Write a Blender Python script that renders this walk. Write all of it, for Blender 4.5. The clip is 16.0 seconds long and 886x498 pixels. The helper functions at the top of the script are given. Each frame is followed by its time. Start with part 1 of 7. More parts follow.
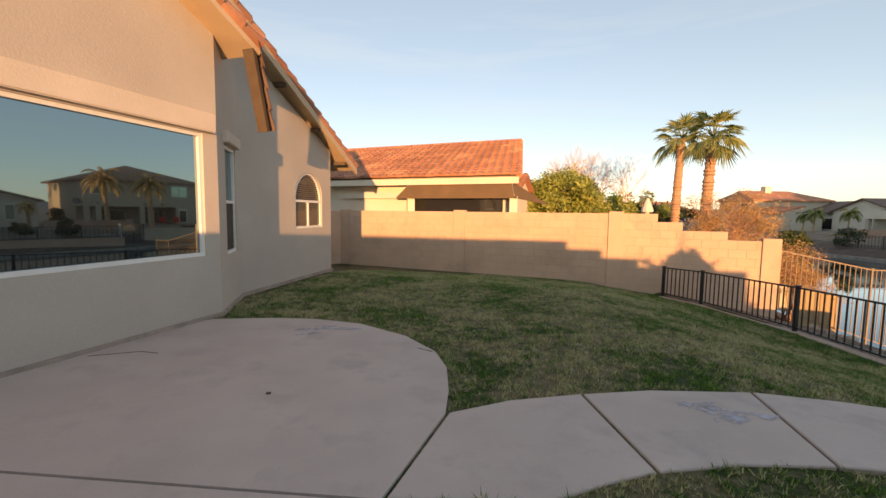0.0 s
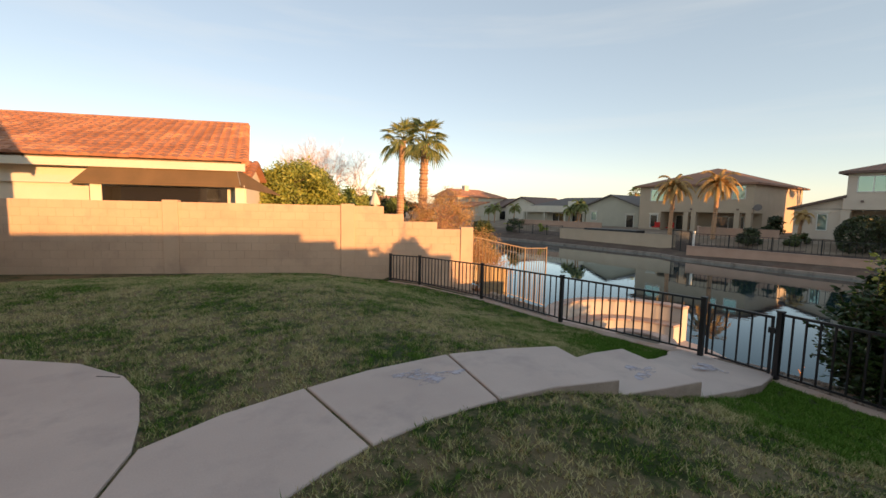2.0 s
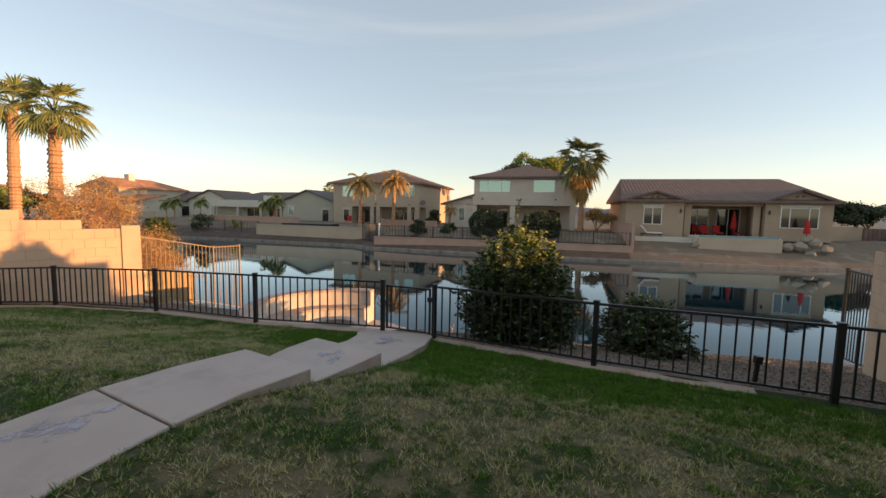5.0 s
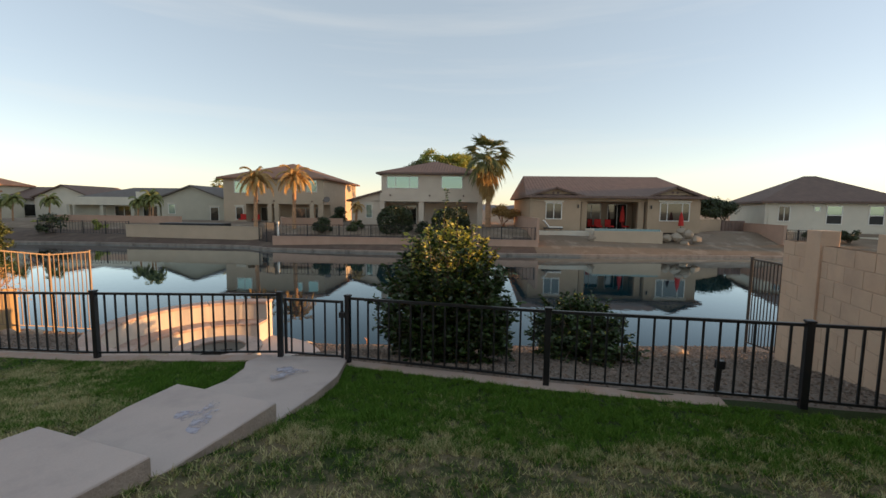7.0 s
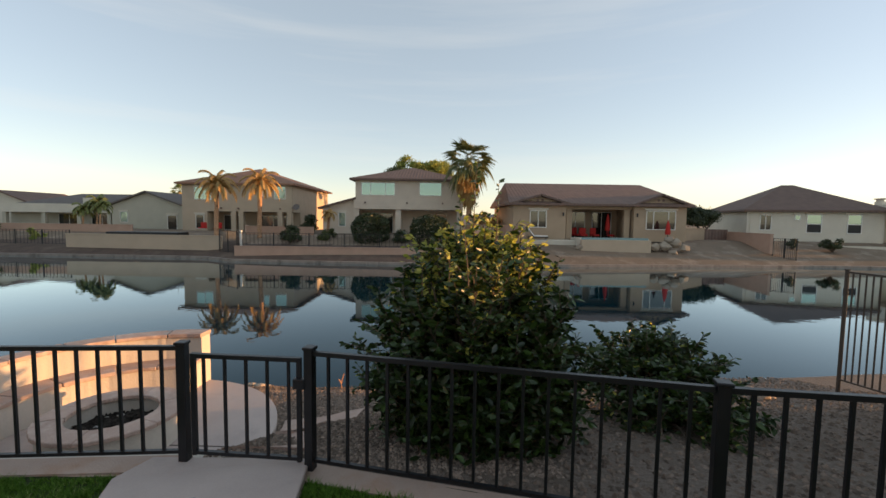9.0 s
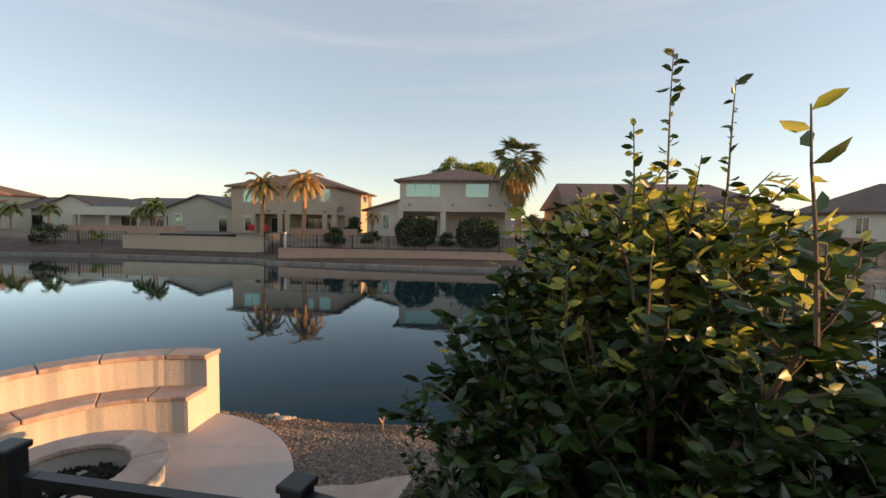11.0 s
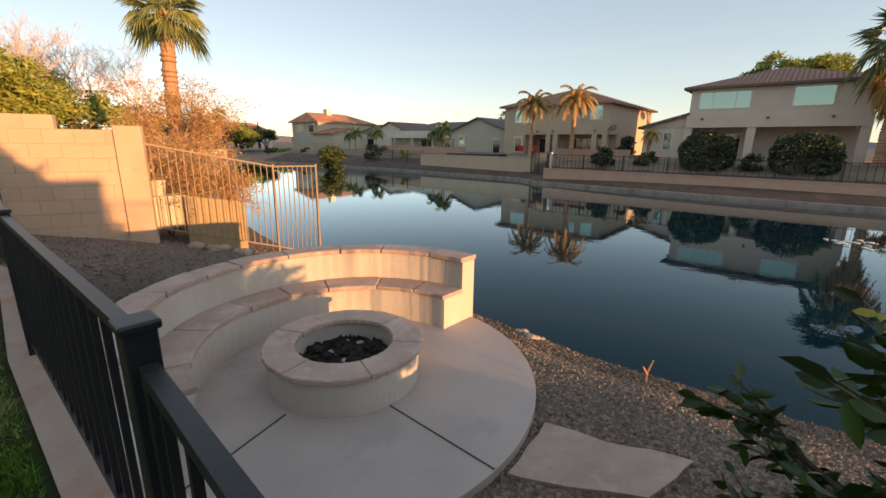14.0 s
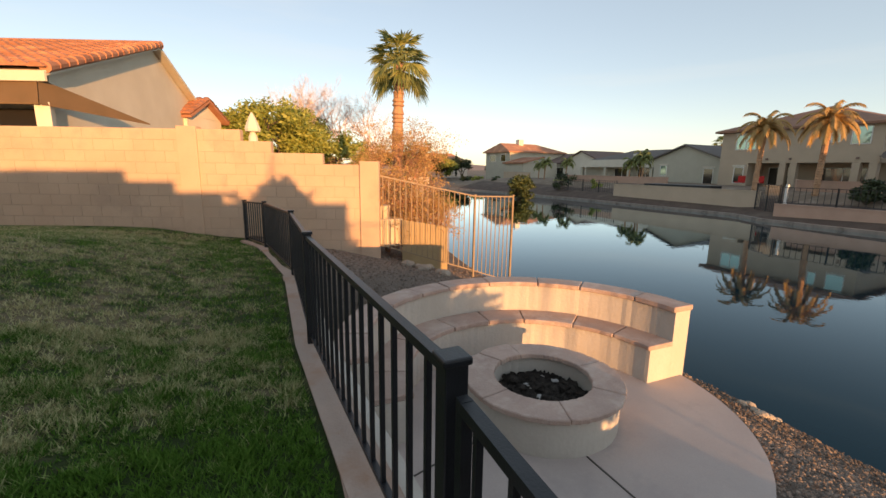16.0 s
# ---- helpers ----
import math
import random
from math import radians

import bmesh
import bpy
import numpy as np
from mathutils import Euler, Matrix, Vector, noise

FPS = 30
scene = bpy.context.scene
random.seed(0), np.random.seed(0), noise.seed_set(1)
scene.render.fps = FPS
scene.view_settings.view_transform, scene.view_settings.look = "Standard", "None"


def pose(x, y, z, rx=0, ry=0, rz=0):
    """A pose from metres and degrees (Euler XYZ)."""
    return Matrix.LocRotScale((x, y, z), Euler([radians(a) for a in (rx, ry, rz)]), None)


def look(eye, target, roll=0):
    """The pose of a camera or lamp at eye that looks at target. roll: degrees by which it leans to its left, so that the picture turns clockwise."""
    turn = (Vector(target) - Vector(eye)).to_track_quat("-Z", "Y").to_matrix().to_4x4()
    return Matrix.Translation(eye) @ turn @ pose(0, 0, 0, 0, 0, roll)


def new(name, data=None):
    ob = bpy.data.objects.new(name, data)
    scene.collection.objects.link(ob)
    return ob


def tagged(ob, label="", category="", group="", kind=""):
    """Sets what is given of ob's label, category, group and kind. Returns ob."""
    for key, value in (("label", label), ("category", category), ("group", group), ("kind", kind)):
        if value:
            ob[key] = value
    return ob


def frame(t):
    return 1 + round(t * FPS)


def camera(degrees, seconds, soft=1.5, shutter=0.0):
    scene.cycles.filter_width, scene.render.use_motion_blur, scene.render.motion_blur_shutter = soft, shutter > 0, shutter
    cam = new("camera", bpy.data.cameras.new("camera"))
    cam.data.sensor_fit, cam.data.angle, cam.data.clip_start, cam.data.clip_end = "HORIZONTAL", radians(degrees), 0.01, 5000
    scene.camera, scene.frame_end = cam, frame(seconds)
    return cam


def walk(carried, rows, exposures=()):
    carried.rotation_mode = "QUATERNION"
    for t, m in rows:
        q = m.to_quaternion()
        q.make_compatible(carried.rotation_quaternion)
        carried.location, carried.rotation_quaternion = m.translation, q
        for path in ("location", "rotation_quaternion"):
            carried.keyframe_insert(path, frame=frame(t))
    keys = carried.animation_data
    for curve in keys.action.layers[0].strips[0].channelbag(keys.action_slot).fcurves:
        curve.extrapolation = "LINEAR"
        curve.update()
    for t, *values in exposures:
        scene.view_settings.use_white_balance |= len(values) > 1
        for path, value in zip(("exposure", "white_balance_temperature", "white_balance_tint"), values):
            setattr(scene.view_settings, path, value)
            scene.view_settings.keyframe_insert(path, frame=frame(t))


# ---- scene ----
cam = camera(92.7, 16.0)
PATH = [
    (0, (0.462, 0.357, 1.43), (0.494, 2.349, 1.258), 0.7),
    (0.5, (0.524, 0.36, 1.419), (0.903, 2.316, 1.244), 0.9),
    (1, (0.563, 0.361, 1.42), (1.221, 2.241, 1.239), 1),
    (1.5, (0.617, 0.37, 1.415), (1.529, 2.14, 1.232), 1),
    (2, (0.661, 0.378, 1.42), (1.806, 2.007, 1.232), 1.2),
    (2.5, (0.698, 0.379, 1.416), (2.039, 1.85, 1.228), 1.2),
    (3, (0.714, 0.357, 1.416), (2.23, 1.648, 1.229), 1.2),
    (3.5, (0.729, 0.329, 1.418), (2.398, 1.416, 1.233), 1.2),
    (4, (0.735, 0.31, 1.412), (2.519, 1.197, 1.231), 1.3),
    (4.5, (0.734, 0.283, 1.417), (2.595, 0.994, 1.236), 1.3),
    (5, (0.758, 0.266, 1.416), (2.674, 0.807, 1.232), 1.1),
    (7.5, (2.387, 0.825, 1.322), (4.378, 0.885, 1.139), 0.8),
    (8, (2.959, 0.955, 1.297), (4.952, 0.981, 1.127), 0.9),
    (10.5, (5.626, 1.635, 0.933), (7.622, 1.601, 0.811), 0.7),
    (11, (5.95, 1.678, 0.935), (7.938, 1.865, 0.814), 0.9),
    (11.5, (6.287, 1.767, 0.868), (8.242, 2.17, 0.749), 1.1),
    (12, (6.57, 1.878, 0.804), (8.464, 2.511, 0.683), 1),
    (12.5, (6.735, 1.947, 0.742), (8.571, 2.728, 0.616), 0.9),
    (13, (6.81, 1.966, 0.667), (8.54, 2.946, 0.445), 0.8),
    (13.5, (6.825, 1.994, 0.637), (8.419, 3.135, 0.239), 0.7),
    (14, (6.798, 2.03, 0.636), (8.287, 3.275, 0.15), 0.7),
    (14.5, (6.774, 2.078, 0.635), (8.162, 3.428, 0.132), 0.8),
    (15, (6.74, 2.1, 0.656), (7.993, 3.574, 0.151), 0.8),
    (15.5, (6.678, 2.142, 0.687), (7.757, 3.757, 0.211), 0.8),
    (16, (6.57, 2.173, 0.719), (7.42, 3.944, 0.348), 0.8),
]
EXPOSURES = [(0, 0.8, 8000, 20), (16, 0.8, 8000, 20)]
walk(cam, [(t, look(eye, target, roll)) for t, eye, target, roll in PATH], EXPOSURES)

# ---- world, sun ----
SUN_AZ = math.atan2(0.04, -1.0)      # clockwise from +y
SUN_EL = radians(3.3)
world = bpy.data.worlds.new("sky")
scene.world = world
world.use_nodes = True
wn = world.node_tree
sky = wn.nodes.new("ShaderNodeTexSky")
sky.sky_type = "NISHITA"
sky.sun_disc = False
sky.sun_elevation = radians(15.0)
sky.sun_rotation = SUN_AZ
sky.altitude = 300
sky.air_density, sky.dust_density, sky.ozone_density = 1.0, 0.25, 1.4
bg = wn.nodes["Background"]
bg.inputs["Strength"].default_value = 0.15
veil = wn.nodes.new("ShaderNodeMix")      # thin high cirrus evens the sky
veil.data_type = "RGBA"
veil.inputs["Factor"].default_value = 0.5
veil.inputs["B"].default_value = (1.76, 2.48, 2.92, 1)
wn.links.new(sky.outputs[0], veil.inputs["A"])
cirrus_at = wn.nodes.new("ShaderNodeTexCoord")
cirrus_map = wn.nodes.new("ShaderNodeMapping")
cirrus_map.inputs["Rotation"].default_value = (radians(-6), radians(4), radians(-20))
cirrus_map.inputs["Scale"].default_value = (1.1, 0.55, 9.0)
cirrus = wn.nodes.new("ShaderNodeTexNoise")
cirrus.inputs["Scale"].default_value, cirrus.inputs["Detail"].default_value, cirrus.inputs["Roughness"].default_value = 1.6, 5, 0.55
cirrus_amt = wn.nodes.new("ShaderNodeMapRange")
cirrus_amt.inputs["From Min"].default_value, cirrus_amt.inputs["From Max"].default_value, cirrus_amt.inputs["To Max"].default_value = 0.5, 0.74, 0.26
streaks = wn.nodes.new("ShaderNodeMix")
streaks.data_type = "RGBA"
streaks.inputs["B"].default_value = (3.1, 3.6, 3.8, 1)
wn.links.new(cirrus_at.outputs["Generated"], cirrus_map.inputs["Vector"])
wn.links.new(cirrus_map.outputs[0], cirrus.inputs["Vector"])
wn.links.new(cirrus.outputs["Fac"], cirrus_amt.inputs["Value"])
wn.links.new(cirrus_amt.outputs[0], streaks.inputs["Factor"])
wn.links.new(veil.outputs["Result"], streaks.inputs["A"])
wn.links.new(streaks.outputs["Result"], bg.inputs["Color"])
sun = new("sun", bpy.data.lights.new("sun", "SUN"))
sun.data.energy, sun.data.angle, sun.data.color = 4.5, radians(0.6), (1.0, 0.58, 0.27)
SDIR = Vector((math.sin(SUN_AZ) * math.cos(SUN_EL), math.cos(SUN_AZ) * math.cos(SUN_EL), math.sin(SUN_EL)))
sun.matrix_world = look(SDIR * 80, (0, 0, 0))


# ---- materials ----
def material(name, c1, c2=None, rough=0.8, scale=3.0, fine=60.0, bump=0.15, spec=0.3, metal=0.0, stain=None, stain_scale=0.7, per_object=0.0, dist=0.01):
    """A surface with broad and fine variation between two colours, optional stains, and a fine relief."""
    m = bpy.data.materials.new(name)
    m.use_nodes = True
    nt = m.node_tree
    p = nt.nodes["Principled BSDF"]
    p.inputs["Roughness"].default_value = rough
    p.inputs["Metallic"].default_value = metal
    p.inputs["Specular IOR Level"].default_value = spec
    c2 = c2 or tuple(v * 0.8 for v in c1)
    geo = nt.nodes.new("ShaderNodeNewGeometry")
    n1 = nt.nodes.new("ShaderNodeTexNoise")
    n1.inputs["Scale"].default_value = scale
    n1.inputs["Detail"].default_value = 6
    n2 = nt.nodes.new("ShaderNodeTexNoise")
    n2.inputs["Scale"].default_value = fine
    n2.inputs["Detail"].default_value = 4
    for n in (n1, n2):
        nt.links.new(geo.outputs["Position"], n.inputs["Vector"])
    add = nt.nodes.new("ShaderNodeMath")
    add.operation = "MULTIPLY_ADD"
    add.inputs[1].default_value = 0.45
    nt.links.new(n2.outputs["Fac"], add.inputs[0])
    nt.links.new(n1.outputs["Fac"], add.inputs[2])
    ramp = nt.nodes.new("ShaderNodeMapRange")
    ramp.inputs["From Min"].default_value, ramp.inputs["From Max"].default_value = 0.5, 0.95
    nt.links.new(add.outputs[0], ramp.inputs["Value"])
    mix = nt.nodes.new("ShaderNodeMix")
    mix.data_type = "RGBA"
    mix.inputs["A"].default_value, mix.inputs["B"].default_value = (*c1, 1), (*c2, 1)
    nt.links.new(ramp.outputs[0], mix.inputs["Factor"])
    out = mix.outputs["Result"]
    if stain:
        n3 = nt.nodes.new("ShaderNodeTexNoise")
        n3.inputs["Scale"].default_value = stain_scale
        n3.inputs["Detail"].default_value = 5
        n3.inputs["Roughness"].default_value = 0.65
        nt.links.new(geo.outputs["Position"], n3.inputs["Vector"])
        r3 = nt.nodes.new("ShaderNodeMapRange")
        r3.inputs["From Min"].default_value, r3.inputs["From Max"].default_value = 0.52, 0.68
        nt.links.new(n3.outputs["Fac"], r3.inputs["Value"])
        m3 = nt.nodes.new("ShaderNodeMix")
        m3.data_type = "RGBA"
        m3.inputs["B"].default_value = (*stain, 1)
        nt.links.new(r3.outputs[0], m3.inputs["Factor"])
        nt.links.new(out, m3.inputs["A"])
        out = m3.outputs["Result"]
    if per_object:
        info = nt.nodes.new("ShaderNodeObjectInfo")
        pr = nt.nodes.new("ShaderNodeMapRange")
        pr.inputs["To Min"].default_value, pr.inputs["To Max"].default_value = 1 - per_object, 1 + per_object
        nt.links.new(info.outputs["Random"], pr.inputs["Value"])
        isl = nt.nodes.new("ShaderNodeMapRange")
        isl.inputs["To Min"].default_value, isl.inputs["To Max"].default_value = 1 - per_object, 1 + per_object
        nt.links.new(geo.outputs["Random Per Island"], isl.inputs["Value"])
        mm = nt.nodes.new("ShaderNodeMath")
        mm.operation = "MULTIPLY"
        nt.links.new(pr.outputs[0], mm.inputs[0])
        nt.links.new(isl.outputs[0], mm.inputs[1])
        hsv = nt.nodes.new("ShaderNodeHueSaturation")
        nt.links.new(mm.outputs[0], hsv.inputs["Value"])
        nt.links.new(out, hsv.inputs["Color"])
        out = hsv.outputs["Color"]
    nt.links.new(out, p.inputs["Base Color"])
    if bump:
        b = nt.nodes.new("ShaderNodeBump")
        b.inputs["Strength"].default_value = bump
        b.inputs["Distance"].default_value = dist
        nt.links.new(n2.outputs["Fac"], b.inputs["Height"])
        nt.links.new(b.outputs["Normal"], p.inputs["Normal"])
    return m


def leaf_material(name, c1, c2, rough=0.45, trans=0.35):
    m = bpy.data.materials.new(name)
    m.use_nodes = True
    nt = m.node_tree
    p = nt.nodes["Principled BSDF"]
    p.inputs["Roughness"].default_value = rough
    geo = nt.nodes.new("ShaderNodeNewGeometry")
    mix = nt.nodes.new("ShaderNodeMix")
    mix.data_type = "RGBA"
    mix.inputs["A"].default_value, mix.inputs["B"].default_value = (*c1, 1), (*c2, 1)
    nt.links.new(geo.outputs["Random Per Island"], mix.inputs["Factor"])
    nt.links.new(mix.outputs["Result"], p.inputs["Base Color"])
    tr = nt.nodes.new("ShaderNodeBsdfTranslucent")
    nt.links.new(mix.outputs["Result"], tr.inputs["Color"])
    sh = nt.nodes.new("ShaderNodeMixShader")
    sh.inputs[0].default_value = trans
    nt.links.new(p.outputs[0], sh.inputs[1])
    nt.links.new(tr.outputs[0], sh.inputs[2])
    nt.links.new(sh.outputs[0], nt.nodes["Material Output"].inputs["Surface"])
    return m


def glass_material(name, tint, dark, fac, rough=0.015):
    """Coated window glass: a mirror-like reflection over a dark room."""
    m = bpy.data.materials.new(name)
    m.use_nodes = True
    nt = m.node_tree
    p = nt.nodes["Principled BSDF"]
    p.inputs["Base Color"].default_value = (*dark, 1)
    p.inputs["Roughness"].default_value = 0.1
    g = nt.nodes.new("ShaderNodeBsdfGlossy")
    g.inputs["Color"].default_value = (*tint, 1)
    g.inputs["Roughness"].default_value = rough
    sh = nt.nodes.new("ShaderNodeMixShader")
    sh.inputs[0].default_value = fac
    nt.links.new(p.outputs[0], sh.inputs[1])
    nt.links.new(g.outputs[0], sh.inputs[2])
    nt.links.new(sh.outputs[0], nt.nodes["Material Output"].inputs["Surface"])
    return m


STUCCO = material("stucco_tan", (0.54, 0.475, 0.405), (0.45, 0.39, 0.335), 0.9, 0.8, 45, 0.35, stain=(0.47, 0.41, 0.35), dist=0.006)
STUCCO_TRIM = material("stucco_trim", (0.66, 0.56, 0.47), (0.58, 0.49, 0.40), 0.9, 1.5, 50, 0.3, dist=0.006)
BLOCK = material("block_wall", (0.59, 0.41, 0.29), (0.51, 0.35, 0.245), 0.92, 1.2, 70, 0.5, stain=(0.45, 0.315, 0.23), per_object=0.03, dist=0.006)
MORTAR = material("mortar", (0.50, 0.355, 0.26), (0.43, 0.305, 0.22), 0.95, 2, 60, 0.4)
CONCRETE = material("concrete", (0.50, 0.415, 0.375), (0.42, 0.345, 0.315), 0.85, 1.4, 90, 0.25, stain=(0.39, 0.325, 0.30), stain_scale=1.6, dist=0.004)
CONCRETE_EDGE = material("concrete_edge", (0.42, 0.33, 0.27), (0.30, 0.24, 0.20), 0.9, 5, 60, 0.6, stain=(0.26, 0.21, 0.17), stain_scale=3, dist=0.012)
PATCH = material("blue_grey_patch", (0.36, 0.355, 0.43), (0.47, 0.45, 0.49), 0.75, 6, 120, 0.2)
_pt = PATCH.node_tree
_pn = _pt.nodes.new("ShaderNodeTexNoise")
_pn.inputs["Scale"].default_value, _pn.inputs["Detail"].default_value, _pn.inputs["Roughness"].default_value = 7.0, 6, 0.7
_pg = _pt.nodes.new("ShaderNodeNewGeometry")
_pt.links.new(_pg.outputs["Position"], _pn.inputs["Vector"])
_pr = _pt.nodes.new("ShaderNodeMapRange")
_pr.inputs["From Min"].default_value, _pr.inputs["From Max"].default_value, _pr.inputs["To Max"].default_value = 0.42, 0.58, 0.95
_pt.links.new(_pn.outputs["Fac"], _pr.inputs["Value"])
_px = _pt.nodes.new("ShaderNodeMixShader")
_ptr = _pt.nodes.new("ShaderNodeBsdfTransparent")
_pt.links.new(_pr.outputs[0], _px.inputs[0])
_pt.links.new(_ptr.outputs[0], _px.inputs[1])
_pt.links.new(_pt.nodes["Principled BSDF"].outputs[0], _px.inputs[2])
_pt.links.new(_px.outputs[0], _pt.nodes["Material Output"].inputs["Surface"])
JOINT = material("joint_dark", (0.10, 0.085, 0.075), (0.07, 0.06, 0.05), 0.95, 8, 90, 0.3)
CURB = material("mow_curb", (0.46, 0.345, 0.285), (0.38, 0.285, 0.235), 0.9, 2.5, 80, 0.35, stain=(0.40, 0.25, 0.18), stain_scale=2.2)
IRON = material("black_iron", (0.008, 0.009, 0.011), (0.014, 0.015, 0.018), 0.42, 9, 150, 0.1, spec=0.5)
TAN_IRON = material("tan_iron", (0.30, 0.22, 0.14), (0.24, 0.17, 0.11), 0.6, 9, 150, 0.1)
BENCH = material("bench_stucco", (0.57, 0.52, 0.455), (0.50, 0.45, 0.39), 0.9, 1.8, 30, 0.4, stain=(0.50, 0.45, 0.385), dist=0.012)
FLAG = material("flagstone", (0.49, 0.355, 0.295), (0.39, 0.275, 0.23), 0.85, 4, 50, 0.6, stain=(0.53, 0.41, 0.35), stain_scale=3, per_object=0.07, dist=0.01)
ASH_PALE = material("pale_ash", (0.42, 0.40, 0.38), (0.28, 0.265, 0.25), 0.95, 12, 80, 0.5)
ASH = material("fire_ash", (0.016, 0.013, 0.011), (0.07, 0.058, 0.05), 0.95, 14, 70, 0.9, spec=0.08, dist=0.03)
TILE = material("roof_tile_terracotta", (0.45, 0.205, 0.12), (0.35, 0.15, 0.088), 0.85, 2.5, 40, 0.25, stain=(0.60, 0.30, 0.17), per_object=0.16)
TILE_BROWN = material("roof_tile_brown", (0.20, 0.13, 0.105), (0.15, 0.10, 0.085), 0.85, 2, 20, 0.3, per_object=0.1)
TILE_GREY = material("roof_tile_grey", (0.17, 0.145, 0.13), (0.13, 0.11, 0.10), 0.85, 2, 20, 0.3, per_object=0.1)
WOOD_TRIM = material("painted_fascia", (0.62, 0.46, 0.30), (0.55, 0.40, 0.26), 0.7, 4, 40, 0.15)
WHITE = material("white_frame", (0.80, 0.78, 0.73), (0.74, 0.72, 0.67), 0.5, 6, 90, 0.05)
CREAM = material("cream_stucco", (0.70, 0.63, 0.50), (0.62, 0.55, 0.43), 0.9, 1, 40, 0.25)
SAGE = material("sage_stucco", (0.50, 0.47, 0.38), (0.45, 0.42, 0.34), 0.9, 1, 30, 0.2)
TAUPE = material("taupe_stucco", (0.52, 0.405, 0.30), (0.46, 0.36, 0.265), 0.9, 1, 30, 0.2)
BEIGE = material("beige_stucco", (0.66, 0.56, 0.46), (0.60, 0.50, 0.41), 0.9, 1, 30, 0.2)
BROWN_ST = material("brown_stucco", (0.44, 0.32, 0.225), (0.38, 0.28, 0.195), 0.9, 1, 30, 0.2)
OFFWHITE = material("offwhite_stucco", (0.66, 0.61, 0.51), (0.60, 0.55, 0.46), 0.9, 1, 30, 0.2)
PINKWALL = material("pink_block", (0.50, 0.325, 0.245), (0.44, 0.28, 0.21), 0.92, 1.5, 30, 0.3, stain=(0.42, 0.28, 0.21))
CANOPY = material("shade_cloth", (0.17, 0.105, 0.055), (0.13, 0.085, 0.045), 0.9, 2, 200, 0.1)
DARK = material("dark_interior", (0.035, 0.03, 0.026), (0.025, 0.022, 0.02), 0.9, 2, 10, 0)
RED = material("red_fabric", (0.55, 0.035, 0.03), (0.45, 0.03, 0.025), 0.85, 8, 90, 0.1)
BARK = material("palm_bark", (0.54, 0.31, 0.18), (0.36, 0.21, 0.13), 0.95, 7, 35, 0.9, per_object=0.15, dist=0.03)
TRUNK = material("tree_bark", (0.16, 0.12, 0.09), (0.10, 0.08, 0.06), 0.95, 8, 40, 0.6)
TWIG = material("pale_twigs", (0.80, 0.64, 0.58), (0.70, 0.54, 0.48), 0.9, 8, 40, 0.2)
TWIG_RED = material("dry_brush", (0.56, 0.29, 0.17), (0.42, 0.21, 0.12), 0.95, 8, 40, 0.2, per_object=0.2)
ROCK = material("rock", (0.34, 0.27, 0.21), (0.24, 0.19, 0.15), 0.9, 5, 40, 0.6, per_object=0.2, dist=0.02)
BOULDER = material("pale_boulder", (0.40, 0.33, 0.26), (0.31, 0.25, 0.19), 0.9, 3, 30, 0.6, per_object=0.1, dist=0.03)
PLASTIC = material("pale_plastic", (0.62, 0.52, 0.38), (0.55, 0.46, 0.33), 0.6, 5, 50, 0.1)
POOLTILE = material("pool_tile", (0.22, 0.36, 0.36), (0.16, 0.28, 0.30), 0.4, 9, 60, 0.1)
# south lake fence iron: the shade on it is put into the base colour
IRON_IN_SHADE = material("iron_in_shade", (0.07, 0.052, 0.04), (0.05, 0.037, 0.028), 0.55, 9, 150, 0.1)
PLYWOOD = material("fence_screen", (0.40, 0.29, 0.16), (0.32, 0.23, 0.13), 0.9, 4, 50, 0.2)
CITRUS = leaf_material("citrus_leaf", (0.007, 0.026, 0.005), (0.048, 0.10, 0.018), 0.38, 0.12)
CITRUS_NEW = leaf_material("citrus_new_leaf", (0.30, 0.34, 0.06), (0.56, 0.53, 0.13), 0.4, 0.5)
PALMLEAF = leaf_material("palm_leaf", (0.12, 0.16, 0.045), (0.36, 0.36, 0.12), 0.45, 0.35)
PALMLEAF_DARK = leaf_material("palm_leaf_dark", (0.055, 0.08, 0.025), (0.22, 0.22, 0.075), 0.45, 0.3)
PALMDRY = leaf_material("palm_dry_leaf", (0.42, 0.25, 0.09), (0.58, 0.38, 0.15), 0.7, 0.3)
TREELEAF = leaf_material("tree_leaf", (0.19, 0.25, 0.055), (0.46, 0.46, 0.12), 0.6, 0.35)
DARKLEAF = leaf_material("dark_shrub_leaf", (0.025, 0.04, 0.015), (0.05, 0.07, 0.022), 0.5, 0.2)
MIDLEAF = leaf_material("shrub_leaf", (0.05, 0.075, 0.02), (0.10, 0.12, 0.035), 0.5, 0.25)
GLASS = glass_material("window_glass", (0.52, 0.70, 0.76), (0.008, 0.009, 0.01), 0.42)
GLASS_FAR = glass_material("window_glass_blind", (0.50, 0.72, 0.66), (0.20, 0.30, 0.27), 0.42, 0.05)
GLASS_DARK = glass_material("window_glass_dark", (0.55, 0.6, 0.6), (0.022, 0.02, 0.018), 0.12, 0.04)
SCREEN = material("insect_screen", (0.05, 0.048, 0.045), (0.04, 0.038, 0.036), 0.7, 20, 300, 0.1)
BLIND = material("blind_slats", (0.16, 0.13, 0.10), (0.13, 0.105, 0.08), 0.6, 5, 60, 0.05)


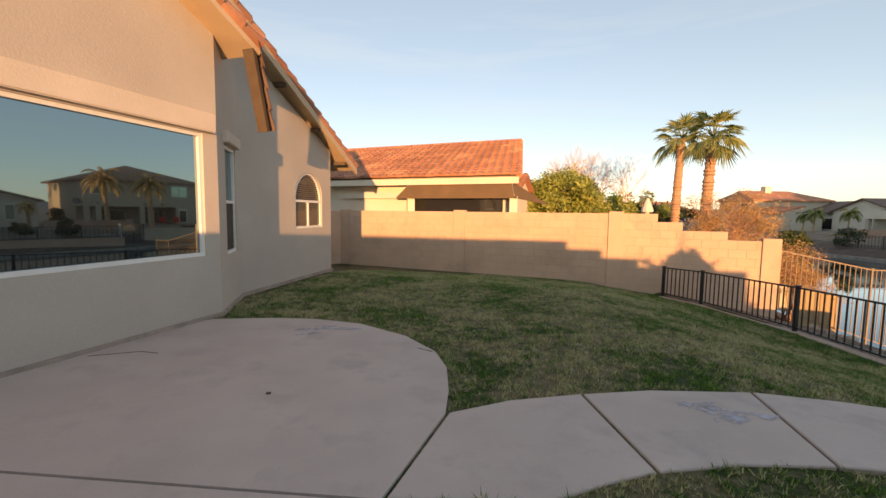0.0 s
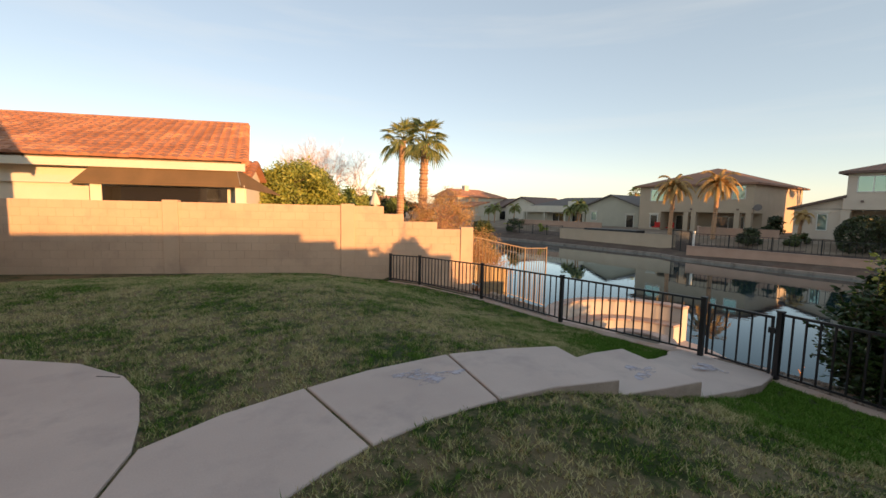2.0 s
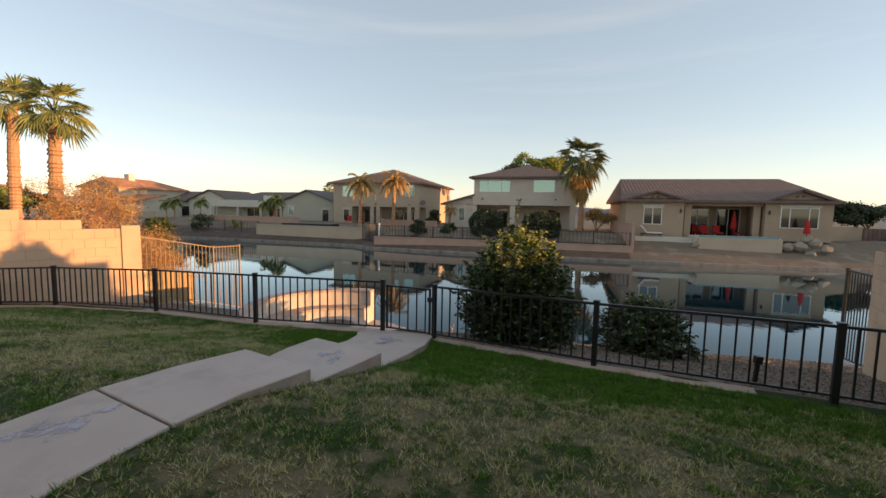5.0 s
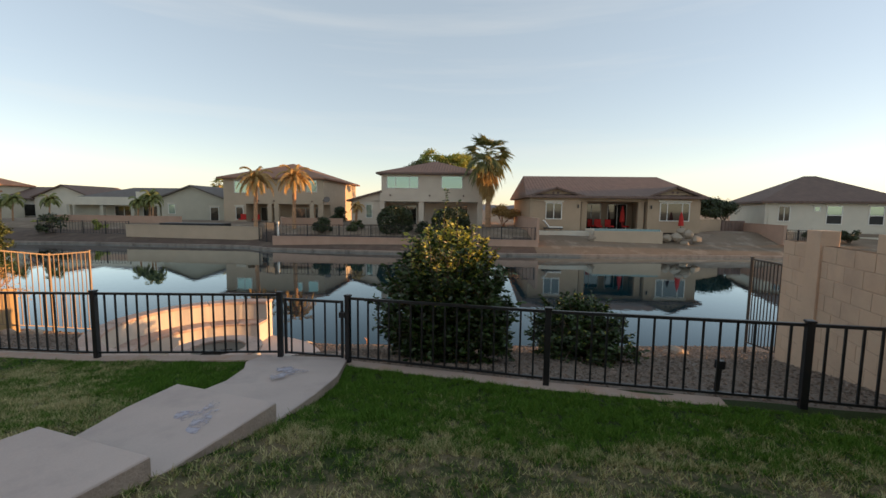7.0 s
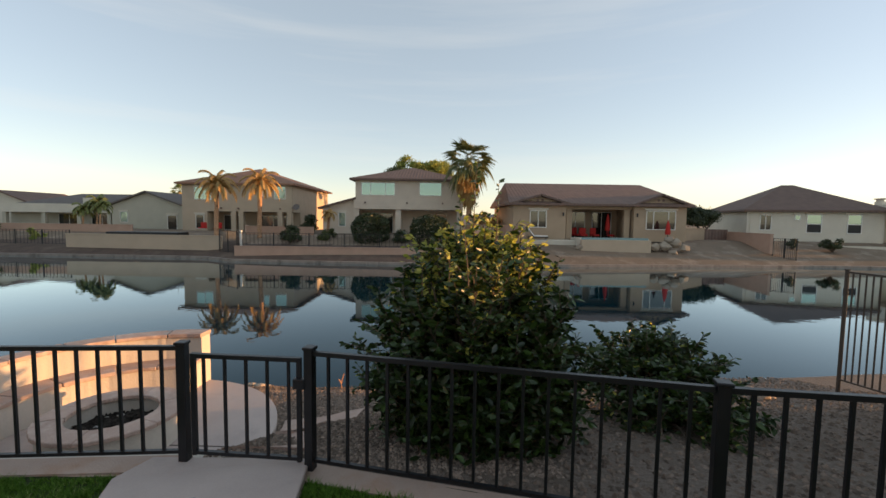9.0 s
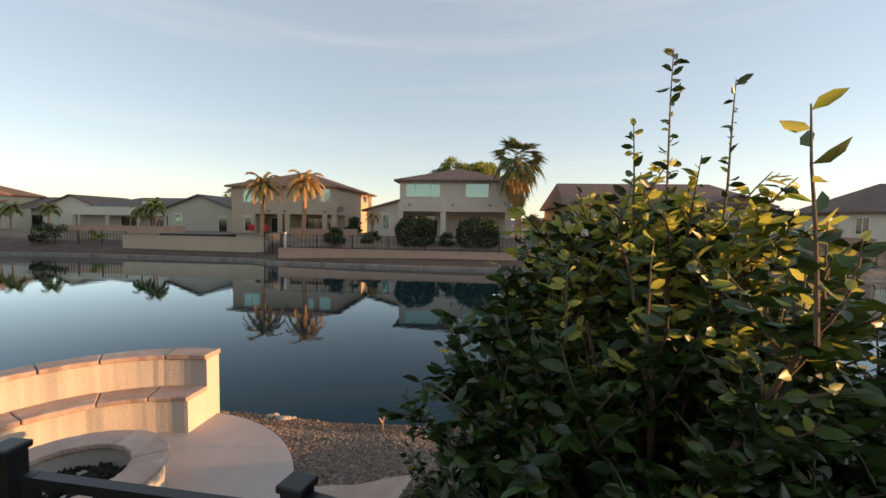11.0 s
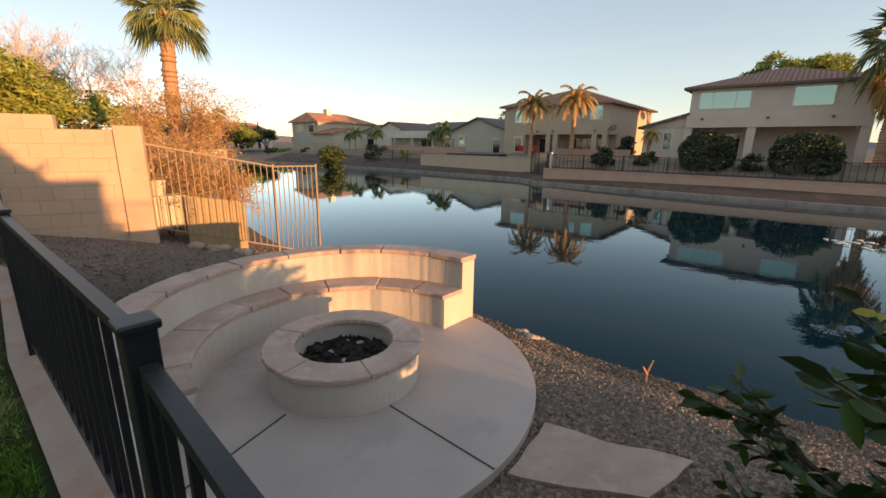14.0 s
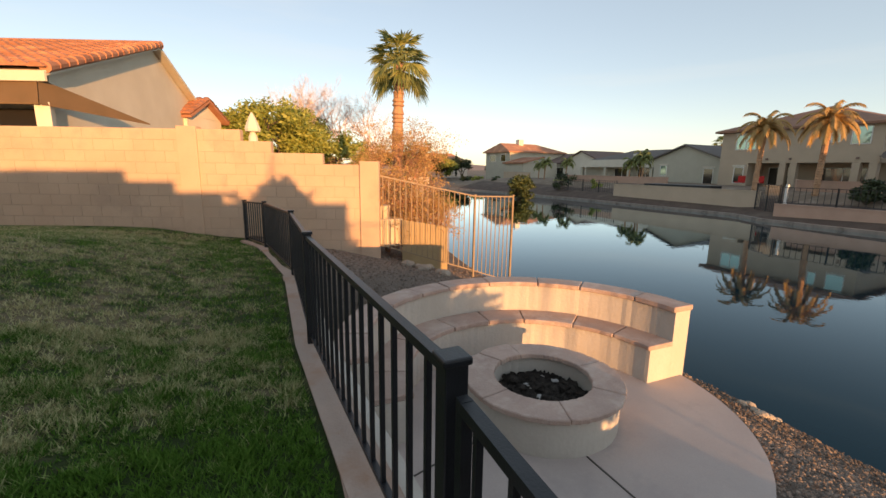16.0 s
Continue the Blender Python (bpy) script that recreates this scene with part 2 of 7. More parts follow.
def grass_material(name, green1, green2, straw, blade):
    m = bpy.data.materials.new(name)
    m.use_nodes = True
    nt = m.node_tree
    p = nt.nodes["Principled BSDF"]
    p.inputs["Roughness"].default_value = 0.8
    p.inputs["Specular IOR Level"].default_value = 0.15
    geo = nt.nodes.new("ShaderNodeNewGeometry")
    flat = nt.nodes.new("ShaderNodeVectorMath")
    flat.operation = "MULTIPLY"
    flat.inputs[1].default_value = (1, 1, 0)
    nt.links.new(geo.outputs["Position"], flat.inputs[0])

    def noise_at(scale, detail, rough=0.6):
        n = nt.nodes.new("ShaderNodeTexNoise")
        n.inputs["Scale"].default_value, n.inputs["Detail"].default_value = scale, detail
        n.inputs["Roughness"].default_value = rough
        nt.links.new(flat.outputs[0], n.inputs["Vector"])
        return n

    big, small = noise_at(0.9, 4, 0.7), noise_at(6.0, 6, 0.75)
    add = nt.nodes.new("ShaderNodeMath")
    add.operation = "MULTIPLY_ADD"
    add.inputs[1].default_value = 0.9
    nt.links.new(small.outputs["Fac"], add.inputs[0])
    nt.links.new(big.outputs["Fac"], add.inputs[2])
    # the lawn is lush along the fence and thin in the middle of the yard
    sep = nt.nodes.new("ShaderNodeSeparateXYZ")
    nt.links.new(geo.outputs["Position"], sep.inputs[0])
    edge = nt.nodes.new("ShaderNodeMapRange")
    edge.inputs["From Min"].default_value, edge.inputs["From Max"].default_value = 4.5, 6.1
    edge.inputs["To Min"].default_value, edge.inputs["To Max"].default_value = 0.04, -0.28
    nt.links.new(sep.outputs["X"], edge.inputs["Value"])
    north = nt.nodes.new("ShaderNodeMapRange")
    north.inputs["From Min"].default_value, north.inputs["From Max"].default_value = 3.0, 4.6
    north.inputs["To Min"].default_value, north.inputs["To Max"].default_value = 0.0, 0.24
    nt.links.new(sep.outputs["Y"], north.inputs["Value"])
    lush = nt.nodes.new("ShaderNodeMath")
    nt.links.new(edge.outputs[0], lush.inputs[0])
    nt.links.new(north.outputs[0], lush.inputs[1])
    cap = nt.nodes.new("ShaderNodeMath")
    cap.operation = "MINIMUM"
    cap.inputs[1].default_value = 0.06
    nt.links.new(lush.outputs[0], cap.inputs[0])
    sm = nt.nodes.new("ShaderNodeMath")
    nt.links.new(add.outputs[0], sm.inputs[0])
    nt.links.new(cap.outputs[0], sm.inputs[1])
    vary = nt.nodes.new("ShaderNodeMath")
    vary.operation = "MULTIPLY_ADD"
    vary.inputs[1].default_value = 0.26 if blade else 0.0
    nt.links.new(geo.outputs["Random Per Island"], vary.inputs[0])
    nt.links.new(sm.outputs[0], vary.inputs[2])
    ramp = nt.nodes.new("ShaderNodeMapRange")
    ramp.inputs["From Min"].default_value, ramp.inputs["From Max"].default_value = (1.02, 1.22) if blade else (0.9, 1.07)
    nt.links.new(vary.outputs[0], ramp.inputs["Value"])
    g = nt.nodes.new("ShaderNodeMix")
    g.data_type = "RGBA"
    g.inputs["A"].default_value, g.inputs["B"].default_value = (*green1, 1), (*green2, 1)
    if blade:
        nt.links.new(geo.outputs["Random Per Island"], g.inputs["Factor"])
    else:
        nt.links.new(noise_at(25, 4).outputs["Fac"], g.inputs["Factor"])
    mx = nt.nodes.new("ShaderNodeMix")
    mx.data_type = "RGBA"
    mx.inputs["B"].default_value = (*straw, 1)
    nt.links.new(ramp.outputs[0], mx.inputs["Factor"])
    nt.links.new(g.outputs["Result"], mx.inputs["A"])
    nt.links.new(mx.outputs["Result"], p.inputs["Base Color"])
    if not blade:
        b = nt.nodes.new("ShaderNodeBump")
        b.inputs["Strength"].default_value, b.inputs["Distance"].default_value = 0.6, 0.03
        nt.links.new(noise_at(60, 4).outputs["Fac"], b.inputs["Height"])
        nt.links.new(b.outputs["Normal"], p.inputs["Normal"])
    return m


LAWN = grass_material("lawn_soil", (0.018, 0.034, 0.009), (0.035, 0.055, 0.014), (0.15, 0.12, 0.07), False)
BLADE = grass_material("grass_blade", (0.044, 0.124, 0.014), (0.105, 0.222, 0.033), (0.45, 0.41, 0.22), True)
GRAVEL = material("gravel", (0.15, 0.117, 0.095), (0.25, 0.20, 0.165), 0.92, 30, 75, 1.0, stain=(0.15, 0.115, 0.09), stain_scale=1.2, dist=0.03)
PEBBLE = material("pebbles", (0.25, 0.188, 0.148), (0.14, 0.106, 0.085), 0.85, 20, 90, 0.3, per_object=0.45)
DIRT = material("far_dirt", (0.24, 0.175, 0.125), (0.17, 0.125, 0.09), 0.95, 0.5, 12, 0.6, stain=(0.30, 0.24, 0.185))

BANK = material("far_bank_gravel", (0.13, 0.088, 0.068), (0.085, 0.06, 0.048), 0.95, 1.5, 30, 0.8, stain=(0.15, 0.11, 0.085))
SHORE = material("shore_kerb_concrete", (0.33, 0.28, 0.24), (0.24, 0.2, 0.17), 0.9, 2, 30, 0.4, stain=(0.16, 0.13, 0.11), stain_scale=1.5)


def tile_relief(mat, width=0.3, course=0.36):
    """Barrel columns across a far roof and the steps of its courses, as relief."""
    nt = mat.node_tree
    geo = nt.nodes.new("ShaderNodeNewGeometry")
    sep = nt.nodes.new("ShaderNodeSeparateXYZ")
    nt.links.new(geo.outputs["Position"], sep.inputs[0])
    hs = []
    for axis, step in (("Y", width), ("Z", course * 0.4)):
        k = nt.nodes.new("ShaderNodeMath")
        k.operation = "MULTIPLY"
        k.inputs[1].default_value = (2 * math.pi if axis == "Y" else 1.0) / step
        nt.links.new(sep.outputs[axis], k.inputs[0])
        w = nt.nodes.new("ShaderNodeMath")
        w.operation = "SINE" if axis == "Y" else "FRACT"
        nt.links.new(k.outputs[0], w.inputs[0])
        hs.append(w)
    add = nt.nodes.new("ShaderNodeMath")
    add.operation = "SUBTRACT"
    nt.links.new(hs[0].outputs[0], add.inputs[0])
    nt.links.new(hs[1].outputs[0], add.inputs[1])
    b = nt.nodes.new("ShaderNodeBump")
    b.inputs["Strength"].default_value, b.inputs["Distance"].default_value = 0.35, 0.025
    nt.links.new(add.outputs[0], b.inputs["Height"])
    nt.links.new(b.outputs["Normal"], nt.nodes["Principled BSDF"].inputs["Normal"])


for _m in (TILE_BROWN, TILE_GREY):
    tile_relief(_m)

WATER = bpy.data.materials.new("lake_water")
WATER.use_nodes = True
_nt = WATER.node_tree
_p = _nt.nodes["Principled BSDF"]
_p.inputs["Base Color"].default_value = (0.0, 0.02, 0.031, 1)
_p.inputs["Roughness"].default_value = 0.6
_p.inputs["Specular IOR Level"].default_value = 0.0
_gl = _nt.nodes.new("ShaderNodeBsdfGlossy")
_gl.inputs["Color"].default_value = (0.84, 0.95, 1.0, 1)
_gl.inputs["Roughness"].default_value = 0.012
_fr = _nt.nodes.new("ShaderNodeFresnel")
_fr.inputs["IOR"].default_value = 1.33
_pw = _nt.nodes.new("ShaderNodeMath")
_pw.operation = "POWER"
_pw.inputs[1].default_value = 1.6
_k = _nt.nodes.new("ShaderNodeMath")
_k.operation, _k.use_clamp = "MULTIPLY", True
_k.inputs[1].default_value = 2.6
_mx = _nt.nodes.new("ShaderNodeMixShader")
_nt.links.new(_fr.outputs[0], _pw.inputs[0])
_nt.links.new(_pw.outputs[0], _k.inputs[0])
_nt.links.new(_k.outputs[0], _mx.inputs[0])
_nt.links.new(_p.outputs[0], _mx.inputs[1])
_nt.links.new(_gl.outputs[0], _mx.inputs[2])
_nt.links.new(_mx.outputs[0], _nt.nodes["Material Output"].inputs["Surface"])
_geo = _nt.nodes.new("ShaderNodeNewGeometry")
_n = _nt.nodes.new("ShaderNodeTexNoise")
_n.inputs["Scale"].default_value, _n.inputs["Detail"].default_value = 2.2, 3
_nt.links.new(_geo.outputs["Position"], _n.inputs["Vector"])
_b = _nt.nodes.new("ShaderNodeBump")
_b.inputs["Strength"].default_value, _b.inputs["Distance"].default_value = 0.06, 0.03
_nt.links.new(_n.outputs["Fac"], _b.inputs["Height"])
_nt.links.new(_b.outputs["Normal"], _gl.inputs["Normal"])


DARKWOOD = material("dark_soffit_wood", (0.12, 0.085, 0.06), (0.09, 0.065, 0.045), 0.85, 6, 60, 0.3)


# ---- building helpers ----
def finish(bm, name, mats, smooth=False):
    me = bpy.data.meshes.new(name)
    bm.normal_update()
    bm.to_mesh(me)
    bm.free()
    for m in mats if isinstance(mats, (list, tuple)) else [mats]:
        me.materials.append(m)
    if smooth:
        me.polygons.foreach_set("use_smooth", [True] * len(me.polygons))
    return me


def mesh_of(name, verts, faces, mat, smooth=False):
    me = bpy.data.meshes.new(name)
    me.from_pydata(verts, [], faces)
    for m in mat if isinstance(mat, (list, tuple)) else [mat]:
        me.materials.append(m)
    if smooth:
        me.polygons.foreach_set("use_smooth", [True] * len(me.polygons))
    me.update()
    return me


def part(name, bm, mat, parent, label="", smooth=False):
    ob = new(name, finish(bm, name, mat, smooth))
    ob.parent = parent
    if label:
        tagged(ob, label)
    return ob


def part_mesh(name, me, parent, label=""):
    ob = new(name, me)
    ob.parent = parent
    if label:
        tagged(ob, label)
    return ob


def thing(name, label, category, group="", kind="", at=(0, 0, 0), rz=0):
    ob = new(name)
    ob.matrix_world = pose(*at, 0, 0, rz)
    ob.empty_display_size = 0.1
    return tagged(ob, label, category, group, kind)


def solid(name, bm, mat, label, category="", group="", kind="", smooth=False):
    return tagged(new(name, finish(bm, name, mat, smooth)), label, category, group, kind)


def box(bm, x0, x1, y0, y1, z0, z1, m=None, bevel=0.0):
    r = bmesh.ops.create_cube(bm, size=1)
    vs = r["verts"]
    bmesh.ops.transform(bm, matrix=Matrix.Translation(((x0 + x1) / 2, (y0 + y1) / 2, (z0 + z1) / 2)) @ Matrix.Diagonal((x1 - x0, y1 - y0, z1 - z0, 1)), verts=vs)
    if bevel:
        es = list({e for v in vs for e in v.link_edges})
        bmesh.ops.bevel(bm, geom=es, offset=bevel, segments=2, affect="EDGES", profile=0.5)
        vs = [v for v in bm.verts if v.index == -1 or v in vs] if m is None else vs
    if m is not None:
        bmesh.ops.transform(bm, matrix=m, verts=[v for v in vs if v.is_valid])
    return vs


def boxm(*a, bevel=0.0, m=None):
    bm = bmesh.new()
    box(bm, *a, bevel=bevel)
    if m is not None:
        bmesh.ops.transform(bm, matrix=m, verts=bm.verts)
    return bm


def prism(bm, pts, z0, z1, ztop=None):
    """An upright solid over a polygon; ztop gives each corner's height."""
    lo = [bm.verts.new((x, y, z0)) for x, y in pts]
    hi = [bm.verts.new((x, y, ztop[i] if ztop else z1)) for i, (x, y) in enumerate(pts)]
    n = len(pts)
    fs = [bm.faces.new(hi), bm.faces.new(lo[::-1])]
    for i in range(n):
        fs.append(bm.faces.new((lo[i], lo[(i + 1) % n], hi[(i + 1) % n], hi[i])))
    bmesh.ops.recalc_face_normals(bm, faces=fs)
    return fs


def ring(bm, cx, cy, r0, r1, a0, a1, z0, z1, n=48, wob=0.0, seed=0):
    """A solid arc between two radii; angles in degrees."""
    rr = random.Random(seed)
    cols = []
    full = abs(a1 - a0) >= 359.9
    for i in range(n + (0 if full else 1)):
        a = radians(a0 + (a1 - a0) * i / n)
        w0, w1 = rr.uniform(-wob, wob), rr.uniform(-wob, wob)
        c, s = math.cos(a), math.sin(a)
        cols.append([bm.verts.new((cx + (r0 + w0) * c, cy + (r0 + w0) * s, z0)), bm.verts.new((cx + (r1 + w1) * c, cy + (r1 + w1) * s, z0)),
                     bm.verts.new((cx + (r1 + w1) * c, cy + (r1 + w1) * s, z1)), bm.verts.new((cx + (r0 + w0) * c, cy + (r0 + w0) * s, z1))])
    m = len(cols)
    fs = []
    for i in range(m if full else m - 1):
        a, b = cols[i], cols[(i + 1) % m]
        for k in range(4):
            fs.append(bm.faces.new((a[k], b[k], b[(k + 1) % 4], a[(k + 1) % 4])))
    if not full:
        fs.append(bm.faces.new(cols[0]))
        fs.append(bm.faces.new(cols[-1][::-1]))
    bmesh.ops.recalc_face_normals(bm, faces=fs)


def tube(bm, pts, radii, n=8):
    """A tapered tube along points."""
    rings = []
    for i, p in enumerate(pts):
        p = Vector(p)
        d = (Vector(pts[min(i + 1, len(pts) - 1)]) - Vector(pts[max(i - 1, 0)])).normalized()
        a = d.cross(Vector((0.31, 0.95, 0.05))).normalized()
        b = d.cross(a)
        rings.append([bm.verts.new(p + (a * math.cos(2 * math.pi * k / n) + b * math.sin(2 * math.pi * k / n)) * radii[i]) for k in range(n)])
    for r, q in zip(rings, rings[1:]):
        for k in range(n):
            bm.faces.new((r[k], r[(k + 1) % n], q[(k + 1) % n], q[k]))
    bm.faces.new(rings[-1])
    bm.faces.new(rings[0][::-1])


def lerp(a, b, t):
    return a + (b - a) * t


def smooth01(t):
    t = max(0.0, min(1.0, t))
    return t * t * (3 - 2 * t)


def curve_at(table, v):
    for (a, x), (b, y) in zip(table, table[1:]):
        if v <= b:
            return lerp(x, y, max(0.0, min(1.0, (v - a) / (b - a))))
    return table[-1][1]


# ---- the plan ----
WATER_Z = -2.05
POSTS = [(6.64, 11.62, 0.06, -0.76), (6.95, 10.45, 0.11, -0.73), (7.15, 7.97, 0.17, -0.69), (7.01, 5.50, 0.24, -0.66), (7.01, 3.03, 0.28, -0.57),
         (6.96, 2.14, 0.27, -0.59), (6.24, -0.18, 0.34, -0.49), (5.85, -2.47, 0.37, -0.46), (5.66, -3.58, 0.38, -0.46)]
FENCE_X = [(-60, 5.5), (-3.6, 5.66), (-2.47, 5.85), (-0.18, 6.24), (2.14, 6.96), (3.03, 7.01), (5.50, 7.01), (7.97, 7.15), (10.45, 6.95), (11.62, 6.64), (14, 7.2), (60, 7.2)]
FENCE_Z = [(-60, -0.46), (-2.47, -0.46), (-0.18, -0.49), (2.14, -0.59), (3.03, -0.58), (5.50, -0.66), (7.97, -0.69), (10.45, -0.71), (11.62, -0.74), (60, -0.74)]
NEAR_SHORE = [(-300, 13.0), (-8, 13.0), (-3.7, 12.5), (2, 11.95), (3.8, 11.85), (5.7, 12.05), (11.9, 12.3), (20, 14.0), (40, 19.0), (58, 27.0), (64, 60.0), (300, 60)]
FAR_SHORE = [(-300, 37.0), (-25.8, 35.1), (-15.6, 34.2), (-7.5, 33.4), (4.8, 33.4), (10.6, 33.7), (16.5, 34.3), (19, 36.0), (36, 36.6), (50, 35.2), (58, 34.0), (64, 60.0), (300, 60)]
SLAB_C, SLAB_R, SLAB_Z = (9.03, 5.30), 1.98, -1.56
BENCH_C = (9.10, 5.10)
WALL_U, WALL_V = (0.912, -0.41), (0.41, 0.912)     # along and across the north block wall
WALL_V0 = 13.78


def lawn_z(x, y):
    xf = curve_at(FENCE_X, y)
    a1 = -curve_at(FENCE_Z, y) * curve_at(((-4.4, 0.0), (-3.6, 0.08), (-3.0, 0.24), (-2.0, 0.55), (-1.4, 0.76), (-0.7, 0.92), (0.0, 1.0)), x - xf) + 0.005
    w = WALL_V0 - (WALL_V[0] * x + WALL_V[1] * y)
    a2 = 0.56 * smooth01(1 - w / 5.8)
    return -((a1 ** 4 + a2 ** 4) ** 0.25) - 0.012


def ground_z(x, y):
    xf = curve_at(FENCE_X, y)
    if x <= xf:
        return lawn_z(x, y) if y < 20 else -0.7
    xn, xs = curve_at(NEAR_SHORE, y), curve_at(FAR_SHORE, y)
    if x <= xn:
        k = (x - xf) / (xn - xf)
        z = curve_at(FENCE_Z, y) + (WATER_Z - curve_at(FENCE_Z, y)) * k ** 1.2
        r = math.hypot(x - SLAB_C[0], y - SLAB_C[1])
        return lerp(min(z, -1.63) if z < -1.63 else -1.63, z, smooth01((r - 2.15) / lerp(0.9, 2.2, smooth01((x - 8.0) / 1.2)))) + 0.02 * noise.noise((x * 1.3, y * 1.3, 0))
    if x < xs:
        d = min(x - xn, xs - x)
        return WATER_Z - min(1.2, d * 0.5)
    d = x - xs
    return curve_at([(0, WATER_Z), (0.25, -1.85), (1.6, -1.45), (3.5, -1.0), (6, -0.45), (10, -0.4), (400, -0.4)], d)


def wall_pt(u, v):
    return (WALL_U[0] * u + WALL_V[0] * v, WALL_U[1] * u + WALL_V[1] * v)


# ---- ground: one sheet from the house to the horizon ----
def spread(a, b, fine_a, fine_b, step):
    out, v, s = [], fine_a, step
    while v > a:
        s *= 1.35
        v -= s
        out.append(v)
    out = out[::-1]
    v = fine_a
    while v < fine_b:
        out.append(v)
        v += step
    s = step
    while v < b:
        out.append(v)
        s *= 1.35
        v += s
    return out + [b]


GY = spread(-700, 700, -6.0, 15.0, 0.16)
GS = spread(-500, 900, -8.5, 6.0, 0.14)
GS = sorted(GS + [0.05] + [24 + 0.5 * i for i in range(26)])
gv, gf, gm = [], [], []
for y in GY:
    xf = curve_at(FENCE_X, y)
    for s in GS:
        gv.append((xf + s, y, ground_z(xf + s, y)))
nx = len(GS)
for j in range(len(GY) - 1):
    for i in range(nx - 1):
        gf.append((j * nx + i, j * nx + i + 1, (j + 1) * nx + i + 1, (j + 1) * nx + i))
        s, y = (GS[i] + GS[i + 1]) / 2, (GY[j] + GY[j + 1]) / 2
        w = WALL_V0 - (WALL_V[0] * (curve_at(FENCE_X, y) + s) + WALL_V[1] * y)
        xs_ = curve_at(FAR_SHORE, y)
        far = curve_at(FENCE_X, y) + s
        bank = y > -4.6 and y < 60 and xs_ - 1 < far < xs_ + 3.6
        gm.append(3 if bank else 0 if s < 0.02 and w > -0.3 and y > -8 and s > -14 else (1 if s < 15 and abs(y) < 40 else 2))
me = mesh_of("ground", gv, gf, [LAWN, GRAVEL, DIRT, BANK], smooth=True)
me.polygons.foreach_set("material_index", gm)
tagged(new("ground", me), "patchy green and straw-coloured lawn running into a gravel lake bank", "ground", kind="structure")

bm = bmesh.new()
bmesh.ops.create_grid(bm, x_segments=2, y_segments=2, size=1)
bmesh.ops.transform(bm, matrix=Matrix.Translation((36, 0, WATER_Z)) @ Matrix.Diagonal((28, 300, 1, 1)), verts=bm.verts)
solid("water", bm, WATER, "calm dark blue lake mirroring the far houses", "lake", kind="structure")

# ---- patio, walk, steps ----
patio = thing("patio", "smooth tan concrete patio slab with a rounded edge", "patio", kind="structure")
rim = [(-2.44, 5.86), (-1.73, 5.94), (-1.12, 5.90), (-0.49, 5.68), (0.13, 5.15), (0.46, 4.62), (0.57, 4.18), (0.575, 3.67), (0.54, 3.29)]
bm = bmesh.new()
prism(bm, [(-3.55, 2.75), (-1.85, 2.58), (0.20, 2.36)] + [(0.54, 3.27)] + rim[::-1][1:] + [(-2.75, 5.62)], -0.25, 0.0)
part("patio_slab", bm, CONCRETE, patio)
bm = bmesh.new()
prism(bm, [(-3.9, 2.76), (-1.85, 2.56), (0.20, 2.34), (0.22, 2.33), (0.1, 1.6), (-0.4, -2.0), (-4.6, -1.4)], -0.25, -0.002)
part("rear_slab", bm, CONCRETE, patio)
FAR = [(0.56, 3.29), (1.04, 3.49), (1.63, 3.61), (2.22, 3.69), (3.04, 3.66), (3.66, 3.52), (4.23, 3.30)]
NEAR = [(0.215, 2.36), (1.06, 2.35), (1.40, 2.49), (1.73, 2.59), (2.24, 2.66), (2.82, 2.64), (3.34, 2.58), (3.98, 2.39)]
walkway = thing("walkway", "curved tan concrete garden path in jointed slabs", "path", kind="structure")


def slab(name, pts, z0, tops, mat=CONCRETE):
    bm = bmesh.new()
    prism(bm, pts, z0, 0, tops)
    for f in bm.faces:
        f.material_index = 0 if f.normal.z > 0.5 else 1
    bmesh.ops.bevel(bm, geom=[e for e in bm.edges if all(abs(v.co.z - z0) > 0.02 for v in e.verts)], offset=0.012, segments=2, affect="EDGES", profile=0.5)
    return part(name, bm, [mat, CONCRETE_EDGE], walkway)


g = 0.012
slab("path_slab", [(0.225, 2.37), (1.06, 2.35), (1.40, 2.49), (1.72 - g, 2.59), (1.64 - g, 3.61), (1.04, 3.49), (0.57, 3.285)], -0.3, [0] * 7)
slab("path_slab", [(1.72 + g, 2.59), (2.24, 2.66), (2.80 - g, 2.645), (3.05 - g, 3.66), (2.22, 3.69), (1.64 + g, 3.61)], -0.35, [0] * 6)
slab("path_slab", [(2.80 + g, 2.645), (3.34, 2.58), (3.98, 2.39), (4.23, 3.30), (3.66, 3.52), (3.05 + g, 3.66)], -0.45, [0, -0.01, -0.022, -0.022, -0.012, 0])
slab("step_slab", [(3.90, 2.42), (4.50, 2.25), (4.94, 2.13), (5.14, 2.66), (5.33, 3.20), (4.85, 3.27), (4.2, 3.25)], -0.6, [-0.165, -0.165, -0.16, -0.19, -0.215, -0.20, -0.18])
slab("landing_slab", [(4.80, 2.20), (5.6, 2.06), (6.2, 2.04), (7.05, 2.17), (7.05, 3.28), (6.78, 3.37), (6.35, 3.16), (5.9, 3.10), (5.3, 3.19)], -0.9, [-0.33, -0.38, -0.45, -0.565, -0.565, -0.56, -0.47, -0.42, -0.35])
bm = bmesh.new()
prism(bm, [(0.2, 2.36), (0.225, 2.36), (0.575, 3.29), (0.55, 3.29)], -0.2, -0.02)
part("joint", bm, JOINT, walkway)


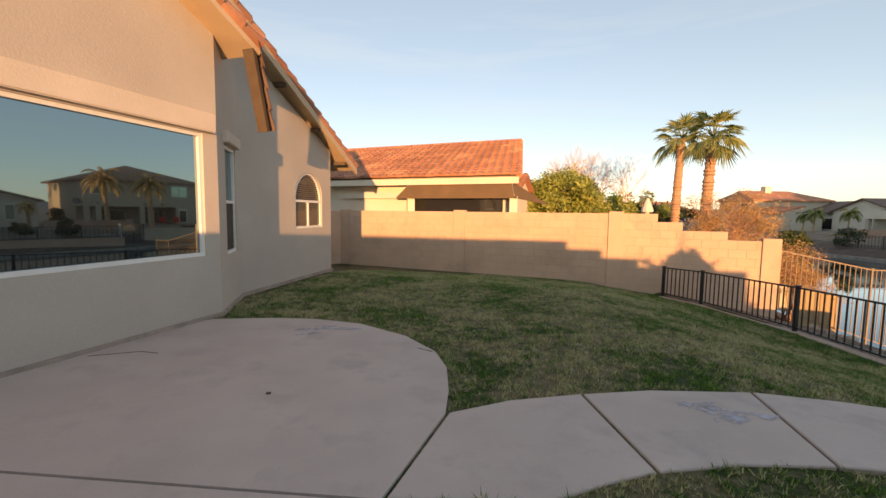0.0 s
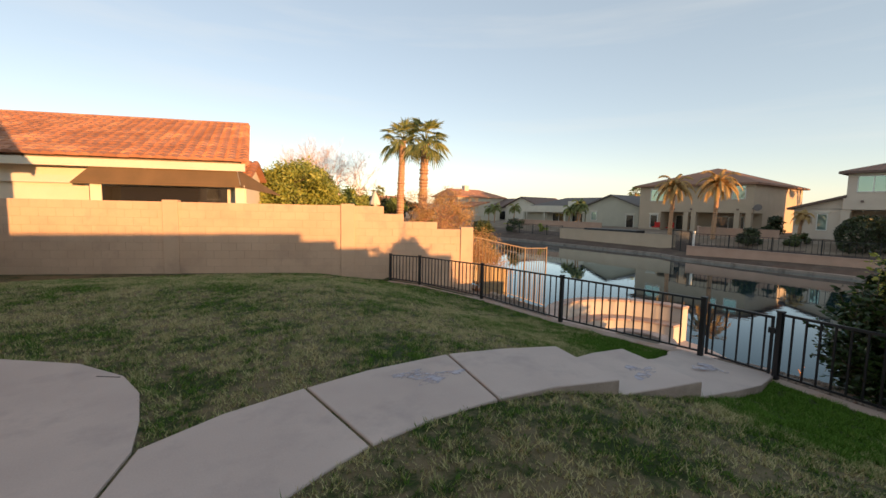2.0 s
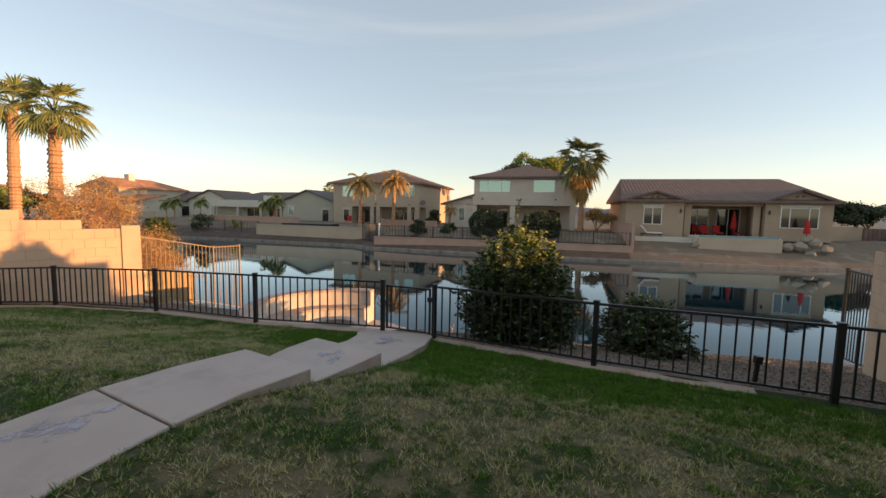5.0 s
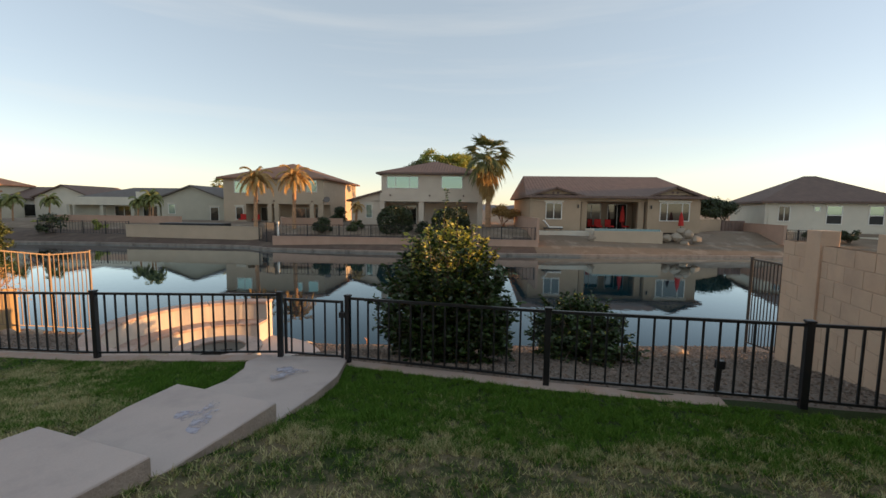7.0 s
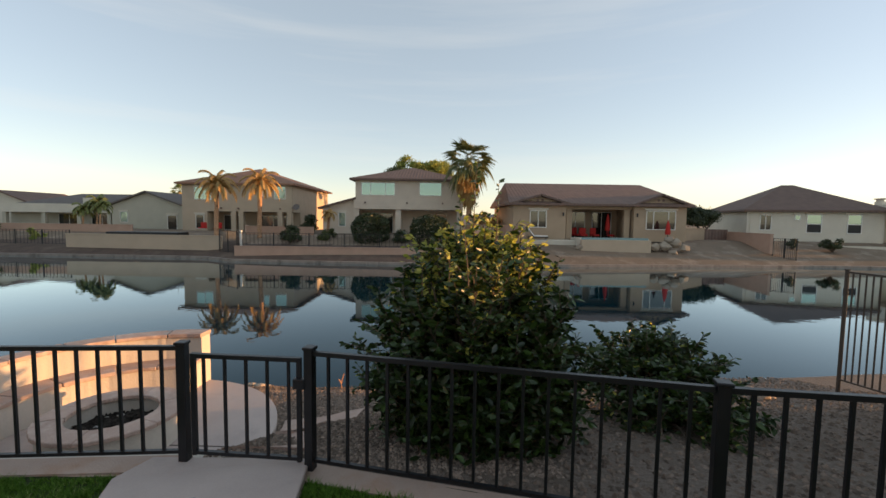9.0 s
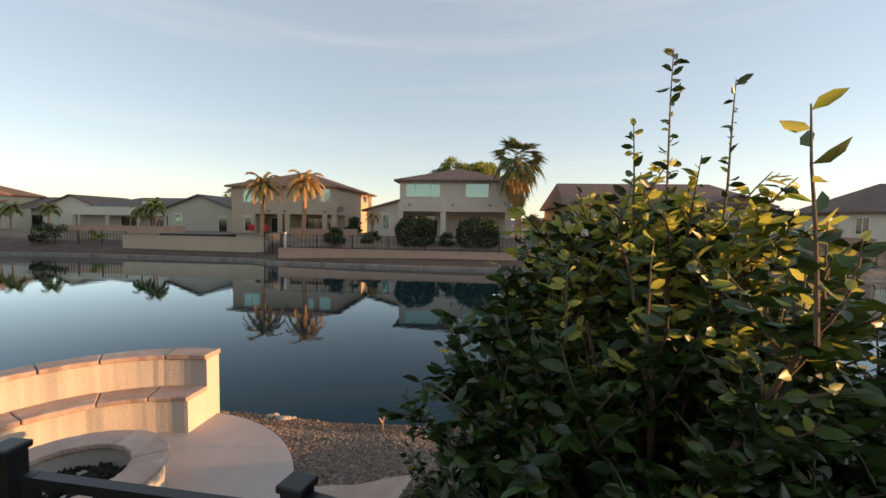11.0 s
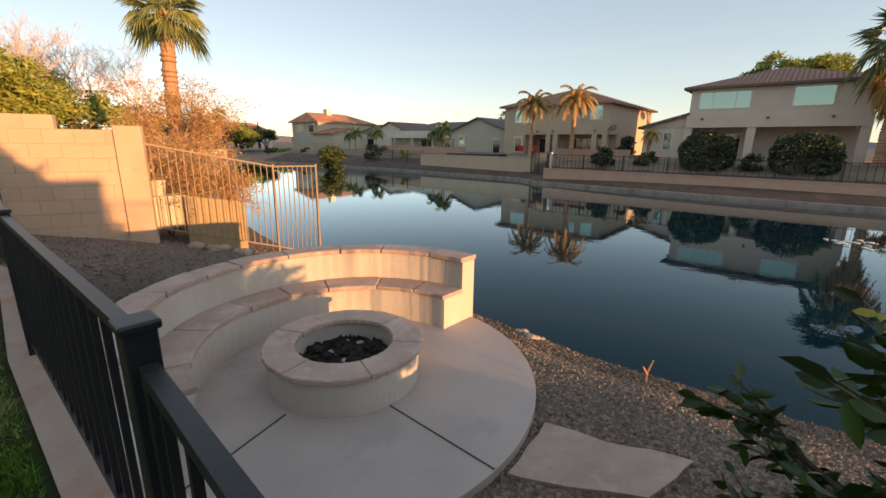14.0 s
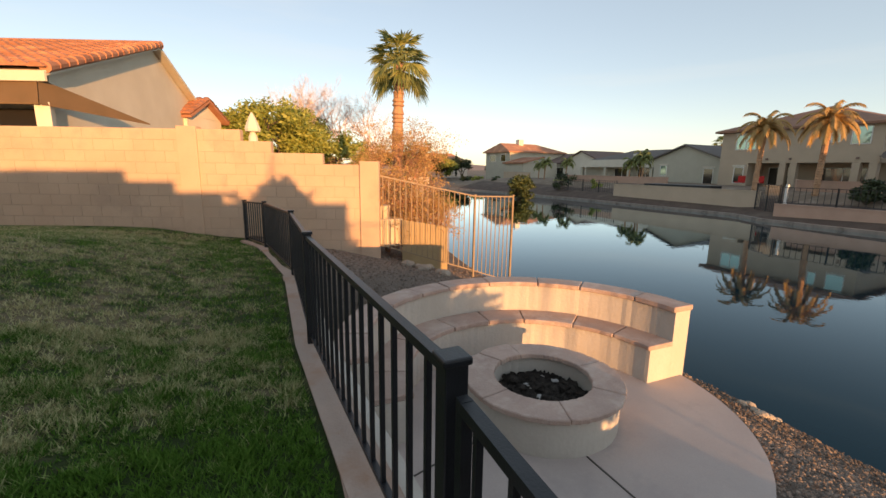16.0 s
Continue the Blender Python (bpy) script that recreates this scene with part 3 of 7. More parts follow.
def blotch(bm, cx, cy, rx, ry, z, seed, rot=0.0, slope=(0, 0)):
    rr = random.Random(seed)
    n = 34
    vs = []
    for i in range(n):
        a = 2 * math.pi * i / n
        r = 0.72 + 0.28 * math.sin(3 * a + seed) + rr.uniform(-0.22, 0.22)
        dx, dy = rx * r * math.cos(a), ry * r * math.sin(a)
        X, Y = dx * math.cos(rot) - dy * math.sin(rot), dx * math.sin(rot) + dy * math.cos(rot)
        vs.append(bm.verts.new((cx + X, cy + Y, z + 0.004 + slope[0] * X + slope[1] * Y)))
    bm.faces.new(vs)


for cx, cy, rx, ry, z, sd, rot, sl in [(2.62, 3.25, 0.30, 0.16, 0, 1, -0.2, (0, 0)), (2.45, 3.42, 0.2, 0.08, 0, 7, 0.1, (0, 0)), (-0.85, 5.45, 0.42, 0.14, 0, 3, 0.1, (0, 0)), (-1.0, 5.2, 0.18, 0.06, 0, 5, 0.3, (0, 0)),
                                     (4.72, 2.6, 0.26, 0.16, -0.178, 4, 0.4, (-0.005, -0.045)), (6.25, 2.62, 0.36, 0.20, -0.456, 6, 0.2, (-0.165, 0.0))]:
    bm = bmesh.new()
    blotch(bm, cx, cy, rx, ry, z, sd, rot, sl)
    part("stain_patch", bm, PATCH, walkway, "bluish patch of worn sealer")


for pts_ in (((0.28, 4.72), (0.44, 4.60)), ((-2.9, 4.4), (-2.5, 4.55), (-2.3, 4.5))):
    for (xa, ya), (xb, yb) in zip(pts_, pts_[1:]):
        ln = math.hypot(xb - xa, yb - ya)
        bm = boxm(0, ln, -0.004, 0.004, 0, 0.0035, m=Matrix.Translation((xa, ya, 0)) @ Matrix.Rotation(math.atan2(yb - ya, xb - xa), 4, "Z"))
        part("hairline_crack", bm, JOINT, patio, "thin dark crack in the concrete")
bm = bmesh.new()
tube(bm, [(-0.84, 3.58, -0.02), (-0.84, 3.58, 0.006)], [0.02, 0.02], 10)
part("plug", bm, JOINT, patio, "small dark plug set in the slab")


def ring_frame(bm, m, x0, x1, z0, z1, w, y0, y1):
    """A rectangular frame as one closed ring, in the frame m."""
    loops = []
    for y in (y0, y1):
        for d in (0, w):
            loops.append([bm.verts.new(m @ Vector(p)) for p in ((x0 + d, y, z0 + d), (x1 - d, y, z0 + d), (x1 - d, y, z1 - d), (x0 + d, y, z1 - d))])
    o0, i0, o1, i1 = loops
    fs = []
    for k in range(4):
        n = (k + 1) % 4
        for a, b in ((o0, i0), (i0, i1), (i1, o1), (o1, o0)):
            fs.append(bm.faces.new((a[k], a[n], b[n], b[k])))
    bmesh.ops.recalc_face_normals(bm, faces=fs)

# ---- the house beside the patio ----
def wall_frame(a, b, z=0.0):
    """Local x runs along the wall from a to b, local y points out of it on the right-hand side, local z is up."""
    d = Vector((b[0] - a[0], b[1] - a[1], 0))
    L = d.length
    d.normalize()
    out = Vector((d.y, -d.x, 0))
    m = Matrix(((d.x, out.x, 0, a[0]), (d.y, out.y, 0, a[1]), (0, 0, 1, z), (0, 0, 0, 1)))
    return m, L


def wall_with_holes(bm, m, x0, x1, z0, z1, holes, t=0.2):
    """A wall slab in the frame m, its face at y = 0, with rectangular openings (x0, x1, z0, z1)."""
    xs = sorted({x0, x1, *[h[0] for h in holes], *[h[1] for h in holes]})
    zs = sorted({z0, z1, *[h[2] for h in holes], *[h[3] for h in holes]})
    for a, b in zip(xs, xs[1:]):
        for c, d in zip(zs, zs[1:]):
            if any(h[0] <= a and b <= h[1] and h[2] <= c and d <= h[3] for h in holes):
                continue
            vs = bmesh.ops.create_cube(bm, size=1)["verts"]
            bmesh.ops.transform(bm, matrix=m @ Matrix.Translation(((a + b) / 2, -t / 2, (c + d) / 2)) @ Matrix.Diagonal((b - a, t, d - c, 1)), verts=vs)
    bmesh.ops.remove_doubles(bm, verts=bm.verts, dist=0.0005)


HA, HB, HC, HD = (-3.72, 2.35), (-2.46, 6.10), (-2.79, 7.42), (-2.11, 10.70)
house = thing("house", "single-storey tan stucco house with clay tile gable roof", "house")
m1, L1 = wall_frame((-4.75, -0.7), HB)
s0 = (Vector((-3.21, 3.88)) - Vector((-4.75, -0.7))).length
m2, L2 = wall_frame(HB, HC)
m3, L3 = wall_frame(HC, HD)
W1 = (s0 - 1.9, s0 + 2.12, 0.83, 2.40)
W2 = (0.42, 1.10, 0.78, 2.36)
W3 = (1.74, 2.90, 1.06, 1.76)
bm = bmesh.new()
wall_with_holes(bm, m1, -0.3, L1, -0.3, 4.1, [W1])
part("wall", bm, STUCCO, house)
bm = bmesh.new()
wall_with_holes(bm, m2, 0, L2, -0.3, 4.1, [W2])
part("wall", bm, STUCCO, house)
# the wall with the arched window: the gable slopes to the corner, the arch is cut as a fan of quads
bm = bmesh.new()
wall_with_holes(bm, m3, 0, L3, -0.3, 2.42, [(W3[0], W3[1], W3[2], 2.42)])
ac, ar = (W3[0] + W3[1]) / 2, (W3[1] - W3[0]) / 2
prev = None
for i in range(17):
    a = math.pi * i / 16
    lo = (ac - ar * math.cos(a), W3[3] + ar * 0.84 * math.sin(a))
    if prev:
        for ya, yb in ((0.0, -0.2),):
            q = [(prev[0], ya, prev[1]), (lo[0], ya, lo[1]), (lo[0], ya, 2.42), (prev[0], ya, 2.42)]
            fr = [bm.verts.new(m3 @ Vector(p)) for p in q]
            bk = [bm.verts.new(m3 @ Vector((p[0], yb, p[2]))) for p in q]
            bm.faces.new(fr)
            bm.faces.new(bk[::-1])
            bm.faces.new((fr[0], bk[0], bk[1], fr[1]))
    prev = lo
top = [(0, 2.42), (L3, 2.42), (L3, 2.86), (0, 4.15)]
fr = [bm.verts.new(m3 @ Vector((x, 0, z))) for x, z in top]
bk = [bm.verts.new(m3 @ Vector((x, -0.2, z))) for x, z in top]
bm.faces.new(fr)
bm.faces.new(bk[::-1])
for i in range(4):
    bm.faces.new((fr[i], bk[i], bk[(i + 1) % 4], fr[(i + 1) % 4]))
bmesh.ops.remove_doubles(bm, verts=bm.verts, dist=0.001)
bmesh.ops.recalc_face_normals(bm, faces=bm.faces)
part("wall", bm, STUCCO, house)
m4, L4 = wall_frame(HD, (HD[0] - 7.5, HD[1] + 2.2))
bm = bmesh.new()
wall_with_holes(bm, m4, 0, L4, -0.3, 2.86, [])
part("wall", bm, STUCCO, house)
bm = bmesh.new()
for m, a, b in ((m1, -0.3, L1), (m2, 0, L2), (m3, 0, L3 + 0.03)):
    vs = bmesh.ops.create_cube(bm, size=1)["verts"]
    bmesh.ops.transform(bm, matrix=m @ Matrix.Translation(((a + b) / 2, 0.012, -0.13)) @ Matrix.Diagonal((b - a, 0.05, 0.34, 1)), verts=vs)
part("weep_screed", bm, CONCRETE_EDGE, house, "grey footing strip along the wall base")


def cube_in(bm, m, x0, x1, y0, y1, z0, z1):
    vs = bmesh.ops.create_cube(bm, size=1)["verts"]
    bmesh.ops.transform(bm, matrix=m @ Matrix.Translation(((x0 + x1) / 2, (y0 + y1) / 2, (z0 + z1) / 2)) @ Matrix.Diagonal((x1 - x0, y1 - y0, z1 - z0, 1)), verts=vs)


def window(parent, m, hole, bars=(), header=0.0, over=0.16, pane=GLASS, inner=None):
    x0, x1, z0, z1 = hole
    bm = bmesh.new()
    ring_frame(bm, m, x0, x1, z0, z1, 0.045, -0.09, -0.02)
    w = part("window", bm, WHITE, parent, "white-framed window")
    for kind, v in bars:
        bm = bmesh.new()
        if kind == "h":
            cube_in(bm, m, x0 + 0.045, x1 - 0.045, -0.085, -0.025, v - 0.022, v + 0.022)
        else:
            cube_in(bm, m, v - 0.022, v + 0.022, -0.085, -0.025, z0 + 0.045, z1 - 0.045)
        part("mullion", bm, WHITE, w)
    bm = bmesh.new()
    cube_in(bm, m, x0 + 0.04, x1 - 0.04, -0.07, -0.06, z0 + 0.04, z1 - 0.04)
    part("pane", bm, pane, w)
    if header:
        bm = bmesh.new()
        cube_in(bm, m, x0 - over, x1 + over, -0.02, 0.07, z1 + 0.02, z1 + 0.02 + header)
        bmesh.ops.bevel(bm, geom=bm.edges[:], offset=0.012, segments=2, affect="EDGES")
        part("header_trim", bm, STUCCO_TRIM, w, "raised stucco band above the window")
    return w


w = window(house, m1, W1, (), 0.24)
w = window(house, m2, W2, (("h", 1.55),), 0.17, 0.1)
bm = bmesh.new()
cube_in(bm, m2, W2[0] + 0.05, W2[1] - 0.05, -0.05, -0.045, W2[2] + 0.05, 1.53)
part("insect_screen", bm, SCREEN, w)
w = window(house, m3, (W3[0], W3[1], W3[2], W3[3] - 0.1), (("v", ac),), 0, 0, GLASS_DARK)
bm = bmesh.new()
for r0, r1 in ((ar - 0.045, ar),):
    prev = None
    for i in range(17):
        a = math.pi * i / 16
        cur = [m3 @ Vector((ac - r * math.cos(a), y, W3[3] - 0.12 + (r * 0.84 + 0.12) * math.sin(a))) for r in (r0, r1) for y in (-0.09, -0.02)]
        cur = [bm.verts.new(c) for c in cur]
        if prev:
            for a_, b_ in ((0, 1), (1, 3), (3, 2), (2, 0)):
                bm.faces.new((prev[a_], prev[b_], cur[b_], cur[a_]))
        prev = cur
cube_in(bm, m3, W3[0], W3[1], -0.09, -0.015, W3[3] - 0.15, W3[3] - 0.10)
bmesh.ops.recalc_face_normals(bm, faces=bm.faces)
part("arch_frame", bm, WHITE, w)
bm = bmesh.new()
vs = [bm.verts.new(m3 @ Vector((ac - (ar - 0.02) * math.cos(math.pi * i / 16), -0.075, W3[3] - 0.12 + ((ar - 0.02) * 0.84 + 0.12) * math.sin(math.pi * i / 16)))) for i in range(17)]
bm.faces.new(vs)
part("arch_pane", bm, GLASS_DARK, w)
for i in range(26):
    z = W3[2] + 0.07 + i * 0.043
    half = ar - 0.05 if z < W3[3] else ar * math.sqrt(max(0.0, 1 - ((z - W3[3] + 0.1) / (ar * 0.84 + 0.1)) ** 2)) - 0.04
    if half > 0.05:
        bm = bmesh.new()
        cube_in(bm, m3, ac - half, ac + half, -0.058, -0.05, z, z + 0.028)
        part("blind_slat", bm, BLIND, w)


def tile_rows(name, parent, a, b, down, rows, row_len, tile_w, mat, lift=0.03):
    """Barrel roof tiles laid from the eave line a-b up the slope; one joined mesh of half-round tiles."""
    a, b, up = Vector(a), Vector(b), -Vector(down)
    along = (b - a)
    L = along.length
    along.normalize()
    up.normalize()
    nrm = along.cross(up).normalized()
    if nrm.z < 0:
        nrm = -nrm
    n = max(1, int(L / tile_w))
    tw = L / n
    v, f = [], []
    seg = 5
    for r in range(rows):
        for i in range(n):
            base = len(v)
            c = a + along * (i + 0.5) * tw + up * (r * row_len)
            jit = random.uniform(-0.008, 0.008)
            for e, hgt, rad in ((-0.02, 0.05 + jit, 0.56), (row_len + 0.02, 0.012, 0.46)):
                for k in range(seg + 1):
                    t = math.pi * k / seg
                    v.append(c + up * e - along * math.cos(t) * tw * rad + nrm * (hgt + math.sin(t) * tw * 0.33))
            for k in range(seg):
                f.append((base + k, base + k + 1, base + seg + 2 + k, base + seg + 1 + k))
            f.append(tuple(base + k for k in range(seg + 1)))
    me = mesh_of(name, v, f, mat)
    ob = part_mesh(name, me, parent)
    tagged(ob, kind="stuff")
    return ob


def roof_slab(name, parent, quad, t, mat):
    """A roof plane with thickness: four corners in order, eave first."""
    bm = bmesh.new()
    q = [Vector(p) for p in quad]
    n = (q[1] - q[0]).cross(q[3] - q[0]).normalized()
    if n.z < 0:
        n = -n
    hi = [bm.verts.new(p) for p in q]
    lo = [bm.verts.new(p - n * t) for p in q]
    bm.faces.new(hi)
    bm.faces.new(lo[::-1])
    for i in range(len(q)):
        bm.faces.new((lo[i], lo[(i + 1) % len(q)], hi[(i + 1) % len(q)], hi[i]))
    bmesh.ops.recalc_face_normals(bm, faces=bm.faces)
    return part(name, bm, mat, parent)


# gable roof: its rake runs along the walls, falling towards the far corner
d3 = (Vector((*HD, 0)) - Vector((*HC, 0))).normalized()
o3 = Vector((d3.y, -d3.x, 0))
eave = Vector((*HD, 2.88)) + d3 * 1.0 + Vector((0, 0, -0.32))
slope = Vector((d3.x, d3.y, -0.42))
over = 0.25
e0 = eave + o3 * over
ridge_e = e0 - slope * 7.0
back = -o3 * 8.0
roof_slab("roof_deck", house, (e0, e0 + back, ridge_e + back, ridge_e), 0.07, WOOD_TRIM)
tile_rows("roof_tile_course", house, e0 + Vector((0, 0, 0.02)) - o3 * 0.02, e0 + back, slope, 22, 0.36, 0.26, TILE)
bm = bmesh.new()
p, q = e0 + o3 * 0.02, ridge_e + o3 * 0.02
f0 = [p + Vector((0, 0, 0.05)), q + Vector((0, 0, 0.05)), q + Vector((0, 0, -0.16)), p + Vector((0, 0, -0.16))]
fa = [bm.verts.new(v) for v in f0]
fb = [bm.verts.new(v - o3 * 0.05) for v in f0]
bm.faces.new(fa)
bm.faces.new(fb[::-1])
for i in range(4):
    bm.faces.new((fa[i], fa[(i + 1) % 4], fb[(i + 1) % 4], fb[i]))
bmesh.ops.recalc_face_normals(bm, faces=bm.faces)
part("fascia_board", bm, WOOD_TRIM, house, "painted rake board")
for k in range(5):
    bm = bmesh.new()
    c = e0 - slope * (0.55 + k * 1.35) + Vector((0, 0, -0.18))
    box(bm, -0.045, 0.045, -0.42, -0.05, -0.03, 0.05)
    bmesh.ops.transform(bm, matrix=Matrix.Translation(c) @ Matrix.Rotation(math.atan2(o3.y, o3.x) - math.pi / 2, 4, "Z"), verts=bm.verts)
    part("outlooker", bm, DARKWOOD, house)
# small lower roof over the bay window, ending in a short drooping eave by the corner
d1 = (Vector((*HB, 0)) - Vector((-4.75, -0.7, 0))).normalized()
o1 = Vector((d1.y, -d1.x, 0))
p0 = Vector((*HB, 3.62)) + o1 * 0.40 + d1 * 0.42
sl1 = Vector((d1.x, d1.y, -0.42))
p1 = p0 - sl1 * 5.5
roof_slab("bay_roof_deck", house, (p0, p0 - o1 * 0.9, p1 - o1 * 0.9, p1), 0.10, WOOD_TRIM)
tile_rows("bay_tile_course", house, p0 + Vector((0, 0, 0.02)), p0 - o1 * 0.9, sl1, 15, 0.36, 0.26, TILE)
s2 = Vector((-o1.x * 0.25 + d1.x * 0.55, -o1.y * 0.25 + d1.y * 0.55, -1.0)).normalized()
c0 = p0 + Vector((0, 0, -0.02)) - d1 * 0.12
roof_slab("bay_eave_end", house, (c0, c0 - o1 * 0.17, c0 - o1 * 0.17 + s2 * 1.15, c0 + s2 * 1.15), 0.06, DARKWOOD)
tile_rows("bay_end_tile", house, c0 + s2 * 1.15 + o1 * 0.06, c0 + s2 * 1.15 - o1 * 0.1, s2, 4, 0.30, 0.15, TILE_BROWN)


def rake_tiles(parent, low, slope, n, out, r=0.1, L=0.36):
    """A row of overlapping half-round tiles along a rake, each a piece of its own."""
    sl = slope.normalized()
    for k in range(n):
        bm = bmesh.new()
        a = low - sl * (k * L) + out + Vector((0, 0, 0.07))
        tube(bm, [tuple(a), tuple(a - sl * (L + 0.05) + Vector((0, 0, -0.03)))], [r * 1.08, r * 0.86], 9)
        part("rake_tile", bm, TILE, parent)


rake_tiles(house, e0, slope, 20, o3 * -0.05)
rake_tiles(house, p0, sl1, 14, o1 * -0.05)

# ---- iron fence, gate, kerb ----
fence = thing("fence", "low black wrought-iron picket fence on a mow kerb", "fence")


def bar(p, q, w, h):
    bm = bmesh.new()
    p, q = Vector(p), Vector(q)
    d = q - p
    L = d.length
    box(bm, 0, L, -w / 2, w / 2, -h / 2, h / 2)
    ry = -math.atan2(d.z, math.hypot(d.x, d.y))
    bmesh.ops.transform(bm, matrix=Matrix.Translation(p) @ Matrix.Rotation(math.atan2(d.y, d.x), 4, "Z") @ Matrix.Rotation(ry, 4, "Y"), verts=bm.verts)
    return bm


pick = {}


def picket(parent, x, y, z0, z1, rz, w=0.018, mat=IRON):
    key = (round(z1 - z0, 2), w, mat.name)
    if key not in pick:
        pick[key] = finish(boxm(-w / 2, w / 2, -w / 2, w / 2, 0, key[0]), "picket", mat)
    ob = new("picket", pick[key])
    ob.parent = parent
    ob.matrix_world = pose(x, y, z0, 0, 0, math.degrees(rz))
    return ob


def post_mesh(h, w, mat):
    bm = bmesh.new()
    box(bm, -w / 2, w / 2, -w / 2, w / 2, 0, h - 0.012, bevel=0.004)
    box(bm, -w / 2 - 0.008, w / 2 + 0.008, -w / 2 - 0.008, w / 2 + 0.008, h - 0.022, h, bevel=0.006)
    return finish(bm, "post", mat)


def panel(parent, a, b, n, gap=0.035, mat=IRON, pw=0.018):
    (xa, ya, ta, ba), (xb, yb, tb, bb) = a, b
    rz = math.atan2(yb - ya, xb - xa)
    L = math.hypot(xb - xa, yb - ya)
    k = gap / L
    P = lambda t, o: (lerp(xa, xb, t), lerp(ya, yb, t), o)
    part("top_rail", bar(P(k, lerp(ta, tb, k) - 0.045), P(1 - k, lerp(ta, tb, 1 - k) - 0.045), 0.034, 0.03), mat, parent)
    part("bottom_rail", bar(P(k, lerp(ba, bb, k) + 0.07), P(1 - k, lerp(ba, bb, 1 - k) + 0.07), 0.028, 0.024), mat, parent)
    for i in range(n):
        t = (i + 1) / (n + 1)
        x, y, _ = P(t, 0)
        picket(parent, x, y, lerp(ba, bb, t) + 0.06, lerp(ta, tb, t) - 0.05, rz, pw, mat)


for i, p in enumerate(POSTS):
    ob = part_mesh("post", post_mesh(p[2] - p[3] + 0.1, 0.062, IRON), fence)
    q0, q1 = POSTS[max(0, i - 1)], POSTS[min(len(POSTS) - 1, i + 1)]
    ob.matrix_world = pose(p[0], p[1], p[3] - 0.1, 0, 0, math.degrees(math.atan2(q1[1] - q0[1], q1[0] - q0[0])))
for i in range(len(POSTS) - 1):
    if i != 4:
        L = math.hypot(POSTS[i + 1][0] - POSTS[i][0], POSTS[i + 1][1] - POSTS[i][1])
        panel(fence, POSTS[i], POSTS[i + 1], round(L / 0.142) - 1)
gate = thing("gate", "black iron picket gate, closed, at the foot of the steps", "gate")
ga, gb = list(POSTS[4]), list(POSTS[5])
ga[2] -= 0.05
gb[2] -= 0.05
panel(gate, ga, gb, 5, 0.075)
for p, q in ((ga, gb), (gb, ga)):
    t = 0.075 / 0.89
    x, y = lerp(p[0], q[0], t), lerp(p[1], q[1], t)
    part("stile", bar((x, y, p[3] + 0.05), (x, y, p[2] - 0.03), 0.03, 0.03), IRON, gate)
part("latch", boxm(gb[0] - 0.03, gb[0] + 0.03, gb[1] + 0.03, gb[1] + 0.11, -0.02, 0.05, bevel=0.006), IRON, gate)


def strip(name, pts, w0, w1, dz0, dz1, mat, label, kind="structure"):
    """A kerb along the fence line: points (x, y, top), widths to each side."""
    bm = bmesh.new()
    rows = []
    for i, p in enumerate(pts):
        a, b = pts[max(0, i - 1)], pts[min(len(pts) - 1, i + 1)]
        d = Vector((b[0] - a[0], b[1] - a[1], 0)).normalized()
        n = Vector((d.y, -d.x, 0))
        c = Vector((p[0], p[1], 0))
        rows.append([bm.verts.new((*(c + n * w0).xy, p[2] + dz0)), bm.verts.new((*(c + n * w0).xy, p[2] + dz1)), bm.verts.new((*(c + n * w1).xy, p[2] + dz1)), bm.verts.new((*(c + n * w1).xy, p[2] + dz0))])
    for r, q in zip(rows, rows[1:]):
        for k in range(4):
            bm.faces.new((r[k], q[k], q[(k + 1) % 4], r[(k + 1) % 4]))
    bm.faces.new(rows[0])
    bm.faces.new(rows[-1][::-1])
    bmesh.ops.recalc_face_normals(bm, faces=bm.faces)
    bmesh.ops.bevel(bm, geom=[e for e in bm.edges if abs(e.verts[0].co.z - e.verts[1].co.z) < 0.2 and not e.is_boundary and e.calc_length() > 0.3], offset=0.015, segments=2, affect="EDGES")
    return solid(name, bm, mat, label, "kerb", kind=kind)


def along_posts(i0, i1, step=0.3):
    out = []
    for p, q in zip(POSTS[i0:i1], POSTS[i0 + 1:i1 + 1]):
        n = max(1, int(math.hypot(q[0] - p[0], q[1] - p[1]) / step))
        out += [(lerp(p[0], q[0], k / n), lerp(p[1], q[1], k / n), lerp(p[3], q[3], k / n)) for k in range(n)]
    p = POSTS[i1]
    return out + [(p[0], p[1], p[3])]


strip("kerb", along_posts(0, 4), 0.14, -0.09, -0.25, 0.0, CURB, "pinkish concrete mow kerb under the fence")
strip("kerb", along_posts(5, 7)[:-2], 0.15, -0.08, -0.25, 0.0, CURB, "pinkish concrete mow kerb under the fence")
strip("retaining_wall", along_posts(2, 6), -0.05, -0.18, -1.2, -0.03, BENCH, "plastered retaining wall below the fence")

# ---- fire-pit terrace ----
terrace = thing("terrace_slab", "round buff concrete terrace slab by the lake", "terrace", kind="structure")
bm = bmesh.new()
ring(bm, *SLAB_C, 0.02, SLAB_R, 0, 360, SLAB_Z - 0.12, SLAB_Z, 96)
part("slab", bm, CONCRETE, terrace)
for a, b in (((8.97, 4.42), (8.94, 3.33)), ((8.32, 4.98), (7.45, 4.75))):
    p, q = Vector((*a, SLAB_Z + 0.003)), Vector((*b, SLAB_Z + 0.003))
    part("joint", bar(p, q, 0.014, 0.004), JOINT, terrace)
bench = thing("fire_pit_bench", "curved cream stucco bench with flagstone cap and seat", "bench")
A0, A1 = -1.5, 176
bm = bmesh.new()
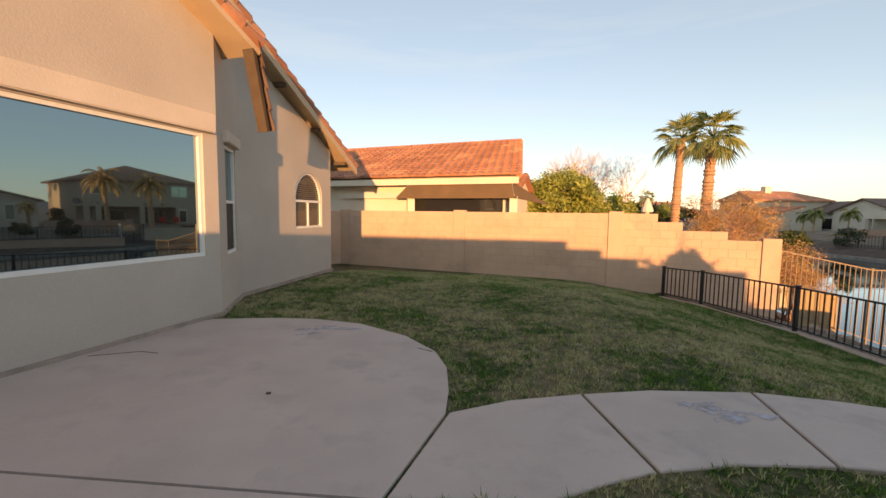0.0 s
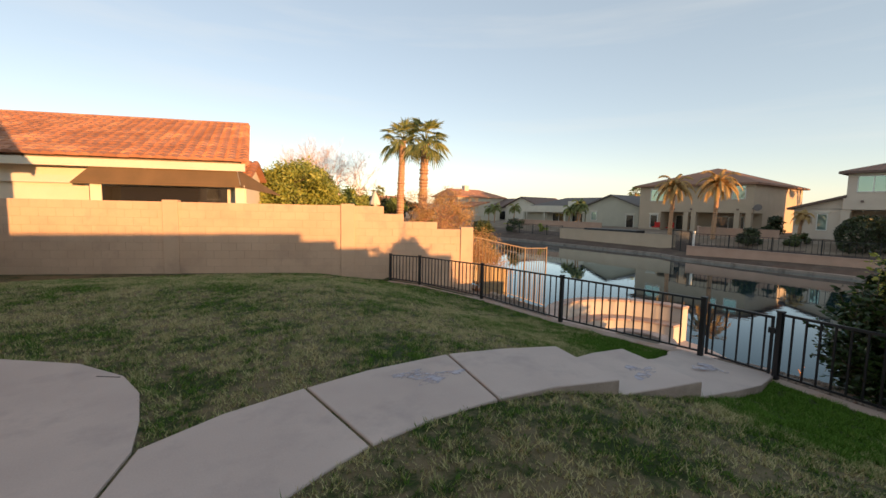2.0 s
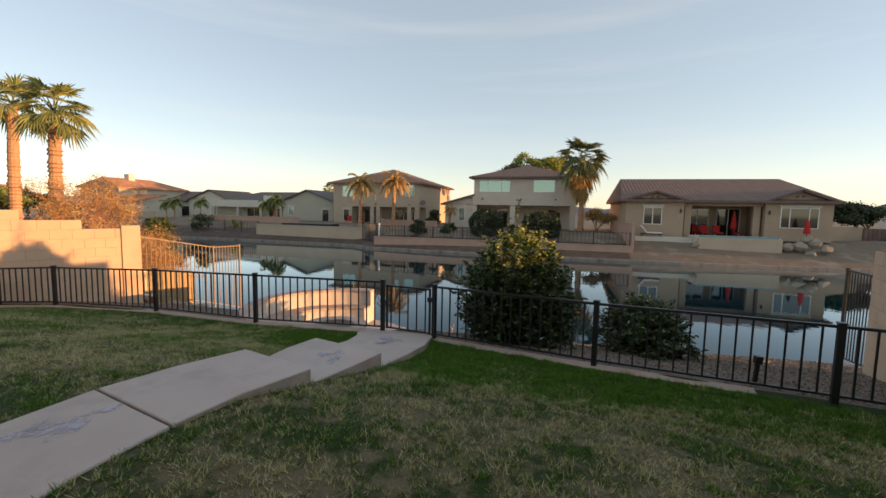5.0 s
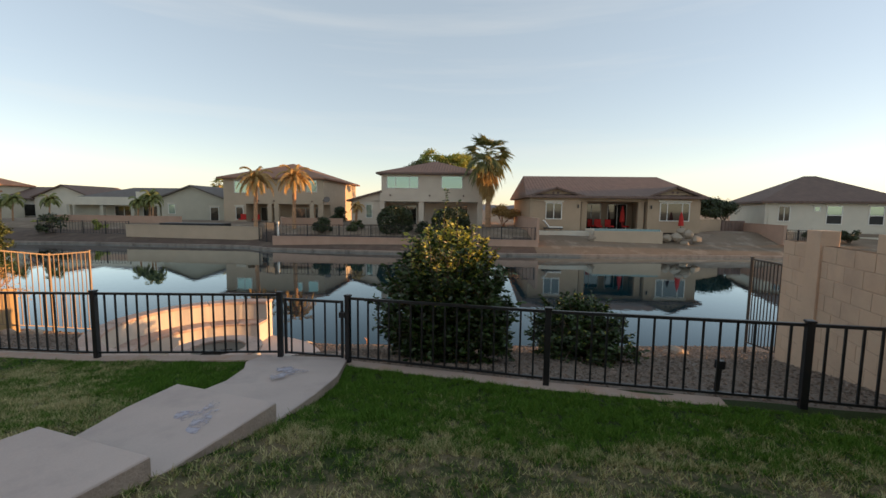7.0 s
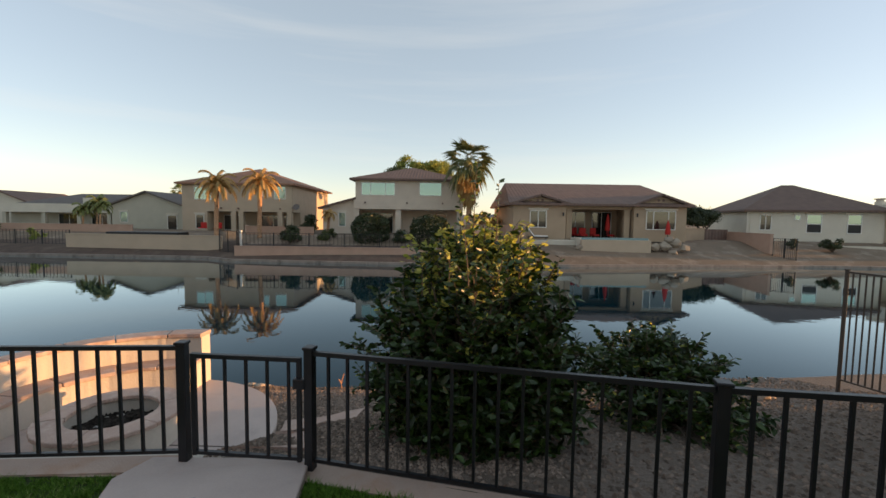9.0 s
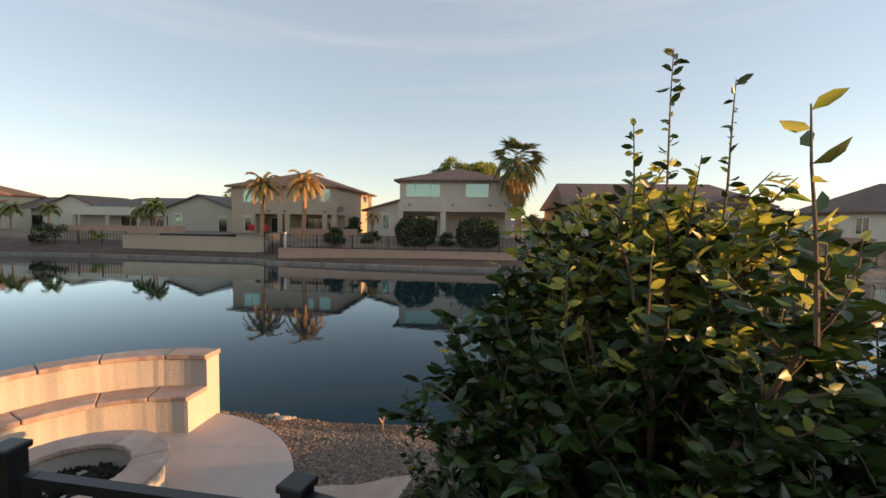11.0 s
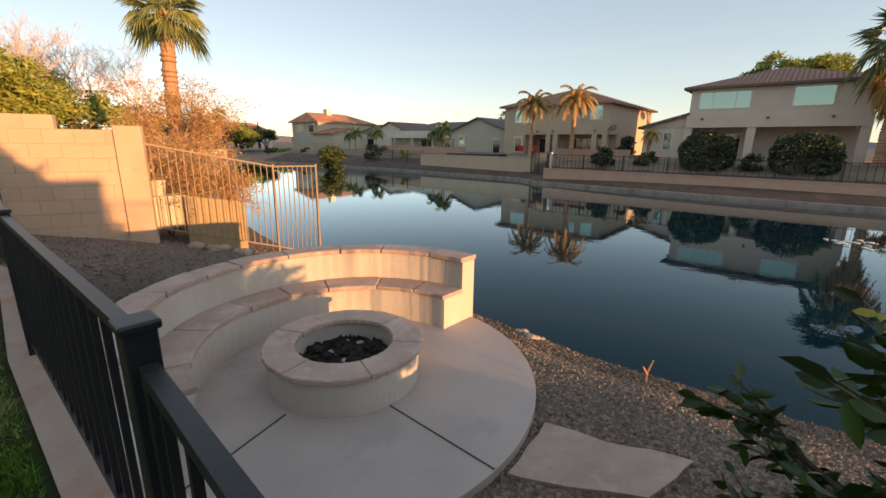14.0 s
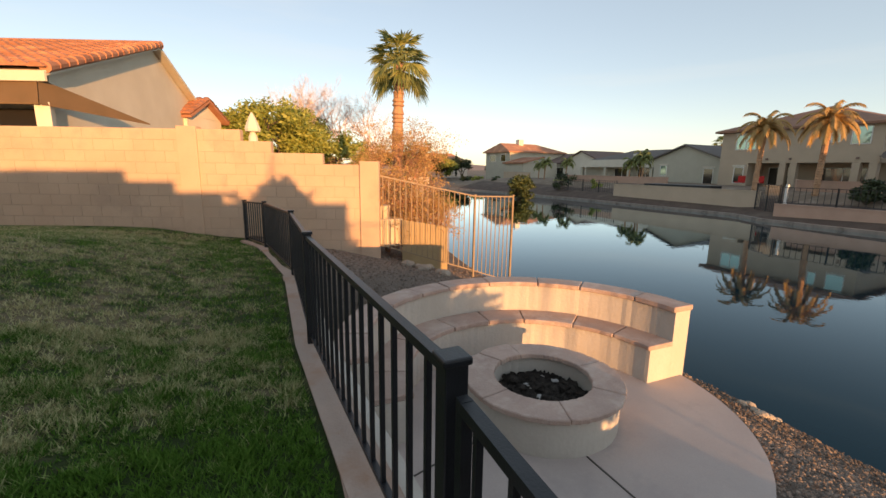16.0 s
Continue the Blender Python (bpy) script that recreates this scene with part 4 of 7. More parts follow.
ring(bm, *BENCH_C, 1.70, 1.93, A0, A1, SLAB_Z - 0.05, -0.79, 90, 0.003, 1)
part("back_wall", bm, BENCH, bench, smooth=False)
bm = bmesh.new()
ring(bm, *BENCH_C, 1.36, 1.70, A0, A1, SLAB_Z - 0.05, -1.18, 90, 0.003, 2)
part("seat_base", bm, BENCH, bench)


def cap_stones(parent, cx, cy, r0, r1, a0, a1, z0, z1, n, seed, name="cap_stone"):
    rr = random.Random(seed)
    cuts = sorted([a0, a1] + [a0 + (a1 - a0) * (i + rr.uniform(-0.25, 0.25)) / n for i in range(1, n)])
    for i, (a, b) in enumerate(zip(cuts, cuts[1:])):
        bm = bmesh.new()
        gap = 0.25
        ring(bm, cx, cy, r0 + rr.uniform(-0.012, 0.008), r1 + rr.uniform(-0.008, 0.012), a + gap, b - gap, z0, z1 + rr.uniform(-0.006, 0.006), max(4, int((b - a) / 3)), 0.006, seed * 50 + i)
        bmesh.ops.bevel(bm, geom=[e for e in bm.edges if len(e.link_faces) == 2 and e.calc_face_angle(0) > 0.9], offset=0.008, segments=1, affect="EDGES")
        part(name, bm, FLAG, parent)


cap_stones(bench, *BENCH_C, 1.67, 1.96, A0 - 0.5, A1, -0.79, -0.735, 9, 3)
cap_stones(bench, *BENCH_C, 1.33, 1.70, A0 - 0.5, A1, -1.18, -1.125, 8, 4, "seat_stone")
PIT_C = (9.05, 5.12)
pit = thing("fire_pit", "round cream stucco fire pit with flagstone rim and ashes", "fire pit")
bm = bmesh.new()
ring(bm, *PIT_C, 0.50, 0.70, 0, 360, SLAB_Z, -1.24, 72, 0.003, 8)
part("ring_wall", bm, BENCH, pit)
cap_stones(pit, *PIT_C, 0.455, 0.735, -170, 190, -1.24, -1.185, 6, 9, "rim_stone")
bm = bmesh.new()
bmesh.ops.create_grid(bm, x_segments=36, y_segments=36, size=0.5)
for v in bm.verts:
    x, y = v.co.xy
    r = math.hypot(x, y)
    v.co = (PIT_C[0] + x, PIT_C[1] + y, -1.40 + 0.05 * noise.noise((x * 9, y * 9, 2)) + 0.05 * noise.noise((x * 22, y * 22, 5)))
bmesh.ops.delete(bm, geom=[v for v in bm.verts if math.hypot(v.co.x - PIT_C[0], v.co.y - PIT_C[1]) > 0.5], context="VERTS")
part("ash_bed", bm, ASH, pit, "charred wood and grey ash", smooth=True)
def broken(bm, rr, m, rough=0.35):
    """One angular lump: the hull of a few scattered points, in the frame m."""
    vs = [bm.verts.new(m @ (Vector((rr.gauss(0, 1), rr.gauss(0, 1), rr.gauss(0, 1))).normalized() * rr.uniform(1 - rough, 1))) for _ in range(11)]
    bmesh.ops.convex_hull(bm, input=vs)
    bmesh.ops.delete(bm, geom=[v for v in vs if v.is_valid and not v.link_faces], context="VERTS")


_rr = random.Random(77)
for i in range(60):
    a, r, s = _rr.uniform(0, 6.28), 0.43 * math.sqrt(_rr.random()), _rr.uniform(0.012, 0.045)
    bm = bmesh.new()
    broken(bm, _rr, pose(PIT_C[0] + r * math.cos(a), PIT_C[1] + r * math.sin(a), -1.375, _rr.uniform(-25, 25), _rr.uniform(-25, 25), _rr.uniform(0, 360)) @ Matrix.Diagonal((s * _rr.uniform(1, 2.2), s, s * 0.6, 1)))
    part("ash_chunk" if i % 5 == 0 else "charred_chunk", bm, ASH_PALE if i % 5 == 0 else ASH, pit)


def rocks(name, parent, n, cx, cy, spread_r, z, size, mat, seed, flat=0.6):
    rr = random.Random(seed)
    for i in range(n):
        bm = bmesh.new()
        bmesh.ops.create_icosphere(bm, subdivisions=2, radius=1)
        off = rr.uniform(0, 50)
        s = size * rr.uniform(0.5, 1.2)
        for v in bm.verts:
            v.co *= 1 + 0.28 * noise.noise(v.co * 1.4 + Vector((off, 0, 0)))
        a, d = rr.uniform(0, 6.28), spread_r * math.sqrt(rr.random())
        x, y = cx + d * math.cos(a), cy + d * math.sin(a)
        zz = z if z is not None else ground_z(x, y)
        bmesh.ops.transform(bm, matrix=Matrix.Translation((x, y, zz + s * flat * 0.45)) @ Matrix.Rotation(rr.uniform(0, 3), 4, "Z") @ Matrix.Diagonal((s, s * rr.uniform(0.6, 1), s * flat, 1)), verts=bm.verts)
        if parent:
            part(name, bm, mat, parent)
        else:
            solid(name, bm, mat, "weathered brown stone lying on the gravel bank", "rock", "rocks on the bank")


rocks("lump", pit, 10, PIT_C[0], PIT_C[1], 0.36, -1.40, 0.06, ASH, 5)

# ---- palms, trees and shrubs ----
def fan_frond(v, f, base, direction, length, fan, leaflets, droop, rr):
    """A long stalk and a pleated fan, whole near the stalk and split into drooping tips, added to the lists v and f."""
    d = Vector(direction).normalized()
    side = d.cross(Vector((0, 0, 1)))
    side = side.normalized() if side.length > 0.01 else Vector((1, 0, 0))
    roll = rr.uniform(-0.5, 0.5)
    upv = side.cross(d).normalized()
    side, upv = side * math.cos(roll) + upv * math.sin(roll), upv * math.cos(roll) - side * math.sin(roll)
    p0 = Vector(base)
    p1 = p0 + d * length * 0.52 + Vector((0, 0, -0.05 * length))
    k = len(v)
    for p, w in ((p0, 0.03), (p1, 0.016)):
        v += [p - side * w, p + side * w, p + upv * w]
    f += [(k, k + 1, k + 4, k + 3), (k + 1, k + 2, k + 5, k + 4), (k + 2, k, k + 3, k + 5)]
    R = length * 0.56
    half = fan / (leaflets - 1)
    bend = (d + Vector((0, 0, -0.35 - 0.5 * droop))).normalized()

    def at(a, r, lift=0.0):
        return p1 + (bend * math.cos(a) + side * math.sin(a)) * r + upv * lift - Vector((0, 0, 1)) * (droop * r * r / R * 0.6)

    for i in range(leaflets):
        a = lerp(-fan, fan, i / (leaflets - 1)) + rr.uniform(-0.03, 0.03)
        L = R * (1 - 0.2 * abs(a / fan)) * rr.uniform(0.85, 1.12)
        k = len(v)
        v += [p1, at(a - half, L * 0.55), at(a, L * 0.58, 0.05 * R), at(a + half, L * 0.55), at(a + rr.uniform(-0.04, 0.04), L) - Vector((0, 0, droop * L * rr.uniform(0.1, 0.7)))]
        f += [(k, k + 1, k + 2), (k, k + 2, k + 3), (k + 1, k + 4, k + 2), (k + 2, k + 4, k + 3)]


def trunk_mesh(h, r0, r1, lean, seed, n=12, step=0.16):
    rr = random.Random(seed)
    bm = bmesh.new()
    rows = max(6, int(h / step))
    pts, rad = [], []
    for i in range(rows + 1):
        t = i / rows
        for s, sc in ((0, 1.10), (0.7, 0.94)):
            if i == rows and s:
                continue
            tt = min(1, (i + s) / rows)
            pts.append((lean[0] * tt * tt, lean[1] * tt * tt, h * tt))
            rad.append(lerp(r0, r1, tt ** 0.6) * sc * rr.uniform(0.88, 1.12))
    tube(bm, pts, rad, n)
    return bm


def fan_palm(name, x, y, z0, h, r0, r1, crown, fronds, label, group="", lean=(0, 0), skirt=0, seed=1, leaf=PALMLEAF, dry=PALMDRY, leaflets=15, low=-0.5):
    rr = random.Random(seed)
    palm = thing(name, label, "palm tree", group, at=(x, y, z0))
    part("trunk", trunk_mesh(h, r0, r1, lean, seed), BARK, palm)
    v, f = [], []
    for i in range(fronds):
        az = i * 2.39996 + rr.uniform(-0.2, 0.2)
        el = lerp(1.35, low, (i + 0.5) / fronds) + rr.uniform(-0.15, 0.15)
        fan_frond(v, f, (lean[0], lean[1], h - 0.1 + 0.15 * rr.random()), (math.cos(az) * math.cos(el), math.sin(az) * math.cos(el), math.sin(el)), crown * rr.uniform(0.85, 1.1), 1.25, leaflets, 0.25 + 0.2 * (el < 0.2), rr)
    part_mesh("crown", mesh_of("crown", v, f, leaf), palm)
    if skirt:
        v, f = [], []
        for i in range(skirt):
            az = i * 2.39996
            el = lerp(-0.75, -1.4, i / skirt)
            fan_frond(v, f, (lean[0], lean[1], h - 0.3 - 0.26 * h * i / skirt), (math.cos(az) * math.cos(el), math.sin(az) * math.cos(el), math.sin(el)), crown * 0.8, 0.6, 10, 0.3, rr)
        part_mesh("dry_skirt", mesh_of("dry_skirt", v, f, dry), palm, "hanging dry brown fronds")
    return palm


def feather_palm(name, x, y, z0, h, r, crown, fronds, label, seed, mat=PALMDRY, group=""):
    """A palm with drooping feather fronds."""
    rr = random.Random(seed)
    palm = thing(name, label, "palm tree", group, at=(x, y, z0))
    part("trunk", trunk_mesh(h, r * 1.25, r, (0.1, -0.1), seed, 8), BARK, palm)
    v, f = [], []
    for i in range(fronds):
        az = i * 2.39996
        el = lerp(1.45, 0.25, i / fronds)
        p = Vector((0.1, -0.1, h))
        d = Vector((math.cos(az) * math.cos(el), math.sin(az) * math.cos(el), math.sin(el)))
        seg = crown / 9
        for k in range(9):
            q = p + d * seg
            side = d.cross(Vector((0, 0, 1))).normalized()
            for sgn in (-1, 1):
                for o in (0.1, 0.4, 0.7, 0.95):
                    b0 = p.lerp(q, o)
                    tip = b0 + side * sgn * 0.42 * (1 - k / 13) + d * 0.18 + Vector((0, 0, -0.16 - 0.1 * rr.random()))
                    n = len(v)
                    v += [b0 - d * 0.06, b0 + d * 0.06, tip]
                    f += [(n, n + 1, n + 2)]
            n = len(v)
            v += [p - side * 0.015, p + side * 0.015, q + side * 0.012, q - side * 0.012]
            f += [(n, n + 1, n + 2, n + 3)]
            p = q
            d = (d + Vector((0, 0, -0.31))).normalized()
    part_mesh("crown", mesh_of("crown", v, f, mat), palm)
    return palm


def leaf_cloud(v, f, c, radius, n, size, rr, flat=1.0, shell=0.55):
    for _ in range(n):
        d = Vector((rr.gauss(0, 1), rr.gauss(0, 1), rr.gauss(0, 1))).normalized()
        r = radius * (shell + (1 - shell) * rr.random()) if rr.random() < 0.8 else radius * rr.random()
        p = Vector(c) + Vector((d.x * r, d.y * r, d.z * r * flat))
        a = Vector((rr.gauss(0, 1), rr.gauss(0, 1), rr.gauss(0, 0.7))).normalized()
        b = a.cross(d + Vector((0.1, 0.2, 0.3))).normalized()
        s = size * rr.uniform(0.6, 1.3)
        k = len(v)
        v += [p - a * s, p + b * s * 0.42, p + a * s, p - b * s * 0.42]
        f += [(k, k + 1, k + 2), (k, k + 2, k + 3)]


def shrub(name, x, y, z0, rx, rz, label, mat, seed, clumps=14, leaves=130, size=0.06, category="shrub", group="", ry=None, trunk=True):
    """A shrub of leafy clumps about a few stems."""
    rr = random.Random(seed)
    ry = ry or rx
    sh = thing(name, label, category, group, at=(x, y, z0))
    v, f = [], []
    bm = bmesh.new()
    for i in range(clumps):
        a, r = rr.uniform(0, 6.28), math.sqrt(rr.random())
        hz = rr.uniform(0.25, 1.0)
        w = math.sin(math.pi * min(0.93, 0.25 + hz * 0.6))
        c = Vector((rx * 0.75 * r * w * math.cos(a), ry * 0.75 * r * w * math.sin(a), 2 * rz * hz * 0.82))
        leaf_cloud(v, f, c, min(rx, rz) * rr.uniform(0.35, 0.55), leaves, size, rr, 0.85)
        if trunk:
            tube(bm, [(0.05 * math.cos(a), 0.05 * math.sin(a), -0.05), tuple(c * 0.55), tuple(c)], [0.03, 0.02, 0.008], 5)
    if trunk:
        part("stems", bm, TRUNK, sh)
    else:
        bm.free()
    part_mesh("foliage", mesh_of("foliage", v, f, mat), sh)
    return sh


def branch(bm, p, d, L, r, depth, rr, tips):
    q = p + d * L
    mid = p.lerp(q, 0.5) + Vector((rr.uniform(-1, 1), rr.uniform(-1, 1), rr.uniform(-0.5, 1))) * L * 0.07
    tube(bm, [p, mid, q], [r, r * 0.82, r * 0.62], 5 if depth > 1 else 3)
    if depth == 0:
        tips.append(q)
        return
    for k in range(3 if depth > 1 else 4):
        nd = (d + Vector((rr.gauss(0, 0.55), rr.gauss(0, 0.55), rr.gauss(0.12, 0.4)))).normalized()
        branch(bm, p.lerp(q, rr.uniform(0.6, 1.0)), nd, L * rr.uniform(0.6, 0.85), r * 0.55, depth - 1, rr, tips)


def tree(name, x, y, z0, h, label, leafmat, seed, depth=4, leaves=0, size=0.1, bark=TRUNK, category="tree", r=0.12, clump=0.5, stem=0.0):
    rr = random.Random(seed)
    tr = thing(name, label, category, at=(x, y, z0))
    bm = bmesh.new()
    tips = []
    for k in range(3):
        a = k * 2.1 + rr.uniform(-0.3, 0.3)
        branch(bm, Vector((0, 0, stem)), Vector((0.45 * math.cos(a), 0.45 * math.sin(a), 1)).normalized(), h * 0.34, r, depth, rr, tips)
    if stem:
        tube(bm, [(0, 0, -0.1), (0, 0, stem + 0.2)], [r * 1.5, r * 1.1], 8)
    part("trunk", bm, bark, tr, smooth=True)
    if leaves:
        v, f = [], []
        for t in tips:
            leaf_cloud(v, f, t, clump, leaves, size, rr, 0.7, 0.2)
        part_mesh("crown", mesh_of("crown", v, f, leafmat), tr)
    return tr


fan_palm("fan_palm", 12.65, 19.45, -1.0, 5.9, 0.27, 0.2, 1.5, 30, "tall fan palm with sunlit trunk behind the block wall", "twin palms", (0.12, -0.05), 0, 11)
fan_palm("fan_palm", 14.8, 25.7, -1.6, 7.6, 0.30, 0.21, 1.75, 28, "tall slender fan palm with sunlit trunk behind the block wall", "twin palms", (0.25, 0.1), 0, 12)
for i, (x, y, h) in enumerate(((6.6, 29.2, 5.0), (8.6, 28.8, 6.0), (10.6, 29.6, 4.4))):
    tree("leafy_tree", x, y, -0.6, h, "dense sunlit olive-green tree behind the block wall", TREELEAF, 21 + i, 4, 60, 0.13, r=0.17, clump=0.62)
tree("bare_tree", 10.8, 34.0, -0.5, 7.6, "bare pale winter tree with fine pinkish twigs", None, 23, 6, 0, bark=TWIG, r=0.15)
tree("bare_tree", 15.0, 35.0, -0.5, 7.6, "bare pale winter tree with fine pinkish twigs", None, 24, 6, 0, bark=TWIG, r=0.14)
shrub("yucca", 6.9, 15.4, -0.6, 0.8, 0.9, "spiky yellow-green palm shrub behind the wall", MIDLEAF, 25, 9, 90, 0.14)
shrub("yucca", 8.8, 14.8, -0.8, 0.6, 0.75, "spiky yellow-green palm shrub behind the wall", MIDLEAF, 26, 8, 90, 0.12)
tree("dry_tree", 11.4, 16.5, -0.9, 3.4, "dry rust-brown leafless tree beside the lake", PALMDRY, 27, 6, 3, 0.035, bark=TWIG_RED, r=0.06, clump=0.25)
for i, (x, y, h) in enumerate(((9.9, 12.4, 2.0), (10.4, 13.2, 2.2), (9.8, 13.9, 2.2), (11.0, 12.6, 1.7), (10.9, 14.0, 2.0), (11.6, 13.2, 1.6), (10.3, 12.0, 1.6), (11.7, 14.6, 1.8))):
    tree("dry_brush", x, y, ground_z(x, y) - 0.1, h * 1.25, "tangled dry rust-brown brush behind the lake fence", PALMDRY, 30 + i, 5, 2, 0.03, bark=TWIG_RED, category="shrub", r=0.03, clump=0.2)


# ---- the citrus bush beyond the fence ----
def citrus(name, x, y, z0, label, seed, rx, ry, h, stems, per_stem, shoots=(), reach=()):
    rr = random.Random(seed)
    sh = thing(name, label, "shrub", at=(x, y, z0))
    bm = bmesh.new()
    v, f, v2, f2 = [], [], [], []

    def leaf(vv, ff, p, d, s):
        side = d.cross(Vector((rr.gauss(0, 1), rr.gauss(0, 1), rr.gauss(0, 1)))).normalized()
        nrm = d.cross(side)
        k = len(vv)
        a, b = p + d * s * 0.35, p + d * s * 0.72
        vv += [p, a - side * s * 0.22 + nrm * s * 0.07, a, a + side * s * 0.22 + nrm * s * 0.06, b - side * s * 0.18 + nrm * s * 0.03, b - nrm * s * 0.05, b + side * s * 0.18 + nrm * s * 0.03, p + d * s - nrm * s * 0.1]
        ff += [(k, k + 1, k + 2), (k, k + 2, k + 3), (k + 1, k + 4, k + 5, k + 2), (k + 2, k + 5, k + 6, k + 3), (k + 4, k + 7, k + 5), (k + 5, k + 7, k + 6)]

    def twig(p, d, L, n, new_leaf, s, r=0.006, wander=0.1):
        pts = [p]
        for k in range(4):
            d = (d + Vector((rr.gauss(0, wander), rr.gauss(0, wander), rr.gauss(0.02, 0.08)))).normalized()
            pts.append(pts[-1] + d * L / 4)
        tube(bm, pts, [r, r * 0.85, r * 0.7, r * 0.5, r * 0.3], 4)
        for k in range(n):
            t = (k + rr.random()) / n * 3.999
            q = pts[int(t)].lerp(pts[int(t) + 1], t % 1)
            a = rr.uniform(0, 6.28)
            ld = (d * 0.6 + Vector((math.cos(a), math.sin(a), rr.uniform(-0.8, 0.35)))).normalized()
            if new_leaf > rr.random():
                leaf(v2, f2, q, ld, s * rr.uniform(0.6, 1.0))
            else:
                leaf(v, f, q, ld, s * rr.uniform(0.75, 1.25))

    for i in range(stems):
        a = i * 2.39996
        e = (i + 0.5) / stems
        el = lerp(1.5, -0.72, e ** 0.95)
        n = 0.8 + 0.28 * rr.random()
        full = math.cos(el) ** (1.0 if el > 0.5 else 0.62)
        tip = Vector((rx * n * math.cos(a) * full, ry * n * math.sin(a) * full, h * (0.44 + 0.56 * math.sin(el)) * (0.88 + 0.18 * rr.random())))
        base = Vector((0.1 * math.cos(a), 0.1 * math.sin(a), 0.1))
        mid = base.lerp(tip, 0.6) + Vector((0, 0, 0.08))
        tube(bm, [base, mid, tip * 0.97], [0.022, 0.014, 0.006], 5)
        high = max(0.0, tip.z / h - 0.70) * 2.6 if shoots else 0.04
        for k in range(per_stem):
            q = mid.lerp(tip, rr.uniform(0.0, 1.0)) if rr.random() < 0.75 else base.lerp(mid, rr.uniform(0.35, 1))
            d = ((tip - base).normalized() + Vector((rr.gauss(0, 0.6), rr.gauss(0, 0.6), rr.gauss(0.0, 0.4)))).normalized()
            twig(q, d, rr.uniform(0.14, 0.30), 15, high, 0.078)
    for tx, ty, tz in reach:
        q = Vector((tx - x, ty - y, tz - z0))
        tube(bm, [(0, 0, 0.2), tuple(q * 0.55 + Vector((0, 0, 0.1))), tuple(q)], [0.018, 0.012, 0.005], 5)
        for k in range(30):
            twig(q * rr.uniform(0.45, 1.0), (q.normalized() + Vector((rr.gauss(0, 0.5), rr.gauss(0, 0.5), rr.gauss(0.05, 0.4)))).normalized(), rr.uniform(0.14, 0.24), 13, 0.18 if tz > -0.1 else 0.05, 0.056)
    for tx, ty, tz, L, n, fresh, size in shoots:
        twig(Vector((tx - x, ty - y, tz - L - z0)), Vector((rr.gauss(0, 0.02), rr.gauss(0, 0.02), 1)).normalized(), L, n, fresh, size, 0.005, 0.04)
    part("branch_frame", bm, TRUNK, sh)
    part_mesh("leaves", mesh_of("leaves", v, f, CITRUS, True), sh)
    part_mesh("new_leaves", mesh_of("new_leaves", v2, f2, CITRUS_NEW, True), sh, "pale yellow-green new shoots")
    return sh


SHOOTS = ((7.60, 1.00, 1.62, 0.75, 44, 0.25, 0.055), (7.64, 1.10, 1.33, 0.4, 20, 0.4, 0.055), (7.56, 0.82, 1.46, 0.5, 22, 0.25, 0.05), (7.62, 0.92, 1.2, 0.4, 18, 0.5, 0.06),
          (6.74, 1.09, 1.15, 0.42, 15, 0.4, 0.06), (7.2, 1.2, 0.9, 0.3, 14, 0.8, 0.07), (7.4, 0.6, 0.98, 0.3, 14, 0.8, 0.07), (7.9, 0.5, 0.95, 0.3, 14, 0.8, 0.07), (7.35, 1.4, 0.85, 0.3, 14, 0.8, 0.07),
          (7.9, 1.3, 0.9, 0.3, 14, 0.8, 0.07), (7.1, 0.85, 0.85, 0.3, 14, 0.8, 0.07), (7.75, 0.75, 1.05, 0.35, 14, 0.8, 0.07))
citrus("citrus_bush", 7.80, 0.93, ground_z(7.80, 0.93) - 0.05, "large glossy dark-green citrus bush with pale new shoots", 41, 0.70, 0.84, 1.80, 165, 12, SHOOTS,
       ((8.15, 2.0, -0.1), (8.05, 1.75, 0.2), (8.45, 1.9, -0.35), (7.95, 1.7, 0.0), (8.0, 1.9, -0.4), (8.3, 1.7, 0.0), (6.8, 1.05, 0.75), (6.95, 0.9, 0.75)))
citrus("low_shrub", 8.75, -1.2, ground_z(8.75, -1.2) - 0.03, "low spreading dark-green shrub beside the citrus bush", 42, 1.2, 0.7, 0.85, 80, 8)

# ---- flagstones, bank stones ----
for i, (pts, z) in enumerate(((((9.02, 3.26), (9.70, 3.32), (9.76, 3.08), (9.74, 2.85), (9.82, 2.55), (9.84, 2.27), (9.3, 2.42), (9.14, 2.9)), -1.72), (((8.4, 2.85), (8.7, 3.05), (8.95, 2.95), (9.0, 2.6), (8.65, 2.35), (8.3, 2.5)), -1.6),
                               (((7.75, 3.0), (8.2, 3.15), (8.4, 2.65), (8.1, 2.35), (7.7, 2.5)), -1.32), (((7.25, 2.9), (7.62, 2.95), (7.65, 2.3), (7.25, 2.25)), -0.98))):
    bm = bmesh.new()
    prism(bm, pts, z - 0.1, z)
    bmesh.ops.subdivide_edges(bm, edges=[e for e in bm.edges if abs(e.verts[0].co.z - e.verts[1].co.z) < 0.01], cuts=3)
    for v in bm.verts:
        v.co.x += 0.025 * noise.noise((v.co.x * 5, v.co.y * 5, i))
        v.co.y += 0.025 * noise.noise((v.co.x * 5, v.co.y * 5, i + 9))
        v.co.z += ground_z(v.co.x, v.co.y) + 0.03 - z
    solid("flagstone", bm, FLAG, "large flat pinkish sandstone slab set in gravel", "stepping stone", "flagstones from the gate")
rocks("rock", None, 9, 10.1, 10.3, 0.45, None, 0.14, ROCK, 51)
